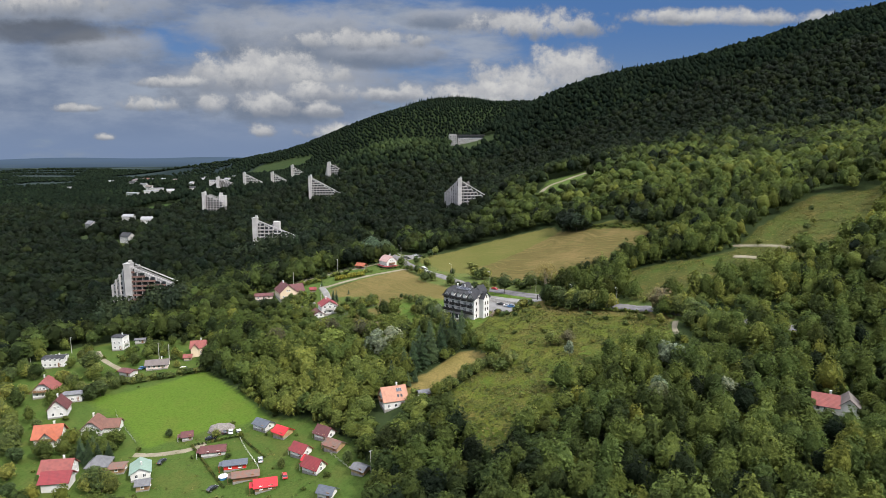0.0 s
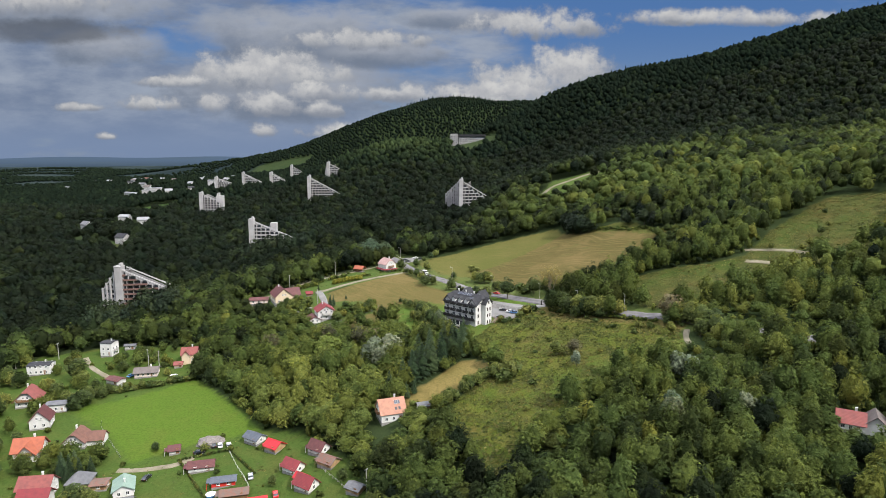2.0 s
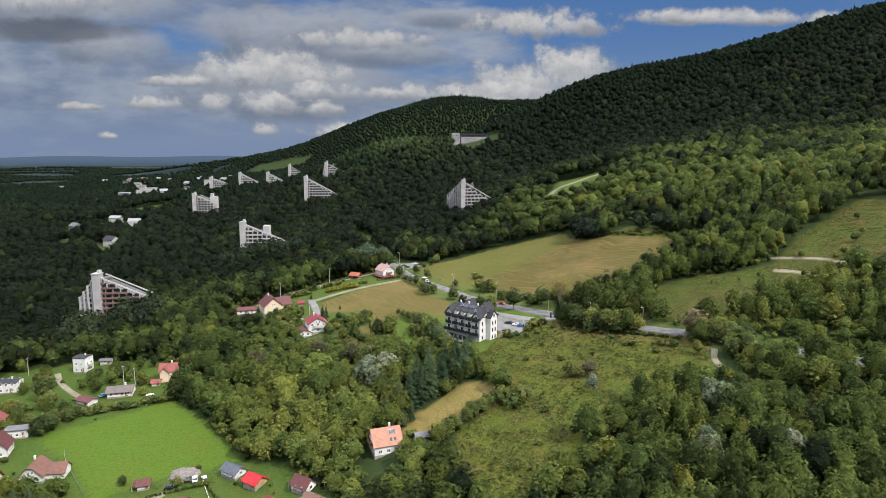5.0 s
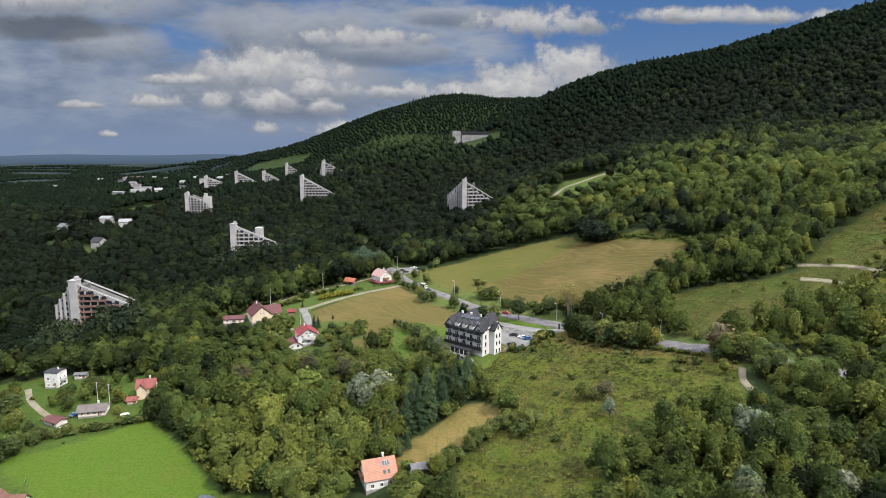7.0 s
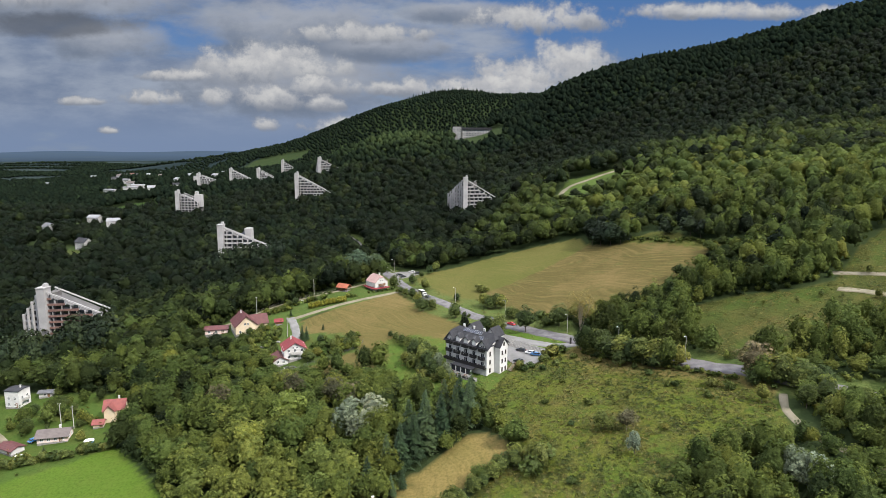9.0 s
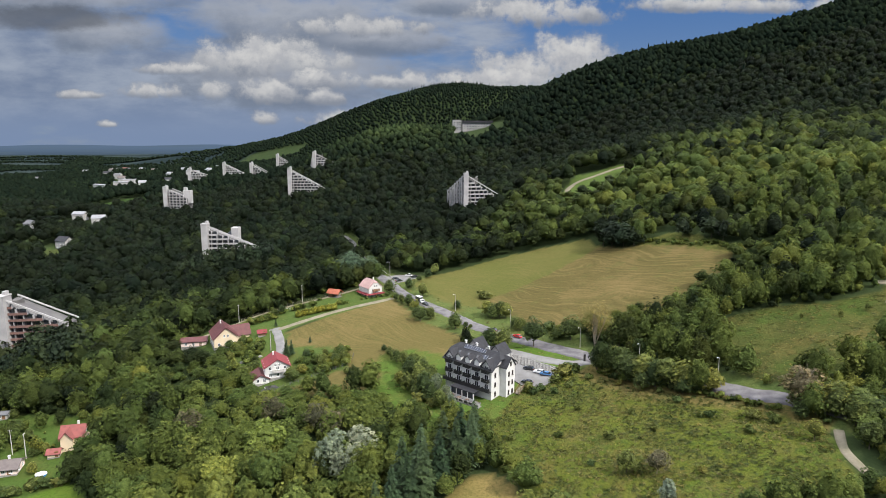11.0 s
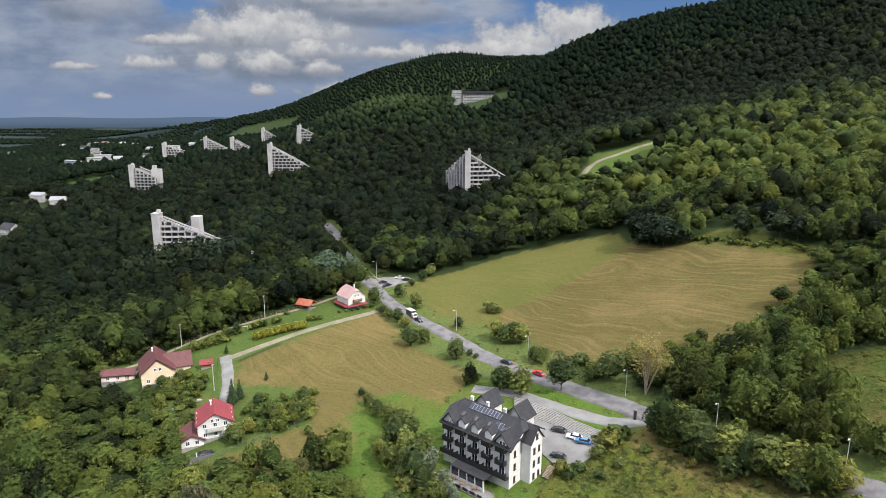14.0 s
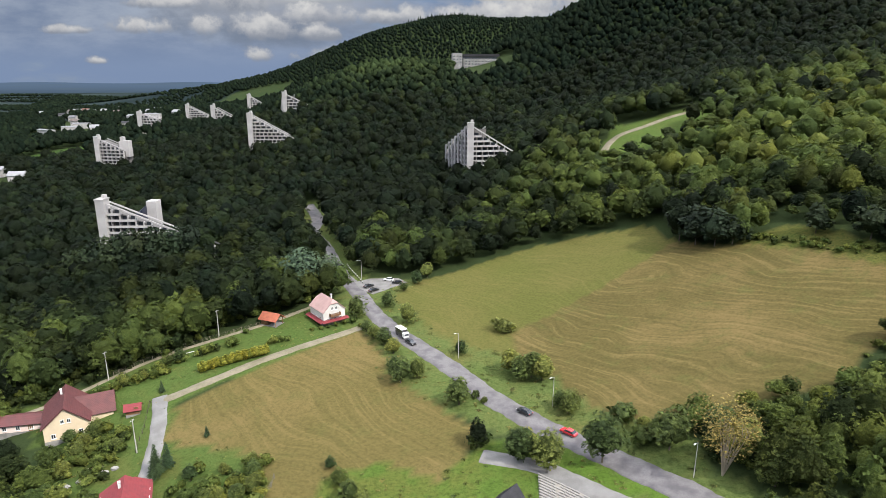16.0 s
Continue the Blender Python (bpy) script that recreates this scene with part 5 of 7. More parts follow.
g = part("lower_wing", gable_walls(8.6, 6.88, 2.94, 2.52), RENDER_WHITE, big)
g.matrix_local = pose(2.15, -6.02, 0)
part("lower_wing_roof", pitched_roof(9.46, 6.88, 2.94, 2.61, 0.63), ROOF_RED, g)
house("barn", -130.1, 219, 10, 7.31, 6.88, 2.76, 2.7, WOOD_GREY, ROOF_GREY, "old wooden barn with a grey pyramid roof", V, rows=(1, 1), full_hip=True, stack=False, category="barn")
house("carport", -122.6, 218, 10, 5.16, 4.73, 2.21, 0.45, WOOD_PALE, ROOF_DIRTY, "wooden carport with a rusty sheet roof", V, rows=(1, 1), stack=False, category="carport")
house("house", -113.1, 216, -66, 8.6, 6.45, 2.94, 1.8, RENDER_WHITE, ROOF_GREEN, "white house with a pale green sheet roof", V, rows=(3, 2))
house("shed", -108.1, 207.5, 14, 4.3, 3.78, 2.39, 1.26, WOOD_PALE, ROOF_GREY, "brick-coloured shed with a grey roof", V, rows=(1, 1), stack=False, category="shed")

C = "holiday cottages"
def cottage(x, y, yaw, L, W, wall_mat, roof_mat, label, eave=2.4, rise=1.7, porch=True):
    L, W, eave, rise = L * 0.84, W * 0.84, eave * 0.9, rise * 0.9
    e = house("cottage", x, y, yaw, L, W, eave, rise, wall_mat, roof_mat, label, C, rows=(max(1, int(L / 3)), 1), stack=False, category="cottage")
    if porch:
        part("porch_roof", boxes(((-L / 2 - 0.9, 0, eave - 0.15), (2.0, W * 0.9, 0.14), 0, Matrix.Rotation(radians(-10), 4, "Y"))), roof_mat, e)
        for s in (-1, 1):
            part("post", boxes(((-L / 2 - 1.7, s * W * 0.4, eave / 2 - 0.5), (0.14, 0.14, eave + 0.6))), wall_mat, e)
    return e


cottage(-105.5, 240.5, 20, 4.5, 4.2, RENDER_WHITE, ROOF_MAROON, "tiny white cottage with a maroon roof", 2.2, 1.5)
cottage(-90.5, 229, 14, 10.5, 5.2, RENDER_WHITE, ROOF_MAROON, "long low white cottage with a maroon roof")
cottage(-78.5, 218.5, 14, 9.5, 4.6, RED_BOARD, ROOF_SLATE, "red boarded cottage with a flat grey roof", 2.6, 0.9)
cottage(-72, 210.5, 14, 10.5, 5.0, WOOD_BROWN, ROOF_DIRTY, "brown wooden cottage with a faded roof", 2.3, 1.2)
cottage(-62.5, 202.5, 16, 8.5, 5.4, WOOD_BROWN, ROOF_BRIGHT, "wooden cottage with a bright red roof", 2.4, 2.0)
cottage(-75, 244.5, -32, 8.5, 6.0, RENDER_WHITE, ROOF_SLATE, "white cottage with a blue-grey roof", 2.5, 1.6, False)
cottage(-65, 237, -32, 7.0, 6.4, WOOD_PALE, ROOF_BRIGHT, "wooden cottage with a glossy bright red roof", 2.3, 1.9)
cottage(-54, 221, -32, 7.5, 6.0, RENDER_WHITE, ROOF_RED, "white cottage with a crimson roof", 2.6, 2.4)
cottage(-49.5, 213.5, -32, 4.0, 4.2, RENDER_WHITE, ROOF_BRIGHT, "small white cottage annex with a red roof", 2.2, 1.4, False)
cottage(-46.5, 208.5, -32, 8.0, 6.2, RENDER_WHITE, ROOF_RED, "white gabled cottage with a red roof", 2.6, 3.0)
cottage(-46.5, 229.5, -32, 7.5, 6.0, RENDER_WHITE, ROOF_MAROON, "white cottage with a steep maroon-brown roof", 2.5, 2.6)
cottage(-41, 220, -32, 7.5, 6.0, WOOD_PALE, ROOF_DIRTY, "wooden cottage with a patched red and grey roof", 2.2, 1.7)
cottage(-28.5, 200.5, -32, 6.0, 5.0, WOOD_PALE, ROOF_GREY, "small wooden cottage with a grey roof", 2.1, 1.0, False)
cottage(-38.5, 191, -20, 6.0, 5.0, RENDER_WHITE, ROOF_SLATE, "pale cottage with a slate-blue roof", 2.3, 1.6, False)
BUILT += [(-28.5, 200.5, 5)]

# ---- far town in the valley ----
T = "houses of the far town"
r = random.Random(12)
FAR_HOUSES = [(-417, 818), (-429, 751), (-378, 787), (-341, 663), (-562, 1127), (-545, 1160), (-552, 1200), (-505, 1150), (-480, 1190), (-590, 1250), (-520, 1290), (-640, 1330),
              (-460, 1330), (-700, 1400), (-610, 1420), (-560, 1480), (-828, 1380), (-1218, 1900), (-1180, 1920), (-1150, 1890), (-760, 1560), (-820, 1620), (-690, 1600), (-900, 1700), (-640, 1560), (-540, 1400), (-480, 1440), (-800, 1500), (-845, 1530), (-735, 1490), (-715, 1505), (-690, 1480), (-660, 1470)]
for k, (hx, hy) in enumerate(FAR_HOUSES):
    big_one = k in (4, 5, 6, 18, 19, 20)
    mat = (ROOF_PALE, ROOF_GREY, ROOF_PALE, ROOF_BLACK, ROOF_TAN)[k % 5] if k not in (21, 30, 33) else ROOF_BROWN
    h = house("house", hx, hy, r.uniform(-30, 30), r.uniform(22, 30) if big_one else r.uniform(10, 15), r.uniform(9, 11), 7.5 if not big_one else 8.0, 0.8 if big_one else r.uniform(2.5, 3.6), PANEL_WHITE, mat if not big_one else ROOF_PALE,
              ("long low white hall with a flat roof" if big_one else "pale house with a pitched roof among valley trees"), T, storeys=2, rows=(3, 2), stack=False, entry=False)
    for q, rad in ((0, 16), (-18, 14), (-34, 12), (-50, 11), (-64, 9)):
        BUILT.append((hx - hx / hy * q * 0.0 + q * hx / hy * 0.9, hy + q, rad + (5 if big_one else 0)))

house("apartment_block", -433, 1182, 6, 20, 11, 38 - gz(-433, 1182), 0.8, PANEL_WHITE, ROOF_PALE, "white apartment block with a flat roof above valley trees", T, storeys=10, rows=(5, 2), stack=False, entry=False)
BUILT += [(-433, 1182, 12)]
house("lodge", -52, 619, 8, 17, 9, 4.2, 3.2, WOOD_BROWN, ROOF_MAROON, "dark wooden lodge with a maroon roof among trees", "", storeys=1, rows=(5, 2), category="lodge")
house("shed", 4, 617, -6, 8, 5, 2.6, 1.6, WOOD_GREY, ROOF_TAN, "grey shed with a faded roof below the stepped hotel", "", rows=(2, 1), stack=False, category="shed")
BUILT += [(-52, 619, 11), (-52, 606, 8), (-46, 600, 6), (4, 617, 7), (4, 608, 6), (-78, 706, 10), (-66, 700, 8), (-146, 708, 7), (-140, 700, 6)]

# ---- cars, lamps, poles, fences ----
def car(x, y, yaw, mat, label, group="parked cars", L=4.3, W=1.75, Hh=1.45, z=0.0, name="car"):
    """A saloon or hatchback: body, cabin glass, four wheels, lights."""
    e = thing(name, x, y, yaw, label, "car", group, z=gz(x, y) + z)
    bm = bmesh.new()
    prof = [(-L / 2, 0.35), (-L / 2, 0.80), (-L / 2 + 0.25, 0.92), (-L * 0.20, 0.95), (L * 0.24, 0.98), (L / 2 - 0.1, 0.85), (L / 2, 0.6), (L / 2, 0.35)]
    a = [bm.verts.new((px, -W / 2, pz)) for px, pz in prof]
    b = [bm.verts.new((px, W / 2, pz)) for px, pz in prof]
    bm.faces.new(a), bm.faces.new(b[::-1])
    for i in range(len(prof)):
        j = (i + 1) % len(prof)
        bm.faces.new((a[i], b[i], b[j], a[j]))
    bmesh.ops.recalc_face_normals(bm, faces=bm.faces[:])
    bmesh.ops.bevel(bm, geom=bm.edges[:], offset=0.07, segments=2, affect="EDGES")
    part("body", bm, mat, e)
    cab = bmesh.new()
    lo = [(-L * 0.40, -W * 0.46), (L * 0.26, -W * 0.46), (L * 0.26, W * 0.46), (-L * 0.40, W * 0.46)]
    hi = [(-L * 0.27, -W * 0.37), (L * 0.08, -W * 0.37), (L * 0.08, W * 0.37), (-L * 0.27, W * 0.37)]
    lv, hv = [cab.verts.new((*p, 0.93)) for p in lo], [cab.verts.new((*p, Hh - 0.05)) for p in hi]
    for i in range(4):
        cab.faces.new((lv[i], lv[(i + 1) % 4], hv[(i + 1) % 4], hv[i]))
    cab.faces.new(hv)
    bmesh.ops.recalc_face_normals(cab, faces=cab.faces[:])
    part("window_glass", cab, GLASS_DARK, e, "dark glass windows")
    part("roof", soft_box((-L * 0.095, 0, Hh - 0.03), (L * 0.36, W * 0.76, 0.09), 0.03), mat, e)
    for sx in (-0.31, 0.32):
        for sy in (-1, 1):
            wb = bmesh.new()
            tube(wb, (L * sx, sy * (W / 2 - 0.2), 0.32), (L * sx, sy * (W / 2 + 0.01), 0.32), 0.32, sides=14)
            w = part("wheel", wb, TYRE, e, "black tyre")
            rb = bmesh.new()
            tube(rb, (L * sx, sy * (W / 2), 0.32), (L * sx, sy * (W / 2 + 0.02), 0.32), 0.19, sides=10)
            part("rim", rb, METAL, w)
    for sy in (-1, 1):
        part("headlight", soft_box((L / 2 - 0.06, sy * W * 0.36, 0.72), (0.12, 0.32, 0.14), 0.02), FRAME_WHITE, e, "clear headlight")
        part("tail_light", soft_box((-L / 2 + 0.02, sy * W * 0.38, 0.78), (0.1, 0.28, 0.14), 0.02), CAR_RED, e, "red tail light")
    return e


car(32.2, 339.6, 150, CAR_BLACK, "black car parked on the hotel car park", z=0.32)
car(35.6, 335.6, 155, CAR_WHITE, "white car parked on the hotel car park", z=0.32)
car(37.4, 333.2, 155, CAR_BLUE, "blue car parked on the hotel car park", z=0.32)
car(29.9, 327.4, 150, CAR_BLACK, "black car parked beside the hotel stairs", z=0.32)
car(-9.8, 427.8, -52, CAR_BLACK, "black car standing on the road edge", z=0.15)
car(22.2, 384.6, 135, CAR_BLACK, "dark car standing on the road", z=0.16)
car(31.7, 374.2, 135, CAR_RED, "red car partly hidden behind a roadside tree", z=0.16)
P = "cars on the gravel lay-by"
for cx, cy, cyaw, cm, cl in ((-29.5, 478.6, 40, CAR_BLACK, "dark car on a gravel lay-by"), (-27, 474.2, 40, CAR_BLACK, "black car on a gravel lay-by"), (-22, 485.4, 170, CAR_WHITE, "white car on a gravel lay-by"), (-18.3, 482, 175, CAR_BLACK, "dark car beside a hedge on gravel")):
    car(cx, cy, cyaw, cm, cl, P, z=0.12)
P = "village cars"
for cx, cy, cyaw, cm, cl in ((-91.2, 243.8, 110, CAR_BLACK, "black car on the grass by cottages"), (-88.6, 243.3, 112, CAR_WHITE, "white car on the grass by cottages"), (-84.9, 242.8, 118, CAR_WHITE, "small white car on a grassy track"), (-95.5, 239.3, 15, CAR_BLACK, "dark estate car beside a gravel heap"),
                             (-69.6, 220.8, 110, CAR_SILVER, "silver car on a grassy track"), (-108.7, 223.6, 80, CAR_BLACK, "black car in a cottage garden"), (-57, 207.5, 110, CAR_RED, "dark red car on a grassy track"), (-82.4, 205.2, 60, CAR_BLACK, "black car on the grass near a cottage"), (-156, 308, 60, CAR_BLUE, "blue car in front of a bungalow")):
    car(cx, cy, cyaw, cm, cl, P, z=0.1)

van = thing("box_van", -12.9, 433.3, -56, "small lorry with a black box and white roof", "van", z=gz(-12.9, 433.3) + 0.15)
part("box", soft_box((-0.8, 0, 1.75), (4.2, 2.1, 2.3), 0.05), CAR_BLACK, van)
part("box_roof", soft_box((-0.8, 0, 2.95), (4.3, 2.2, 0.12), 0.03), CAR_WHITE, van, "white roof")
part("cab", soft_box((2.1, 0, 1.25), (1.5, 1.95, 1.6), 0.12), CAR_WHITE, van, "white cab")
part("windscreen", boxes(((2.87, 0, 1.55), (0.05, 1.6, 0.7))), GLASS_DARK, van)
for sx in (-1.9, 1.9):
    for sy in (-0.9, 0.9):
        wb = bmesh.new()
        tube(wb, (sx, sy - 0.12, 0.38), (sx, sy + 0.12, 0.38), 0.38, sides=14)
        part("wheel", wb, TYRE, van)


def street_lamp(x, y, turn):
    e = thing("street_lamp", x, y, turn, "tall grey street lamp beside the road", "street lamp", "street lamps")
    bm = bmesh.new()
    tube(bm, (0, 0, -0.5), (0, 0, 8.4), 0.11, 0.07)
    part("pole", bm, CONCRETE, e)
    bm = bmesh.new()
    tube(bm, (0, 0, 8.3), (1.3, 0, 8.75), 0.05)
    part("arm", bm, METAL, e)
    part("lamp_head", soft_box((1.6, 0, 8.75), (0.8, 0.26, 0.14), 0.04), FRAME_WHITE, e, "pale lamp head")
    return e


def road_side(line, x, y, gap):
    """The place beside a road, gap metres east of its middle, level with x, y."""
    best = min(((x - x0) ** 2 + (y - y0) ** 2, i) for i, (x0, y0) in enumerate(line[:-1]))[1]
    best = max(best - 1, 0) if best and (Vector((x, y)) - Vector(line[best])).dot(Vector(line[best + 1]) - Vector(line[best])) < 0 else best
    p, d = Vector(line[best]), (Vector(line[best + 1]) - Vector(line[best])).normalized()
    n = Vector((d.y, -d.x)) if d.y > 0 else Vector((-d.y, d.x))
    return p + d * (Vector((x, y)) - p).dot(d) + n * gap


for lx, ly, lt in ((5.6, 417.0, 225), (54.4, 354.4, 225), (29.9, 387.0, 225), (-33.5, 487.0, 205), (88, 306, 225), (70, 329, 225)):
    street_lamp(lx, ly, lt)


def pole(x, y, h=9.5):
    e = thing("utility_pole", x, y, plant_turn.uniform(0, 90), "pale concrete utility pole with short crossarm", "utility pole", "utility poles")
    bm = bmesh.new()
    tube(bm, (0, 0, -0.6), (0, 0, h), 0.17, 0.10)
    part("pole", bm, CONCRETE, e)
    part("crossarm", boxes(((0, 0, h - 0.4), (1.3, 0.09, 0.09))), METAL, e)
    for s in (-0.5, 0, 0.5):
        bm = bmesh.new()
        tube(bm, (s, 0, h - 0.36), (s, 0, h - 0.15), 0.05)
        part("insulator", bm, FRAME_WHITE, e)
    return e


plant_turn = random.Random(5)
for px, py in ((-75.2, 434.4), (-101.4, 411.6), (-75.8, 375.8), (-228.9, 329.6), (-211.2, 338.8), (-145.8, 316.8), (-152.5, 319.5), (-24.5, 196.5)):
    pole(px, py)


def fence(name, line, label, spacing=2.4, high=1.3, mat=None, rail_mat=None, mesh=True):
    """Posts with rails or a wire panel between them, each a part."""
    pts = smooth_line(line, spacing)
    x0, y0 = pts[0]
    e = thing(name, x0, y0, 0, label, "fence")
    z0 = gz(x0, y0)
    for i, (x, y) in enumerate(pts):
        z = gz(x, y) - z0
        part("post", boxes(((x - x0, y - y0, z + high / 2 - 0.2), (0.1, 0.1, high + 0.4))), mat or METAL, e)
        if i:
            a, b = Vector((px - x0, py - y0, pz)), Vector((x - x0, y - y0, z))
            bm = bmesh.new()
            for k in (0.3, 0.62, 0.95):
                tube(bm, a + Vector((0, 0, high * k)), b + Vector((0, 0, high * k)), 0.016 if mesh else 0.03, sides=5)
            part("rail", bm, rail_mat or METAL, e)
        px, py, pz = x, y, z
    return e


fence("garden_fence", [(-68.7, 338), (-56.2, 343.6), (-42.9, 350), (-38, 355.5), (-37.5, 362)], "grey wire fence along a hay field", mat=ROOF_GREY, rail_mat=ROOF_GREY)
fence("wood_edge_fence", [(-44, 460), (-58, 446.5), (-73, 435), (-88, 425), (-101, 414)], "dark wooden fence along the wood's edge", mat=WOOD_GREY, rail_mat=WOOD_GREY)
fence("pasture_fence", [(-124.5, 236), (-142, 255.5), (-146, 262)], "green wire fence beside a pasture", mat=LEAF_FIR, rail_mat=METAL)
fence("cottage_fence", [(-84, 240), (-78, 230), (-71, 219.5), (-68, 214)], "white rail fence beside a cottage plot", mat=FRAME_WHITE, rail_mat=FRAME_WHITE, high=1.0)
fence("cottage_fence", [(-46, 222), (-38, 211), (-33, 204)], "pale rail fence between cottage plots", mat=CONCRETE, rail_mat=CONCRETE, high=1.0)
fence("drive_fence", [(-81.5, 396), (-78.5, 386), (-76.2, 376)], "dark fence along a paved drive", mat=FRAME_DARK, rail_mat=FRAME_DARK)

wallp = thing("pool_fence", -69.0, 339.8, 26, "grey board fence round a covered pool", "fence")
part("board_panel", boxes(((6.5, -0.5, 0.8), (17, 0.1, 1.8))), ROOF_GREY, wallp)
part("board_panel", boxes(((-2.0, 1.6, 0.8), (0.1, 4.2, 1.8))), ROOF_GREY, wallp)
pool = thing("pool_cover", -67.0, 342.6, 26, "small pool under a dark cover", "pool")
part("cover", soft_box((1, 0, 0.35), (5.4, 2.8, 0.5), 0.15), CAR_BLACK, pool)
part("rim", boxes(((1, 0, 0.1), (5.9, 3.3, 0.3))), CONCRETE, pool)

goal = thing("football_goal", -80.8, 419.2, 38, "small white football goal on a lawn", "goal")
for s in (-3, 3):
    part("upright", boxes(((s, 0, 1.0), (0.1, 0.1, 2.0))), FRAME_WHITE, goal)
part("crossbar", boxes(((0, 0, 2.0), (6.1, 0.1, 0.1))), FRAME_WHITE, goal)

heap = bmesh.new()
bmesh.ops.create_icosphere(heap, subdivisions=3, radius=1.0)
for v in heap.verts:
    k = 1 + 0.25 * noise.noise(v.co * 2.2) + 0.12 * noise.noise(v.co * 6)
    v.co = Vector((v.co.x * 5.4 * k, v.co.y * 4.6 * k, max(-0.3, v.co.z * 2.6 * k)))
me = bpy.data.meshes.new("gravel_heap")
heap.to_mesh(me), heap.free(), me.materials.append(surface("heap_gravel", (0.19, 0.165, 0.15), (0.11, 0.095, 0.085), scale=1.2, fine=7, bump=0.9, bump_scale=4))
gh = tagged(new("gravel_heap", me), "heap of pale brushwood and gravel on the grass", "heap")
gh.location = (-93.5, 246.5, gz(-93.5, 246.5) - 0.2)

r = random.Random(8)
for rx_, ry_ in ((-93, 366), (-91, 367.5), (-89, 367), (-81, 370), (-79, 371), (-86, 368)):
    bm = bmesh.new()
    bmesh.ops.create_icosphere(bm, subdivisions=2, radius=0.8)
    for v in bm.verts:
        v.co = Vector((v.co.x * 1.3, v.co.y, v.co.z * 0.7)) * (1 + 0.3 * noise.noise(v.co * 2 + Vector((rx_, ry_, 0))))
    me = bpy.data.meshes.new("boulder")
    bm.to_mesh(me), bm.free(), me.materials.append(STONE)
    b = tagged(new("boulder", me), "pale weathered boulder in a garden", "boulder", "garden boulders")
    b.location = (rx_, ry_, gz(rx_, ry_) + 0.15)
logs = thing("log_pile", -84.2, 371.5, 35, "stack of grey logs on the grass", "log pile")
for i in range(7):
    bm = bmesh.new()
    tube(bm, (-1.8, (i % 4) * 0.42 - 0.6 + 0.2 * (i // 4), 0.2 + 0.36 * (i // 4)), (1.8, (i % 4) * 0.42 - 0.6 + 0.2 * (i // 4), 0.2 + 0.36 * (i // 4)), 0.2, 0.18)
    part("log", bm, WOOD_GREY, logs)

for tx, ty, tl in ((-154, 297, "blue trampoline"), (-134, 306.5, "blue paddling pool"), (-81, 212.5, "blue paddling pool")):
    e = thing("garden_pool", tx, ty, 0, "round blue garden pool on a lawn", "pool", "garden pools")
    bm = bmesh.new()
    tube(bm, (0, 0, -0.2), (0, 0, 0.7), 1.7, sides=24)
    part("tub", bm, BLUE_PLASTIC, e)
    bm = bmesh.new()
    tube(bm, (0, 0, 0.68), (0, 0, 0.74), 1.78, sides=24)
    part("rim", bm, FRAME_WHITE, e)

layby = new("layby")
tagged(layby, "worn grey lay-by beside the road", "lay-by", kind="structure")
part("paving", slab_of([(-36, 484), (-30, 488), (-18, 488), (-14, 483), (-20, 478), (-27, 471), (-33, 477)], 0.16, 1.0), PAVING, layby)
for i in range(11):
    f = i / 10
    side = road_side(ROAD, -34.0 - 12.5 * f, 482.0 + 19.5 * f, 4.6)
    guard = thing("guard_post", side[0], side[1], 0, "short dark guard post with a white top beside the road", "guard post", "guard posts")
    part("post", boxes(((0, 0, 0.25), (0.22, 0.22, 1.3))), BALCONY_BLACK, guard)
    part("cap", boxes(((0, 0, 1.05), (0.26, 0.26, 0.34))), FRAME_WHITE, guard, "white top")
bus = thing("gate_post", 53.4, 341.6, 0, "black gate pillar at the hotel drive", "gate pillar")
part("pillar", soft_box((0, 0, 1.3), (0.7, 0.7, 3.0), 0.05), BALCONY_BLACK, bus)
part("cap", soft_box((0, 0, 2.9), (0.9, 0.9, 0.2), 0.04), ROOF_GREY, bus)

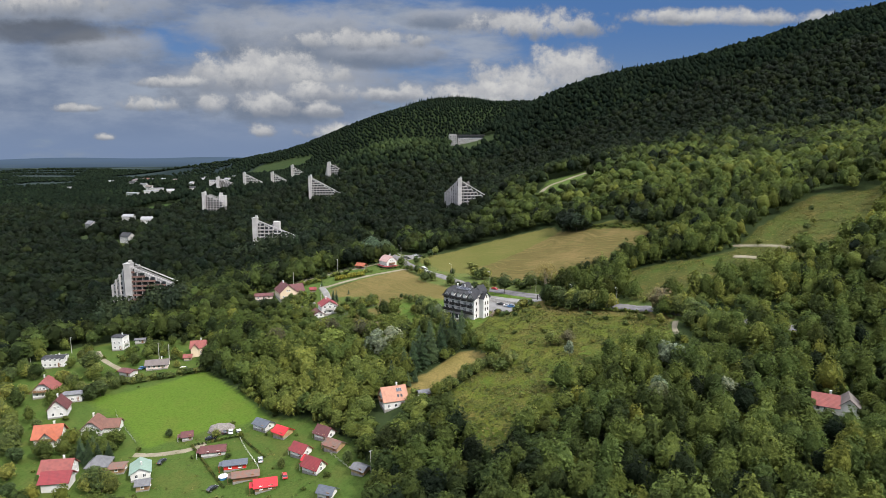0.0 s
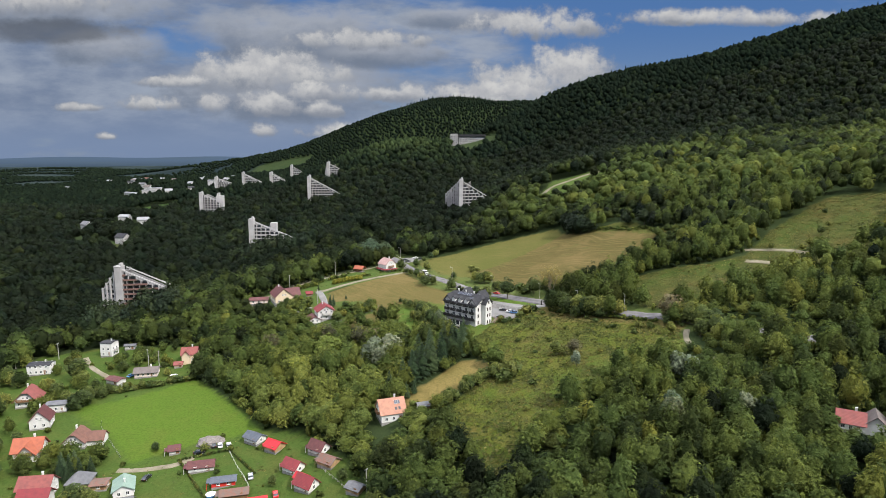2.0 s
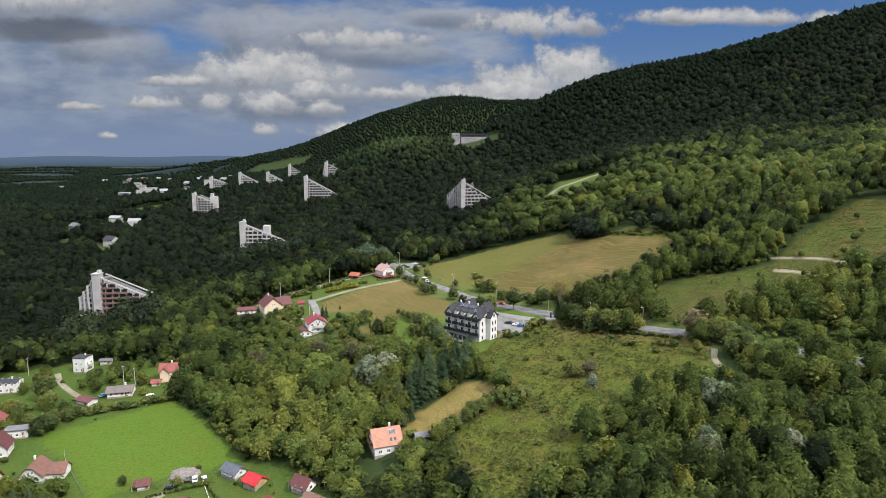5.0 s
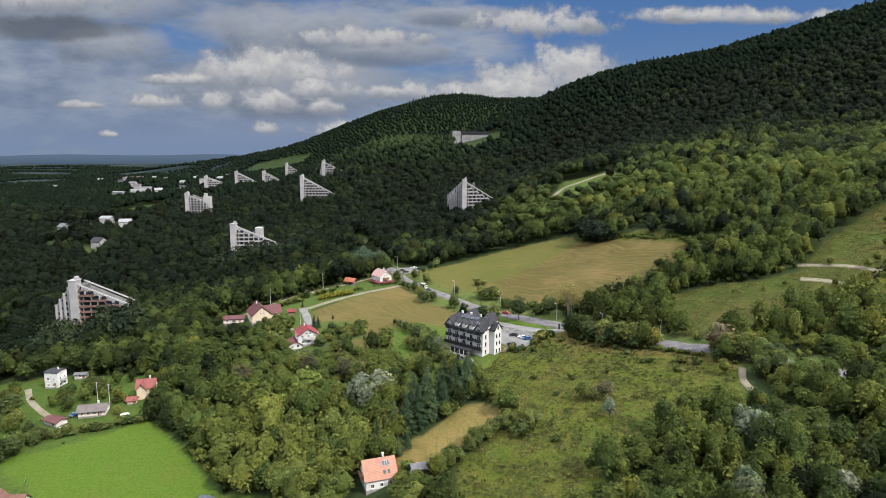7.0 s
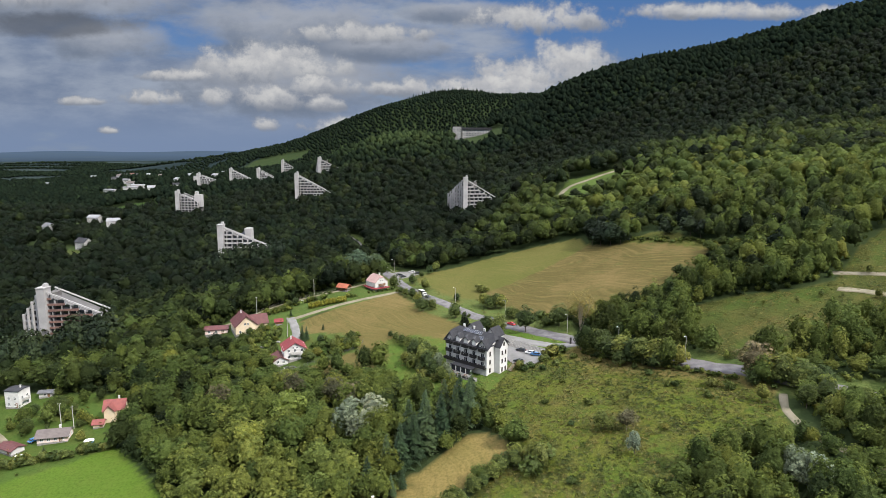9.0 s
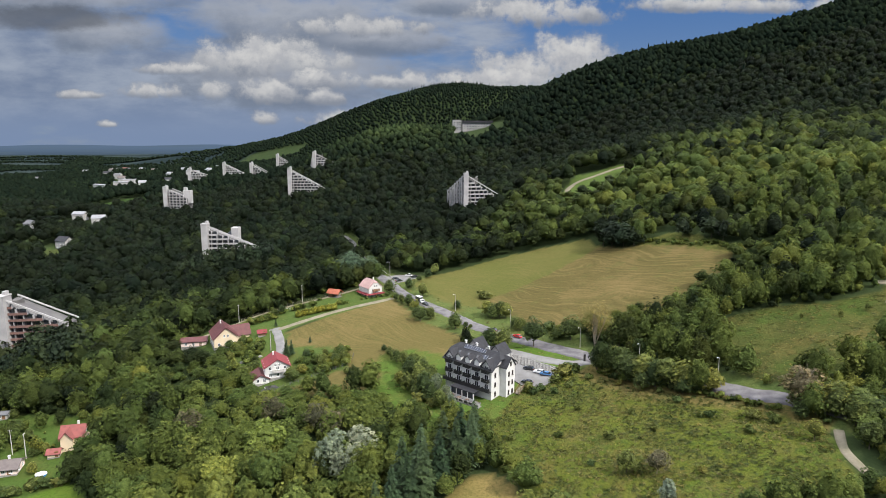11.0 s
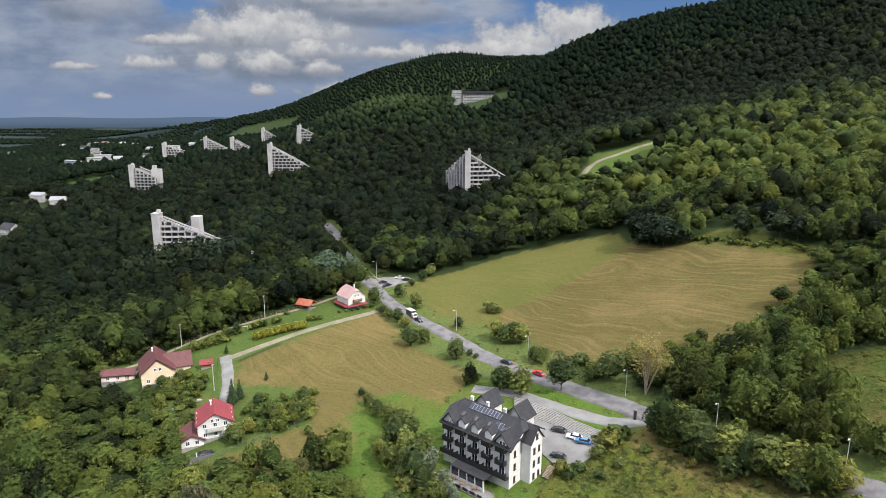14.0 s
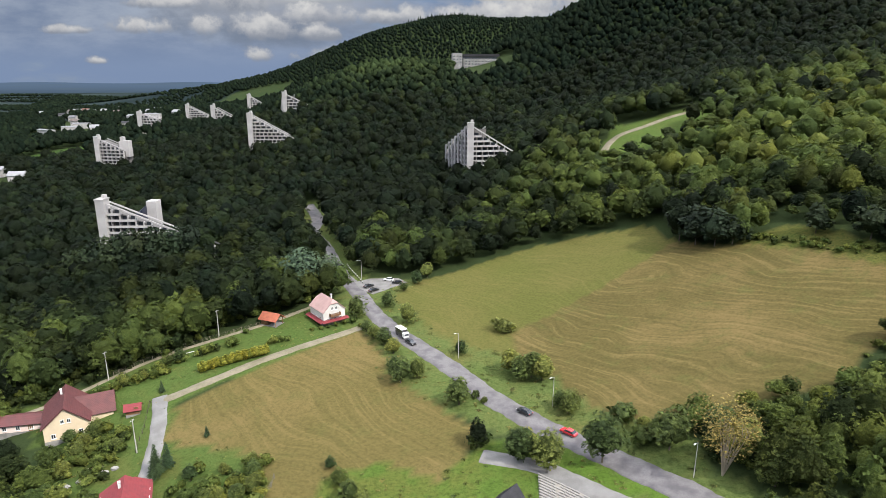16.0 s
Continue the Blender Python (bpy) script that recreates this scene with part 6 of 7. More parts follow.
# ---- trees ----
def crown_cards(n, size, rx, rz, seed, lobes=8, wild=0.4, shell=0.9, flat=0.0, peak=0.0):
    """Leaf clumps: bent four-cornered leaves of clump size over a crown of several rounded lobes. Returns places (n*4, 3), the crown's foot at 0."""
    r = np.random.default_rng(seed)
    c0 = r.normal(size=(lobes, 3))
    c0 /= np.linalg.norm(c0, axis=1)[:, None]
    c0 *= r.uniform(0.36, 0.68, (lobes, 1))
    c0[:, 2] = c0[:, 2] * 0.95 + 0.08
    c0[0] = (0, 0, 0.52)
    rad = r.uniform(0.32, 0.52, lobes)
    got, nrm = [], []
    while len(got) < n:
        k = r.integers(0, lobes, 4 * n)
        d = r.normal(size=(4 * n, 3))
        d /= np.linalg.norm(d, axis=1)[:, None]
        p = c0[k] + d * rad[k][:, None] * np.where(r.random(4 * n) < shell, r.uniform(0.88, 1.18, 4 * n), r.uniform(0.6, 0.95, 4 * n))[:, None]
        inside_other = ((np.linalg.norm(p[:, None] - c0[None], axis=2) < rad[None] * 0.86).sum(1) > 0) & (r.random(4 * n) < shell)
        ok = ~inside_other & (p[:, 2] > -0.72)
        got += list(p[ok])
        nrm += list(d[ok])
    c, d = np.array(got[:n]) * (rx, rx, rz), np.array(nrm[:n])
    nr = d + r.normal(0, wild, (n, 3)) + (0, 0, 0.25 + flat)
    nr /= np.linalg.norm(nr, axis=1)[:, None]
    a = np.cross(nr, r.normal(size=(n, 3)))
    a /= np.linalg.norm(a, axis=1)[:, None]
    b = np.cross(nr, a)
    s = size * r.uniform(0.6, 1.3, n)[:, None]
    corner = []
    for u, w in ((-1, -0.35), (0.25, -0.8), (1, 0.25), (-0.2, 0.85)):
        corner.append(c + (a * (u + r.normal(0, 0.16, (n, 1))) + b * (w + r.normal(0, 0.16, (n, 1))) + nr * r.normal(0, 0.18, (n, 1))) * s * 0.62)
    v = np.stack(corner, 1).reshape(-1, 3)
    v[:, 2] += rz
    v[:, :2] *= (1.16 - peak * np.clip(v[:, 2:3] / (2 * rz), 0, 1) ** 1.5)        # narrower towards the top
    return v


def fir_cards(n, height, spread, seed):
    """Drooping needle sprays in tiers round a tapering axis."""
    r = np.random.default_rng(seed)
    t = r.random(n) ** 0.75
    z = height * (0.06 + 0.94 * (1 - t))
    rad = spread * (t * 0.95 + 0.05) * (0.75 + 0.35 * np.abs(np.sin(z * 2.3)))
    ang = r.uniform(0, 2 * np.pi, n)
    out = np.stack([np.cos(ang), np.sin(ang), np.zeros(n)], 1)
    tan = np.stack([-np.sin(ang), np.cos(ang), np.zeros(n)], 1)
    c = out * (rad * r.uniform(0.35, 0.8, n))[:, None]
    c[:, 2] = z
    ln, wd = (rad * 0.55 + 0.25)[:, None], (0.28 + 0.22 * rad)[:, None]
    drop = np.array([0, 0, 1.0]) * (0.16 * rad + 0.05)[:, None]
    v = np.stack([c - out * ln * 0.6 + drop, c + tan * wd, c + out * ln - drop * 1.6, c - tan * wd], 1)
    return v.reshape(-1, 3)


def fir_solid(height, spread, seed, k=7, tiers=5):
    """A distant fir: ragged, overlapping skirts of branches that narrow to a tip."""
    r = np.random.default_rng(seed)
    v, f = [], []
    for i in range(tiers):
        z0, z1 = height * (0.06 + 0.80 * i / tiers), height * (0.06 + 0.80 * i / tiers + 0.34)
        rad = spread * (1 - 0.86 * i / tiers)
        base = len(v)
        for j in range(k):
            a = 2 * np.pi * (j + 0.5 * (i % 2)) / k
            q = rad * r.uniform(0.75, 1.2)
            v.append((q * np.cos(a), q * np.sin(a), z0 + r.uniform(-0.3, 0.3)))
        for j in range(k):
            a = 2 * np.pi * (j + 0.5 * (i % 2)) / k
            v.append((0.12 * rad * np.cos(a), 0.12 * rad * np.sin(a), min(z1, height)))
        f += [(base + j, base + (j + 1) % k, base + k + (j + 1) % k, base + k + j) for j in range(k)]
    return np.array(v), np.array(f)


def solid_core(rx, rz, seed, k=8, rows=6, full=0.86, lumps=6, peak=0.0):
    """The leafy mass of a crown: a lumpy closed-topped shape of four-cornered faces."""
    r = np.random.default_rng(seed)
    lump = r.normal(size=(lumps, 3))
    lump /= np.linalg.norm(lump, axis=1)[:, None]
    lump[:, 2] = np.abs(lump[:, 2])
    v = []
    for i in range(rows):
        p = np.pi * (0.07 + 0.80 * i / (rows - 1))
        for j in range(k):
            q = 2 * np.pi * (j + 0.5 * (i % 2)) / k
            d = np.array((np.sin(p) * np.cos(q), np.sin(p) * np.sin(q), np.cos(p)))
            f = full * (0.80 + (0.30 * np.clip((lump @ d - 0.45) / 0.55, 0, 1)).max() + r.uniform(-0.12, 0.12))
            w = 1.16 - peak * max(0, min(1, 0.5 + 0.5 * f * d[2])) ** 1.5 if peak else 1.0
            v.append((rx * f * d[0] * w, rx * f * d[1] * w, rz + rz * f * d[2]))
    f = [(i * k + j, i * k + (j + 1) % k, (i + 1) * k + (j + 1) % k, (i + 1) * k + j) for i in range(rows - 1) for j in range(k)]
    return np.array(v), np.array(f)[:, ::-1]


def with_core(cards, core):
    v, f = core
    q = np.arange(len(cards)).reshape(-1, 4)
    return np.vstack([cards, v]), np.vstack([q, f + len(cards)]), len(q)


def inner_faces(shape):
    """1 for each face of a crown's inner mass, 0 for its outer leaf sprays."""
    return (np.arange(len(shape[1])) >= (shape[2] if len(shape) > 2 else len(shape[1]))).astype(np.int32)


def quads_of(cards):
    return cards, np.arange(len(cards)).reshape(-1, 4)


def scatter(name, shapes, places, mats, label, category="woodland", smooth=False):
    """Many plants of a few shapes joined into one mesh. places: rows of x, y, z, size, height factor, turn, shape number, tone."""
    vs, fs, ts, ms, base = [], [], [], [], 0
    for k, shape in enumerate(shapes):
        v, f = shape[:2]
        p = places[places[:, 6].astype(int) == k]
        if not len(p):
            continue
        c, s = np.cos(p[:, 5]), np.sin(p[:, 5])
        x = (v[None, :, 0] * c[:, None] - v[None, :, 1] * s[:, None]) * p[:, 3:4] + p[:, 0:1]
        y = (v[None, :, 0] * s[:, None] + v[None, :, 1] * c[:, None]) * p[:, 3:4] + p[:, 1:2]
        z = v[None, :, 2] * (p[:, 3] * p[:, 4])[:, None] + p[:, 2:3]
        vs.append(np.stack([x, y, z], -1).reshape(-1, 3))
        fs.append((f[None] + (np.arange(len(p)) * len(v))[:, None, None] + base).reshape(-1, 4))
        ts.append(np.repeat(p[:, 7], len(v)))
        ms.append(np.tile(inner_faces(shape), len(p)))
        base += len(p) * len(v)
    me = mesh_from(name, np.vstack(vs), np.vstack(fs), mats, smooth=smooth)
    if len(mats) > 1:
        me.polygons.foreach_set("material_index", np.concatenate(ms))
    a = me.attributes.new("tint", "FLOAT", "POINT")
    a.data.foreach_set("value", np.concatenate(ts).astype(np.float32))
    return tagged(new(name, me), label, category, kind="stuff")


CLEAR = [UPPER_FIELD, LOWER_FIELD, GREEN_FIELD, HAY_STRIP, MEADOW, HIGH_MEADOW, VILLAGE, GARDENS, HOTEL_PLOT, HILL_CLEARING, SPORTS_GROUND, HOUSE_LAWN, FAR_PASTURE, ROADSIDE, SCRUB_EDGE]


def jittered(x0, x1, y0, y1, step, seed):
    r = np.random.default_rng(seed)
    X, Y = np.meshgrid(np.arange(x0, x1, step), np.arange(y0, y1, step))
    X = X + (np.arange(X.shape[0]) % 2)[:, None] * step / 2
    X, Y = X + r.uniform(-0.36, 0.36, X.shape) * step, Y + r.uniform(-0.36, 0.36, Y.shape) * step
    return X.ravel(), Y.ravel()


BUILT += [(61, 348.5, 6), (60, 353, 4.5), (-13, 263, 5), (-5, 270, 5.5), (2, 278, 5.5), (8, 284, 5)]


def wooded(x, y, margin=0.0):
    ok = np.ones(len(x), bool)
    for poly in CLEAR:
        ok &= ~inside(poly, x, y)
    ok &= away(ROAD, x, y) > np.where((x > 56) & (x < 89) | (x > 103), 4.6, np.where((y > 345) & (y < 478) & (x > -40) & (x < 50), 15.0, 6.5))
    ok &= away(DIRT_ROAD, x, y) > 2.8
    ok &= (away(FARM_TRACK, x, y) > 7.0) | (x < -72)
    for bx, by, br in BUILT:
        ok &= np.hypot(x - bx, y - by) > br
    return ok


def in_sight(x, y):
    return np.abs(x) < 0.74 * y + 40


def tones(x, y, seed, spread=0.22):
    """The tone of each tree: sunlit tones low down, cloud shade put into dark tones on the hill and in the valley, with
    odd ones among them.
    """
    r = np.random.default_rng(seed)
    stand = np.sin(x * 0.021 + 2 * np.sin(y * 0.013)) * np.cos(y * 0.017 + 1.5 * np.sin(x * 0.011))
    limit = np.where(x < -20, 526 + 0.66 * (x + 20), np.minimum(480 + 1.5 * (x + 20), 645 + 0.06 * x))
    # young: the sunlit share, falling where cloud shade is put into the tones
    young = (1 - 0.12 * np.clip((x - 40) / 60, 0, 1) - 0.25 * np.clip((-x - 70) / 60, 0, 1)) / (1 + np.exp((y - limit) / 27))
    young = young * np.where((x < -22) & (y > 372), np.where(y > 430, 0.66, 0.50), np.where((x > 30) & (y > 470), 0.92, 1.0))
    # knoll: a sunlit patch put into the tones
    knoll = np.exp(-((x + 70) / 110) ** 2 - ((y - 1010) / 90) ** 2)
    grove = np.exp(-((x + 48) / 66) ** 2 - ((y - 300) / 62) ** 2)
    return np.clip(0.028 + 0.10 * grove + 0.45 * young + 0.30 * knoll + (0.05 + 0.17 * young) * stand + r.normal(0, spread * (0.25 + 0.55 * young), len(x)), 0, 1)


NEAR_SHAPES = [with_core(crown_cards(380, 0.95, 3.9, 4.9, s, 12, 0.42, flat=0.75, peak=0.28), solid_core(3.4, 4.5, s, 8, 6, 0.80, peak=0.28)) for s in range(9)]
MID_SHAPES = [with_core(crown_cards(140, 1.4, 4.4, 5.0, 40 + s, 11, 0.42, flat=0.65, peak=0.30), solid_core(3.9, 4.7, 40 + s, 7, 5, 0.84, peak=0.30)) for s in range(8)]
LOW_SHAPES = [with_core(crown_cards(48, 2.0, 4.7, 5.0, 60 + s, 10, 0.40, flat=0.5, peak=0.30), solid_core(4.3, 4.7, 60 + s, 6, 4, 0.88, peak=0.30)) for s in range(8)]
FAR_SHAPES = [with_core(crown_cards(8, 2.2, 4.6, 4.6, 80 + s, 7, 0.35, flat=0.3, peak=0.35), solid_core(4.4, 4.4, 80 + s, 5, 3, 0.95, peak=0.3)) for s in range(7)]
RANGE_SHAPES = [solid_core(3.8, 4.4, 90 + s, 5, 3, 1.0) for s in range(5)]
FIR_FAR = [fir_solid(13, 3.3, 130 + s) for s in range(3)]


def stand_of(name, x0, x1, y0, y1, step, shapes, mats, seed, label, size=(0.8, 1.4), tall=(0.95, 1.45), keep=None, sink=1.0):
    """Trees over a stretch of the plan."""
    x, y = jittered(x0, x1, y0, y1, step, seed)
    ok = wooded(x, y) & in_sight(x, y)
    if keep is not None:
        ok &= keep(x, y)
    x, y = x[ok], y[ok]
    r = np.random.default_rng(seed + 1)
    n = len(x)
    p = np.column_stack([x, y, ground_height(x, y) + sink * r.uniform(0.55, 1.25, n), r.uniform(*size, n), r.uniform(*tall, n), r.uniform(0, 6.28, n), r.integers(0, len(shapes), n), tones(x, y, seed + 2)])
    right = (x > 45) & (y < 470)                       # slender, close-grown trees beside the meadow and the road
    p[right, 3] *= 0.86
    p[right, 4] *= 1.25
    for outline in YOUNG:
        p[inside(outline, x, y), 3] *= 0.84
        p[inside(outline, x, y), 4] *= 0.62
    scatter(name, shapes, p, mats, label, smooth=True)


# places with young, low growth
YOUNG = [[(50, 378), (66, 386), (78, 388), (91, 379), (104, 389), (108, 372), (92, 364), (78, 354), (66, 352), (56, 360)], [(104, 388), (119, 391), (138, 406), (150, 402), (150, 380), (122, 372), (98, 372), (88, 377)], [(-470, 740), (-380, 740), (-376, 806), (-460, 800)], [(-135, 400), (-118, 398), (-107, 384), (-99, 380), (-87, 364), (-75, 346), (-69, 336), (-78, 318), (-104, 342), (-130, 372)], [(-80, 318), (-66, 336), (-44, 328), (-30, 326), (-14, 322), (-14, 300), (-40, 304), (-66, 310)], [(-44, 214), (-20, 206), (12, 232), (26, 250), (26, 262), (2, 248), (-8, 243), (-30, 236)], [(112, 176), (140, 172), (142, 196), (116, 198)], [(88, 226), (112, 218), (122, 226), (104, 252), (92, 250)], [(22, 182), (60, 220), (64, 238), (40, 216)], [(100, 262), (150, 240), (160, 262), (120, 290), (104, 284)], [(76, 552), (150, 556), (152, 592), (84, 588)], [(112, 470), (150, 418), (160, 440), (120, 492)]]


def reach(x, y):
    return np.hypot(x, y - 235)


stand_of("woodland", -260, 260, 120, 450, 5.9, NEAR_SHAPES, [SPRAY, LEAF], 11, "dense mixed green deciduous woodland", keep=lambda x, y: reach(x, y) < 190, size=(0.66, 1.26), tall=(0.85, 1.15), sink=1.0)
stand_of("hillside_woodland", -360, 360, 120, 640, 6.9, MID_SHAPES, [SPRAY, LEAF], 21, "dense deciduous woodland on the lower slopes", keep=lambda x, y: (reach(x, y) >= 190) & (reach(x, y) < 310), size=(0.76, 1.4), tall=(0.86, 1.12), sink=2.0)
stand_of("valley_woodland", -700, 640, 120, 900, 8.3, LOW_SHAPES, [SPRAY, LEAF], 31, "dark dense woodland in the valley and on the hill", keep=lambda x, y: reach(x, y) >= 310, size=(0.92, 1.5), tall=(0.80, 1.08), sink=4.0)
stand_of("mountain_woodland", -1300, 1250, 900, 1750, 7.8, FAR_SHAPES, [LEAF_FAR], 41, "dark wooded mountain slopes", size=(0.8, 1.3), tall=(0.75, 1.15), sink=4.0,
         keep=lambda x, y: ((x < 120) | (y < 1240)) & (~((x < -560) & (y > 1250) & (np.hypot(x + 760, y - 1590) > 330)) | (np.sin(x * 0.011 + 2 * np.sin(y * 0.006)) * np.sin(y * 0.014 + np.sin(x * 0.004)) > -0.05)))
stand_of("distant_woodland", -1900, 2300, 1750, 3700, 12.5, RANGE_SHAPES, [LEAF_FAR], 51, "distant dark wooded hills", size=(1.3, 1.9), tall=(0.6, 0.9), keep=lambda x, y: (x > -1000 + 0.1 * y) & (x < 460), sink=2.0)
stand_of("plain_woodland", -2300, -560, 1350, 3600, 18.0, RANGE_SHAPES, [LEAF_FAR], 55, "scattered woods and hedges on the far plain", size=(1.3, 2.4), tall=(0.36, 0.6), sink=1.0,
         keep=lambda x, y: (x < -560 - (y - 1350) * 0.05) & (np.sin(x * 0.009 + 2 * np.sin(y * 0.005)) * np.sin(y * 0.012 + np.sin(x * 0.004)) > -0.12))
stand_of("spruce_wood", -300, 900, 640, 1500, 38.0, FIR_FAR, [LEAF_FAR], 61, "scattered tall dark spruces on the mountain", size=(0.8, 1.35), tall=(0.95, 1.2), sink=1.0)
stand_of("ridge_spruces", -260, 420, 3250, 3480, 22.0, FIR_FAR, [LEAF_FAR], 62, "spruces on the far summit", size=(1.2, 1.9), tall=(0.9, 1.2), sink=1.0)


# low growth under and between the trees, down to the edges of the fields
SHRUB_SHAPES = [with_core(crown_cards(24, 0.95, 1.9, 1.5, 150 + s, 6, 0.5, flat=0.5), solid_core(1.7, 1.35, 150 + s, 6, 4, 0.85)) for s in range(6)]
stand_of("undergrowth", -260, 260, 130, 450, 4.3, SHRUB_SHAPES, [SPRAY, LEAF], 81, "low shrubs and saplings under the trees and along the field edges", keep=lambda x, y: (reach(x, y) < 215) & (np.abs(x) < 190), size=(0.7, 1.5), tall=(0.8, 1.5), sink=0.0)

# ---- single trees and bushes ----
def leafy_mesh(name, shape, mat, inner=None):
    me = mesh_from(name, shape[0], shape[1], [mat, inner or mat], smooth=True)
    me.polygons.foreach_set("material_index", inner_faces(shape))
    return me


def trunk_mesh(h, r0, mat, seed, limbs=4, reach=0.32, lift=0.3):
    rr = random.Random(seed)
    bm = bmesh.new()
    tube(bm, (0, 0, -1.0), (0.1, 0.05, h * 0.55), r0, r0 * 0.6, 7)
    tube(bm, (0.1, 0.05, h * 0.53), (0.25, -0.1, h * 1.05), r0 * 0.6, r0 * 0.2, 6)
    for i in range(limbs):
        a, z = rr.uniform(0, 6.28), h * rr.uniform(0.4, 0.8)
        tube(bm, (0.1, 0, z), (math.cos(a) * h * reach * rr.uniform(0.6, 1.1), math.sin(a) * h * reach * rr.uniform(0.6, 1.1), z + h * lift), r0 * 0.38, r0 * 0.1, 5)
    me = bpy.data.meshes.new("trunk")
    bm.to_mesh(me), bm.free(), me.materials.append(mat)
    return me


FINE_CROWNS = [leafy_mesh("crown", with_core(crown_cards(430, 0.78, 3.2, 4.2, 300 + s, 14, 0.45, flat=0.6, peak=0.32), solid_core(2.8, 3.8, 300 + s, 9, 7, 0.80, peak=0.32)), SPRAY_NEAR, LEAF_NEAR) for s in range(4)]
SILVER_CROWN = leafy_mesh("crown", with_core(crown_cards(420, 0.75, 3.0, 3.8, 320, 10, 0.5, 0.9), solid_core(2.7, 3.5, 320, 9, 7, 0.72)), LEAF_SILVER)
GREY_CROWN = leafy_mesh("crown", with_core(crown_cards(700, 0.62, 3.6, 4.2, 355, 16, 0.42, flat=0.5, peak=0.25), solid_core(3.2, 3.8, 355, 9, 7, 0.82, peak=0.25)), LEAF_GREY)
LIGHT_CROWN = leafy_mesh("crown", with_core(crown_cards(620, 0.78, 3.6, 4.0, 350, 11, 0.42, flat=0.35, peak=0.2), solid_core(3.2, 3.6, 350, 9, 7, 0.80, peak=0.2)), LEAF_LIGHT)
BROWN_CROWN = leafy_mesh("crown", with_core(crown_cards(430, 0.62, 3.1, 4.0, 345, 14, 0.6, peak=0.2), solid_core(2.8, 3.6, 345, 9, 7, 0.74, peak=0.2)), LEAF_BROWN)
DARK_CROWNS = [leafy_mesh("crown", s, LEAF_DARK) for s in NEAR_SHAPES[:4]]
DRY_CROWN = leafy_mesh("crown", quads_of(crown_cards(2300, 0.13, 2.3, 4.7, 330, 20, 0.9, 0.30, peak=0.1)), LEAF_DRY)
FIR_CROWNS = [leafy_mesh("crown", quads_of(fir_cards(330, 10.0, 2.3, 340 + s)), LEAF_FIR) for s in range(3)]
BUSH_CROWNS = [leafy_mesh("bush", with_core(crown_cards(130, 0.60, 1.3, 1.05, 360 + s, 9, 0.5, 0.9), solid_core(1.15, 0.95, 360 + s, 8, 6, 0.76)), SPRAY_BUSH, LEAF_BUSH) for s in range(5)]
GOLD_CROWN = leafy_mesh("bush", with_core(crown_cards(150, 0.34, 0.9, 1.25, 380, 6, 0.4, 0.95), solid_core(0.85, 1.2, 380, 8, 6)), LEAF_GOLD)
TRUNKS = [trunk_mesh(5.0, 0.22, BARK, 5), trunk_mesh(5.5, 0.18, BARK, 6), trunk_mesh(8.0, 0.15, BARK_PALE, 7, 60, 0.26, 0.42)]
plant_rng = random.Random(21)


def fan_trunk(h, stems, seed):
    """Upright stems that spread from one stool, each with side branches and twigs."""
    rr = random.Random(seed)
    bm = bmesh.new()
    for i in range(stems):
        a, out = 6.283 * i / stems + rr.uniform(-0.3, 0.3), rr.uniform(0.05, 0.34)
        d = Vector((math.cos(a) * out, math.sin(a) * out, 1)).normalized()
        top = h * rr.uniform(0.75, 1.05)
        tube(bm, d * -0.6, d * top * 0.5, 0.12, 0.07, 6)
        tube(bm, d * top * 0.49, d * top, 0.07, 0.02, 5)
        for j in range(8):
            b, f = rr.uniform(0, 6.283), rr.uniform(0.3, 0.92)
            tip = d * top * f + Vector((math.cos(b) * 0.7, math.sin(b) * 0.7, rr.uniform(0.9, 1.7))) * rr.uniform(0.6, 1.1)
            tube(bm, d * top * f, tip, 0.035, 0.012, 4)
    me = bpy.data.meshes.new("trunk")
    bm.to_mesh(me), bm.free(), me.materials.append(BARK_PALE)
    return me


FAN_TRUNK = fan_trunk(8.8, 9, 77)


def tree(x, y, height, crown_me, label, trunk_me=None, group="", wide=1.0, base=8.4, low=1.4, name="tree"):
    """A tree of the given height: trunk with limbs, and a crown of leaf clumps."""
    s = height / (base + low)
    e = new(name)
    e.matrix_world = pose(x, y, gz(x, y), 0, 0, plant_rng.uniform(0, 360))
    tagged(e, label, "tree", group)
    t = new("trunk", trunk_me or TRUNKS[plant_rng.randrange(2)])
    c = new("crown", crown_me)
    t.parent = c.parent = e
    t.matrix_local = Matrix.Diagonal((s, s, s, 1))
    c.matrix_local = Matrix.Translation((0, 0, low * s)) @ Matrix.Diagonal((s * wide, s * wide, s, 1))
    return e


def bush(x, y, height, label="rounded green bush with dense leaves", group="", me=None, wide=None, category="bush"):
    me = me or BUSH_CROWNS[plant_rng.randrange(5)]
    s = height / 2.0
    w = s * (wide or plant_rng.uniform(0.9, 1.25))
    b = new("hedge_shrub" if category == "hedge" else "bush", me)
    b.matrix_world = pose(x, y, gz(x, y) - 0.15 * s, 0, 0, plant_rng.uniform(0, 360)) @ Matrix.Diagonal((w, w, s, 1))
    return tagged(b, label, category, group)


def fir(x, y, height, label="dark green pointed fir tree", group=""):
    return tree(x, y, height, FIR_CROWNS[plant_rng.randrange(3)], label, None, group, 1.0, 9.6, 0.4)


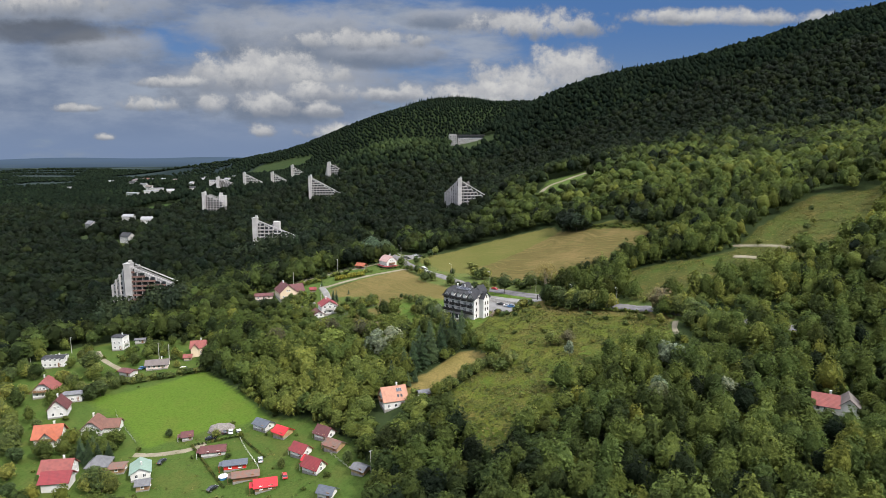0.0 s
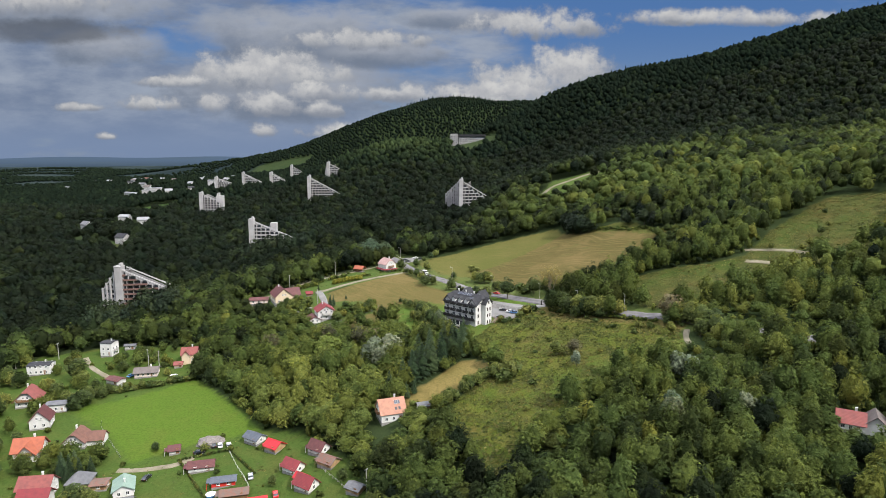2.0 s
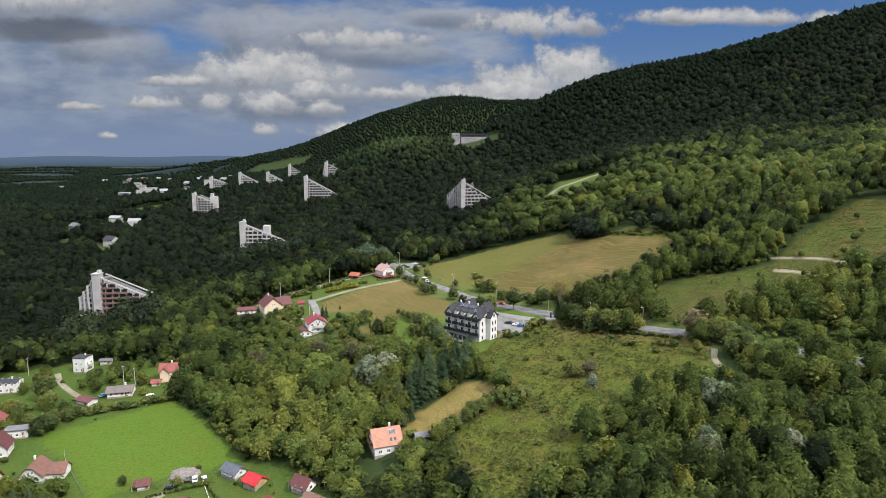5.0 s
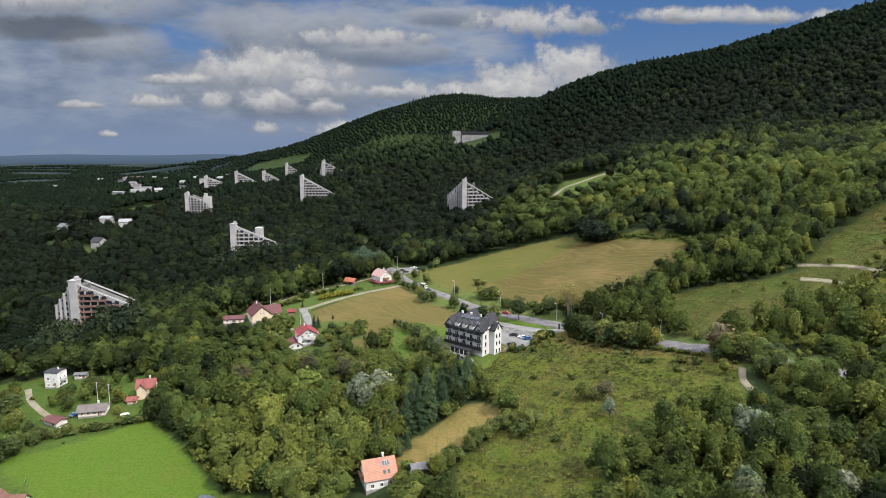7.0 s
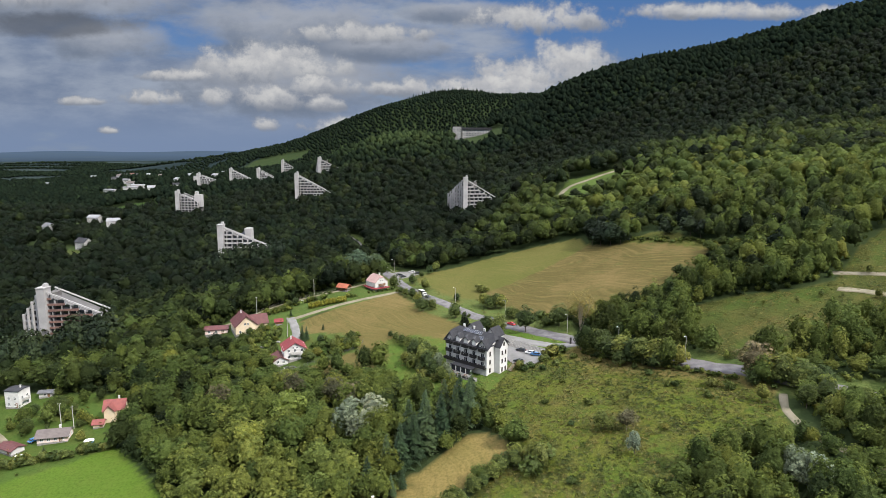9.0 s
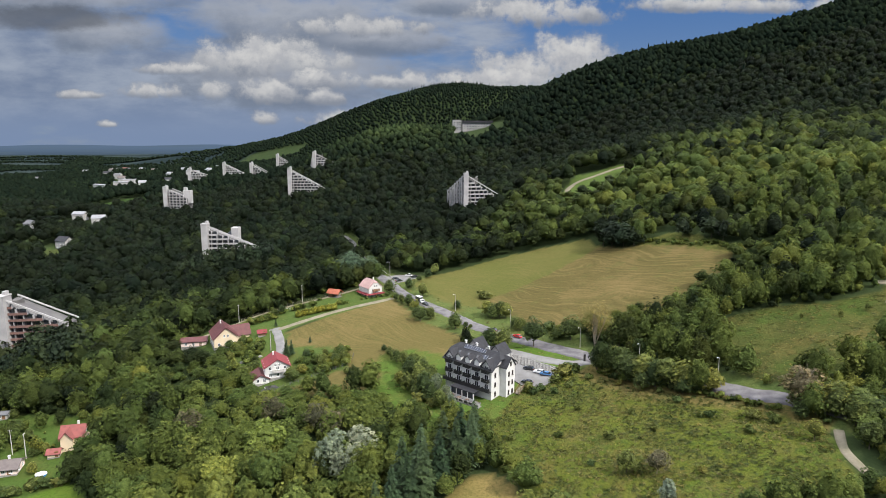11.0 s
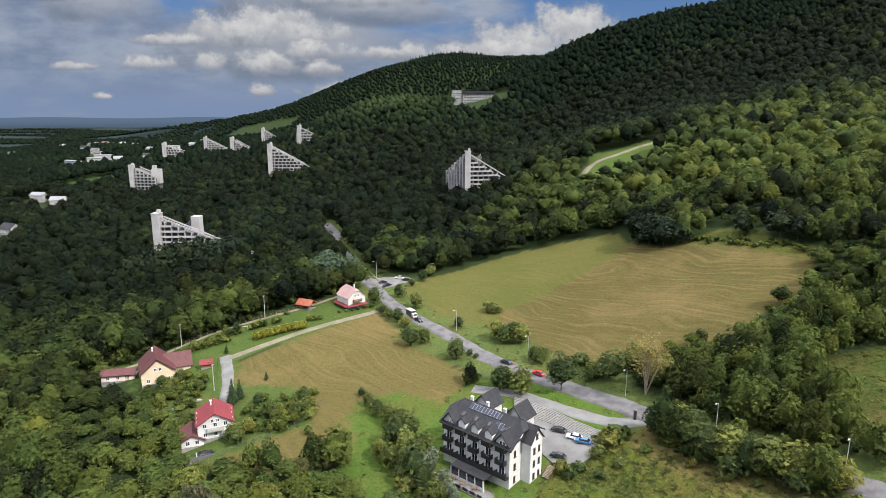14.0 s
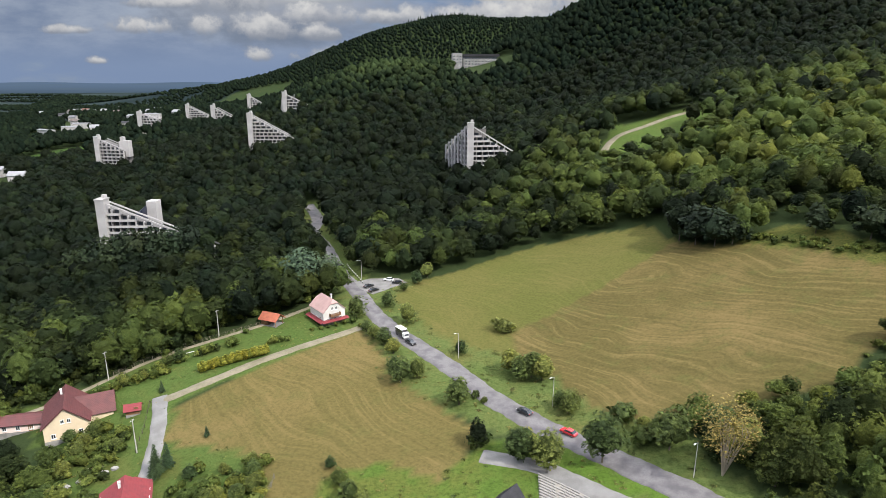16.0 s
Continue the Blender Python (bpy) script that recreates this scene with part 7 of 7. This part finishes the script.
R = "roadside trees"
for x, y, h in ((-12, 444.5, 7.4), (6.5, 420, 4.8), (5.2, 390.5, 8.4), (-11.5, 403, 7.8), (-7, 406, 6.4), (-18.5, 427, 6.6), (-15, 421, 5.4), (-22.5, 432, 5), (-30.5, 450, 8.2), (-14, 411, 4.6), (18.5, 366, 9), (24.5, 363, 9.5), (21, 369, 6), (21, 406, 8),
                (26.3, 402.4, 8.5), (29, 400, 8), (23, 402, 7.5), (33, 383, 6), (31.5, 386, 5), (35, 385, 4.6), (52.5, 364, 10.5), (49, 371, 5), (-20, 459, 6.6), (-15, 474, 4), (-10, 482, 6), (-25.5, 437, 4.4), (-6, 488, 6.5), (66, 358, 9), (68, 348, 10), (64, 366, 8)):
    tree(x, y, h, FINE_CROWNS[plant_rng.randrange(4)], "bushy green tree on a grassy road verge", group=R, wide=1.22, low=0.3)
tree(-54, 472, 18.5, GREY_CROWN, "broad grey-green tree behind a chalet", group=R, wide=1.25)
tree(-45, 473, 15.5, GREY_CROWN, "broad grey-green tree behind a chalet", group=R, wide=1.15)
for x, y, h in ((95, 464, 13), (99.5, 458, 12), (104.5, 455, 10), (92, 472, 12), (127, 444, 9), (136, 430, 10.5), (139, 423, 9)):
    tree(x, y, h, DARK_CROWNS[plant_rng.randrange(4)], "dense dark tree at the upper edge of a mown field", group="field edge trees", wide=1.1, low=0.3)
tree(37, 362.5, 12.5, FINE_CROWNS[1], "tall pale green tree beside the road", group=R, wide=1.15)
for x, y, h in ((48, 368, 4), (46, 378, 4), (21, 434, 4), (10, 394, 2.2), (12, 391, 2.0)):
    bush(x, y, h, "green bush on a grassy road verge", R, wide=h / 2 * 0.7)
tree(60, 353.5, 17, DRY_CROWN, "half-bare tree with upright pale stems and tan leaves", FAN_TRUNK, R, 1.6)
# single trees that stand out of the woods
O = "trees of lighter leaf in the grove"
tree(-55, 296, 15, LIGHT_CROWN, "broad light yellow-green tree in the grove", group=O, wide=1.35)
tree(-66, 286, 13, LIGHT_CROWN, "light yellow-green tree in the grove", group=O, wide=1.2)
for x, y, h in ((-31.8, 284, 14), (-23.2, 285, 13.5), (-28, 279, 12)):
    tree(x, y, h, SILVER_CROWN, "broad silvery-leaved tree in the grove", group=O, wide=1.3)
for x, y, h in ((-33, 298, 12), (-58, 316, 11), (-41, 306, 11), (-88, 318, 12)):
    tree(x, y, h, BROWN_CROWN, "olive-brown leafy tree in the grove", group=O, wide=1.2)
tree(102, 283, 13, BROWN_CROWN, "broad willow with yellow-brown leaves beside the road", TRUNKS[2], R, 1.35)
tree(116, 268, 7, LIGHT_CROWN, "small yellow-leaved tree beside the road", group=R, wide=1.1)
# around the hotel and the lower field
H = "trees around the hotel"
for x, y, h in ((-25, 364.5, 3.2), (-22, 358.5, 4.5), (-19, 353, 5.5), (-15.5, 348, 6.5), (-11.7, 343.7, 7), (-8.5, 340, 7), (-12.5, 346, 6), (-12, 337, 5), (-11, 326, 4.5), (-9, 332, 5), (-10, 320, 5)):
    tree(x, y, h, FINE_CROWNS[plant_rng.randrange(4)], "dense green tree between hotel and hay field", group=H, wide=1.15, low=0.4)
for x, y, h in ((-9.5, 331, 8.5), (-12.5, 335.5, 9), (-8, 324.5, 7.5), (-13, 327, 7), (-16, 331, 6)):
    tree(x, y, h, FINE_CROWNS[plant_rng.randrange(4)], "tall leafy tree close beside the hotel", group=H, wide=1.1, low=0.4)
for k_, (x, y, h) in enumerate(((-5.1, 328, 9), (-2.8, 321.5, 8.5), (-4.5, 317, 8), (0.6, 316, 7), (-1, 311.5, 7.5), (2.4, 312.2, 5.5), (-7, 322, 9))):
    tree(x, y, h, SILVER_CROWN if k_ in (1, 3, 5) else FINE_CROWNS[k_ % 4], "grey-green leafy tree before the hotel terrace" if k_ in (1, 3, 5) else "leafy green tree before the hotel terrace", group=H, wide=1.0, low=0.4)
for x, y, h in ((29.5, 321.5, 3.6), (31, 319, 2.6), (43, 331, 4.5), (45.5, 333.5, 4), (40, 327, 3), (48, 335, 3), (34, 322, 2.2), (3, 311, 1.6), (8, 305, 2.0), (13, 301, 2.0), (-4, 314, 3.0), (-9, 318, 4.0), (-11, 311, 4.5), (-6, 306, 4.0), (0, 300, 3.5)):
    bush(x, y, h, "dense green bush beside the hotel grounds", H)
# gardens of the two houses
G = "garden plants"
fir(-66.5, 366.5, 8.5, "dark fir tree beside a paved drive", G)
fir(-65.2, 369.5, 6.5, "dark fir tree beside a paved drive", G)
for x, y, h in ((-59.3, 379.5, 3.2), (-80.4, 401.5, 3.6)):
    fir(x, y, h, "small round-topped conifer on the grass", G)
low_plants = []                     # shrubs that nobody could count: x, y, size
for i in range(260):
    a = plant_rng.random()
    x, y = plant_rng.choice(((-93 + 12 * a, 374 + plant_rng.uniform(-4, 12)), (-52 + 13 * a, 352 + 20 * a * plant_rng.random()), (-104 + 22 * a, 402 + 10 * a), (-86 + 10 * a, 352 + plant_rng.uniform(-8, 8)), (-96 + 30 * a, 408 + 20 * a), (-62 + 20 * a, 350 + plant_rng.uniform(-2, 18)), (-98 + 18 * a, 362 + plant_rng.uniform(0, 22))))
    if away(DRIVE, x, y) > 3.4 and away(FARM_TRACK, x, y) > 2.5 and math.hypot(x + 66, y - 353) > 7.5 and math.hypot(x + 101, y - 391) > 10 and math.hypot(x + 75, y - 347) > 6:
        if plant_rng.random() < 0.15:
            tree(x, y, plant_rng.uniform(3.2, 5.5), FINE_CROWNS[plant_rng.randrange(4)], "leafy garden tree near a house", group=G, wide=1.3)
        else:
            low_plants.append((x, y, plant_rng.uniform(0.5, 1.15)))
for x, y, h in ((-49.7, 364.5, 3.2), (-37.8, 345.2, 3), (-44, 367, 3.6), (-46, 362, 3), (-42.5, 363, 4.2), (-41, 359, 4), (-58, 345, 5), (-60, 347, 5.5), (-56, 349, 4.5)):
    tree(x, y, h, FINE_CROWNS[plant_rng.randrange(4)], "small leafy tree at the edge of a hay field", group=G, wide=1.3, low=0.2)
for i in range(24):
    s = i / 23
    bush(-72.6 + 17.5 * s, 410.4 + 10.2 * s, plant_rng.uniform(2.4, 3.0), "clipped yellow-green hedge shrub", "yellow hedge", GOLD_CROWN, 1.0, "hedge")
for i in range(60):                  # bracken and saplings above the mown field
    a, b = plant_rng.random(), plant_rng.random()
    x, y = 107 + 33 * a + 4 * b, 455 - 47 * a + 9 * b * (1 - a)
    if away(SCRUB_EDGE, x, y) < 6:
        low_plants.append((x, y, plant_rng.uniform(0.35, 0.9)))
for x, y, z in ((-54.3, 428, 0.9), (-52.5, 429, 0.8), (-56, 427.5, 0.7), (-50.5, 430, 0.6), (-66.5, 436, 0.7), (-44, 437.5, 0.5), (-41.5, 438.5, 0.55), (-39, 440, 0.5), (-36.5, 441.5, 0.6), (-34, 443.5, 0.6), (-31, 444, 0.8), (-28, 441, 0.7)):
    low_plants.append((x, y, z))
for i in range(46):
    s = i / 45
    x, y = -128 + 84 * s + plant_rng.uniform(-1, 1), 402 + 64 * s + plant_rng.uniform(-1, 1.5)
    low_plants.append((x - 1.5, y + 1.8, plant_rng.uniform(0.9, 1.7)))
# meadow bushes
M = "meadow bushes"
tree(48, 266.5, 6.5, FINE_CROWNS[2], "broad bushy tree with yellowing leaves", group=M, wide=1.6)
tree(55, 264, 7, BROWN_CROWN, "grey-brown bushy tree in the meadow", TRUNKS[2], M, 1.5)
tree(53.5, 251, 7, SILVER_CROWN, "silvery willow in the meadow", group=M, wide=1.1)
for x, y, h in ((27.5, 253, 6), (29, 257, 4.5), (25, 250, 5), (24, 268, 2.5), (34.4, 288.5, 2), (57.8, 297, 2), (77.8, 287, 2.2), (43, 304, 1.8), (61, 285, 1.8), (73, 299.5, 2), (75, 288, 1.4), (84, 276, 2.4), (48, 284, 2.2), (88, 283, 3), (92, 279, 3),
                (35, 242, 2), (42, 228, 2.2), (22, 214, 1.8), (30, 224, 1.6), (55, 268, 1.4), (66, 262, 1.6), (40, 272, 1.4), (20, 290, 1.8), (38, 318, 2.2), (44, 322, 2), (60, 318, 1.6), (70, 307, 1.8), (52, 326, 2)):
    bush(x, y, h, "low green bush in a rough meadow", M)
for i in range(16):
    s = i / 15
    x, y = -3 + 25 * s + plant_rng.uniform(-1.5, 1.5), 236.5 + 21 * s + plant_rng.uniform(-1.5, 1.5)
    tree(x, y, plant_rng.uniform(4.0, 6.5), FINE_CROWNS[plant_rng.randrange(4)], "bushy hedge tree between hay strip and meadow", group="hedge trees", wide=1.3, low=0.2)
for x, y, h in ((72, 197.5, 14), (74, 201, 13), (86, 229, 12), (90, 227, 11), (96, 199, 12)):
    tree(x, y, h, SILVER_CROWN, "silvery-leaved willow among darker trees", group="silver willows", wide=1.0)
for x, y, h in ((107, 262, 8), (110, 256, 7), (113, 262, 9), (97, 268, 6), (120, 256, 8), (112, 248, 7), (118, 244, 8)):
    tree(x, y, h, FINE_CROWNS[plant_rng.randrange(4)], "young leafy tree beside a dirt road", group="trees by the dirt road", wide=1.1)
for i in range(34):
    s_ = i / 33
    x, y = 60 + 40 * s_, 330.5 - 44 * s_ + plant_rng.uniform(-0.8, 0.8)
    low_plants.append((x - 3.9, y - 2.6, plant_rng.uniform(0.4, 0.8)))
# high meadow
for x, y, h in ((191.6, 333.3, 5.5), (186, 330, 4.5), (204, 345, 5), (176, 341, 4), (150, 330, 3), (212, 352, 4), (130, 335, 2), (141, 330, 2.5), (166, 320, 4), (170, 316, 4.5), (222, 372, 4)):
    tree(x, y, h, FINE_CROWNS[plant_rng.randrange(4)], "small tree on a sloping rough meadow", group="high meadow trees", wide=1.3)
for x, y, h in ((56, 333.5, 8), (60, 330, 9.5), (62.5, 325, 10), (64, 318.5, 10), (67.5, 316, 11), (70, 311.5, 10), (73.5, 309, 11), (77, 306, 10), (80.5, 303.5, 9), (84, 301, 8), (58.5, 327, 6), (66, 312, 6.5), (76, 303, 6), (105, 283, 9), (109, 278.5, 10), (113, 274.5, 9), (117, 270.5, 8), (103.5, 279, 7), (110, 272, 8)):
    tree(x, y, h, FINE_CROWNS[plant_rng.randrange(4)], "leafy tree standing close along the road", group=R, wide=1.25, low=0.2)
for i in range(14):
    x, y = plant_rng.uniform(90, 148), plant_rng.uniform(405, 504)
    if inside(SCRUB_EDGE, x, y):
        bush(x, y, plant_rng.uniform(1.2, 3.0), "scrubby bush at the edge of a hay field", "scrub bushes")
for i in range(20):
    tree(-216 + 5.0 * (i % 10) + 2.5 * (i // 10), 384 + 0.8 * (i % 10) - 9 * (i // 10) + plant_rng.uniform(-1.5, 1.5), plant_rng.uniform(19, 22) - 2.5 * (i // 10) + (4.5 if i % 10 > 5 else 0), DARK_CROWNS[i % 4], "tall dense dark tree before the stepped hotel", group="trees before the hotel", wide=0.75, base=10.4)
for i in range(11):
    tree(-172 + 5.4 * i, 518.5 + plant_rng.uniform(-2, 2), plant_rng.uniform(19.5, 21.5) + (3.5 if 2 < i < 9 else 0.5), DARK_CROWNS[i % 4], "tall dense dark tree before the stepped hotel", group="trees before the hotel", wide=0.78, base=10.4)
for x, y, h in ((101, 284, 7), (104, 280, 9), (107.5, 276.5, 9.5), (111, 273, 9), (99.5, 279, 6), (108, 282, 8), (114.5, 270, 8)):
    tree(x, y, h, FINE_CROWNS[plant_rng.randrange(4)], "leafy tree standing close along the road", group=R, wide=1.25, low=0.2)
# grove firs
for x, y, h in ((-17, 259, 14), (-13, 262, 15), (-9, 265, 15.5), (-5, 268.5, 16), (-1, 272, 16), (3.5, 276, 16), (8, 280, 15.5), (-6, 274, 17), (0, 279, 17), (5, 284, 16), (9, 287, 15), (-22, 254, 12), (-11, 270, 17), (-27, 250, 10), (-15, 251.5, 7), (-12, 254, 6)):
    fir(x, y, h, "tall blue-green spruce at the edge of the grove", "spruces of the grove")
# village trees and hedges
VT = "village trees"
for x, y, h in ((-180.2, 305.3, 9), (-176, 302, 7), (-181, 288, 6), (-178, 276, 6), (-170.7, 279, 7), (-165, 276, 7), (-163, 282, 7.5), (-158, 285, 6), (-113.4, 241.5, 4), (-200.7, 281, 6), (-183, 247, 7), (-209.8, 282.5, 7), (-205, 270, 8), (-198, 262, 8),
                (-127, 205, 7), (-122, 205, 7.5), (-118, 204, 7), (-93.5, 240.5, 4), (-153, 223, 5), (-175, 240, 6), (-190, 255, 7), (-131, 236, 4), (-165, 318, 5), (-170, 330, 5), (-160, 333, 6), (-152, 328, 5), (-141, 320, 4), (-196, 330, 6), (-215, 305, 7), (-220, 312, 8), (-222, 295, 9), (-212, 260, 9), (-215, 245, 9), (-60, 214, 4), (-34, 208, 5)):
    tree(x, y, h, FINE_CROWNS[plant_rng.randrange(4)], "leafy garden tree between village houses", group=VT, wide=1.25, low=0.5)
for x, y, h in ((-139.1, 222, 9), (-135, 221, 10), (-132, 222, 8.5), (-129, 224, 8), (-141, 226, 8), (-154, 238.7, 2.5), (-136, 226, 9), (-147, 300, 3)):
    fir(x, y, h, "dark garden conifer beside a house", VT)
for i in range(26):
    s = i / 25
    x, y = -166 + 46 * s + plant_rng.uniform(-1, 1), 286.5 + 17 * s + plant_rng.uniform(-1, 1.5)
    bush(x, y, plant_rng.uniform(2.2, 4.0), "overgrown mixed hedge bush along a pasture", "pasture hedge")
yard_trees = []                     # trees of the village yards: x, y, size
for i in range(130):
    x, y = plant_rng.choice(((plant_rng.uniform(-226, -192), plant_rng.uniform(235, 345)), (plant_rng.uniform(-190, -156), plant_rng.uniform(268, 300)), (plant_rng.uniform(-215, -170), plant_rng.uniform(190, 262)), (plant_rng.uniform(-150, -100), plant_rng.uniform(185, 212)),
                             (plant_rng.uniform(-176, -124), plant_rng.uniform(312, 345)), (plant_rng.uniform(-160, -130), plant_rng.uniform(222, 236))))
    if all(math.hypot(x - hx, y - hy) > hr + 3.0 for hx, hy, hr in HOMES) and all(math.hypot(x - hx, y + 7 - hy) > hr + 1.0 for hx, hy, hr in HOMES) and away(VILLAGE_LANE, x, y) > 4 and not inside(GREEN_FIELD, x, y):
        yard_trees.append((x, y, plant_rng.uniform(0.65, 1.1) if x < -185 else plant_rng.uniform(0.45, 0.85)))
for x, y, h in ((-182, 307, 12), (-187, 292, 8), (-181, 289, 7), (-164, 274, 8), (-161, 277, 8), (-195, 270, 7), (-181, 244, 8), (-174, 236, 8), (-170, 227, 9), (-163, 221, 7), (-208, 301, 7), (-219, 300, 9), (-205, 277, 8), (-126, 207, 9), (-120, 205, 8.5), (-198, 326, 6),
                (-165, 293, 6), (-174, 329, 4), (-170, 346, 4), (-164, 328, 3.5), (-159, 210, 7), (-152, 200, 6), (-190, 254, 8), (-171, 246, 5), (-178, 268, 5), (-157, 289, 5), (-138, 308, 4), (-144, 318, 4)):
    tree(x, y, h, FINE_CROWNS[plant_rng.randrange(4)], "broad leafy tree between village houses", group=VT, wide=1.35, low=0.4)
for i in range(110):
    x, y = plant_rng.uniform(-215, -32), plant_rng.uniform(190, 335)
    if not inside(GREEN_FIELD, x, y) and inside(VILLAGE, x, y) and away(COTTAGE_TRACK, x, y) > 3 and all(math.hypot(x - hx, y - hy) > hr + 1.5 for hx, hy, hr in HOMES):
        low_plants.append((x, y, plant_rng.uniform(0.3, 0.9)))
for i in range(20):
    s = i / 19
    bush(-166 + 26 * 0 + 12 * s - 0, 331 - 18 * s, 1.5, "clipped green hedge shrub", "clipped hedge", wide=0.9, category="hedge") if i % 2 else None
for (x0, y0), (x1, y1) in (((-101.5, 235), (-84, 240.5)), ((-84, 240.5), (-68, 222)), ((-101.5, 235), (-78, 205))):
    n = int(math.hypot(x1 - x0, y1 - y0) / 1.3)
    for i in range(n):
        bush(x0 + (x1 - x0) * i / n, y0 + (y1 - y0) * i / n, plant_rng.uniform(0.9, 1.3), "low clipped hedge shrub round a cottage plot", "plot hedge", wide=0.7, category="hedge")


def joined(name, shapes, rows, mats, label, category, seed, tone):
    """Plants at the given places and sizes, as one piece of stuff."""
    r = np.random.default_rng(seed)
    x, y, size = np.array(rows).T
    n = len(x)
    p = np.column_stack([x, y, ground_height(x, y) - 0.1, size, r.uniform(0.85, 1.2, n), r.uniform(0, 6.28, n), r.integers(0, len(shapes), n), np.clip(r.normal(tone, 0.18, n), 0.2, 1)])
    return scatter(name, shapes, p, mats, label, category, smooth=True)


joined("low_shrubs", SHRUB_SHAPES, low_plants, [SPRAY, LEAF], "rounded green shrubs of gardens, verges and the wood's edge", "shrubs", 91, 0.55)
joined("yard_trees", NEAR_SHAPES, yard_trees, [SPRAY, LEAF], "leafy trees of village yards and gardens", "trees", 92, 0.50)

# ---- rough grass and weeds ----
TUFTS = [quads_of(crown_cards(6, 0.9, 0.9, 0.10, 500 + s, 4, 0.35, 0.9, 1.2)) for s in range(6)]
LEAF_WEED = foliage("weeds", (0.040, 0.056, 0.015), (0.072, 0.080, 0.021), (0.130, 0.116, 0.042), 0.35, grain=2.5, relief=0.2, gaps=3.0)


def weeds(name, outline, n, seed, label, size=(0.35, 1.1), tall=(0.3, 1.0), tone=(0.5, 0.28)):
    r = np.random.default_rng(seed)
    o = np.array(outline)
    x, y = r.uniform(o[:, 0].min(), o[:, 0].max(), n * 3), r.uniform(o[:, 1].min(), o[:, 1].max(), n * 3)
    patchy = np.sin(x * 0.31 + 2 * np.sin(y * 0.11)) * np.sin(y * 0.27 + 2 * np.sin(x * 0.09))
    ok = inside(outline, x, y) & (away(ROAD, x, y) > 4.2) & (away(HOTEL_DRIVE, x, y) > 3) & (away(DIRT_ROAD, x, y) > 2.4) & (r.random(n * 3) < 0.55 + 0.45 * patchy)
    x, y = x[ok][:n], y[ok][:n]
    m = len(x)
    t = np.clip(tone[0] + 0.22 * np.sin(x * 0.12 + 3 * np.sin(y * 0.05)) + r.normal(0, tone[1], m), 0, 1)
    p = np.column_stack([x, y, ground_height(x, y) - 0.05, r.uniform(*size, m), r.uniform(*tall, m), r.uniform(0, 6.28, m), r.integers(0, len(TUFTS), m), t])
    return scatter(name, TUFTS, p, [LEAF_WEED], label, "grass")


weeds("meadow_weeds", MEADOW, 13000, 71, "tall weeds and grass tufts of a rough meadow", (0.3, 1.0), (0.3, 1.3))
weeds("slope_weeds", HIGH_MEADOW, 6500, 72, "dry grass and weeds on a sloping meadow", (0.35, 0.95), tone=(0.62, 0.25))
weeds("verge_weeds", ROADSIDE, 2200, 73, "grass tufts along the road verge", (0.4, 1.1))
weeds("garden_weeds", GARDENS, 1300, 74, "garden grass and low plants", (0.25, 0.6))
weeds("village_weeds", [p for p in VILLAGE if p[0] > -60] + [(-60, 130), (-90, 180), (-160, 200), (-200, 240), (-120, 232), (-95, 245), (-73, 250)], 700, 75, "grass tufts between village gardens", (0.4, 1.0), tone=(0.35, 0.25))
weeds("plot_weeds", HOTEL_PLOT, 400, 76, "grass tufts round the hotel grounds", (0.4, 1.0))
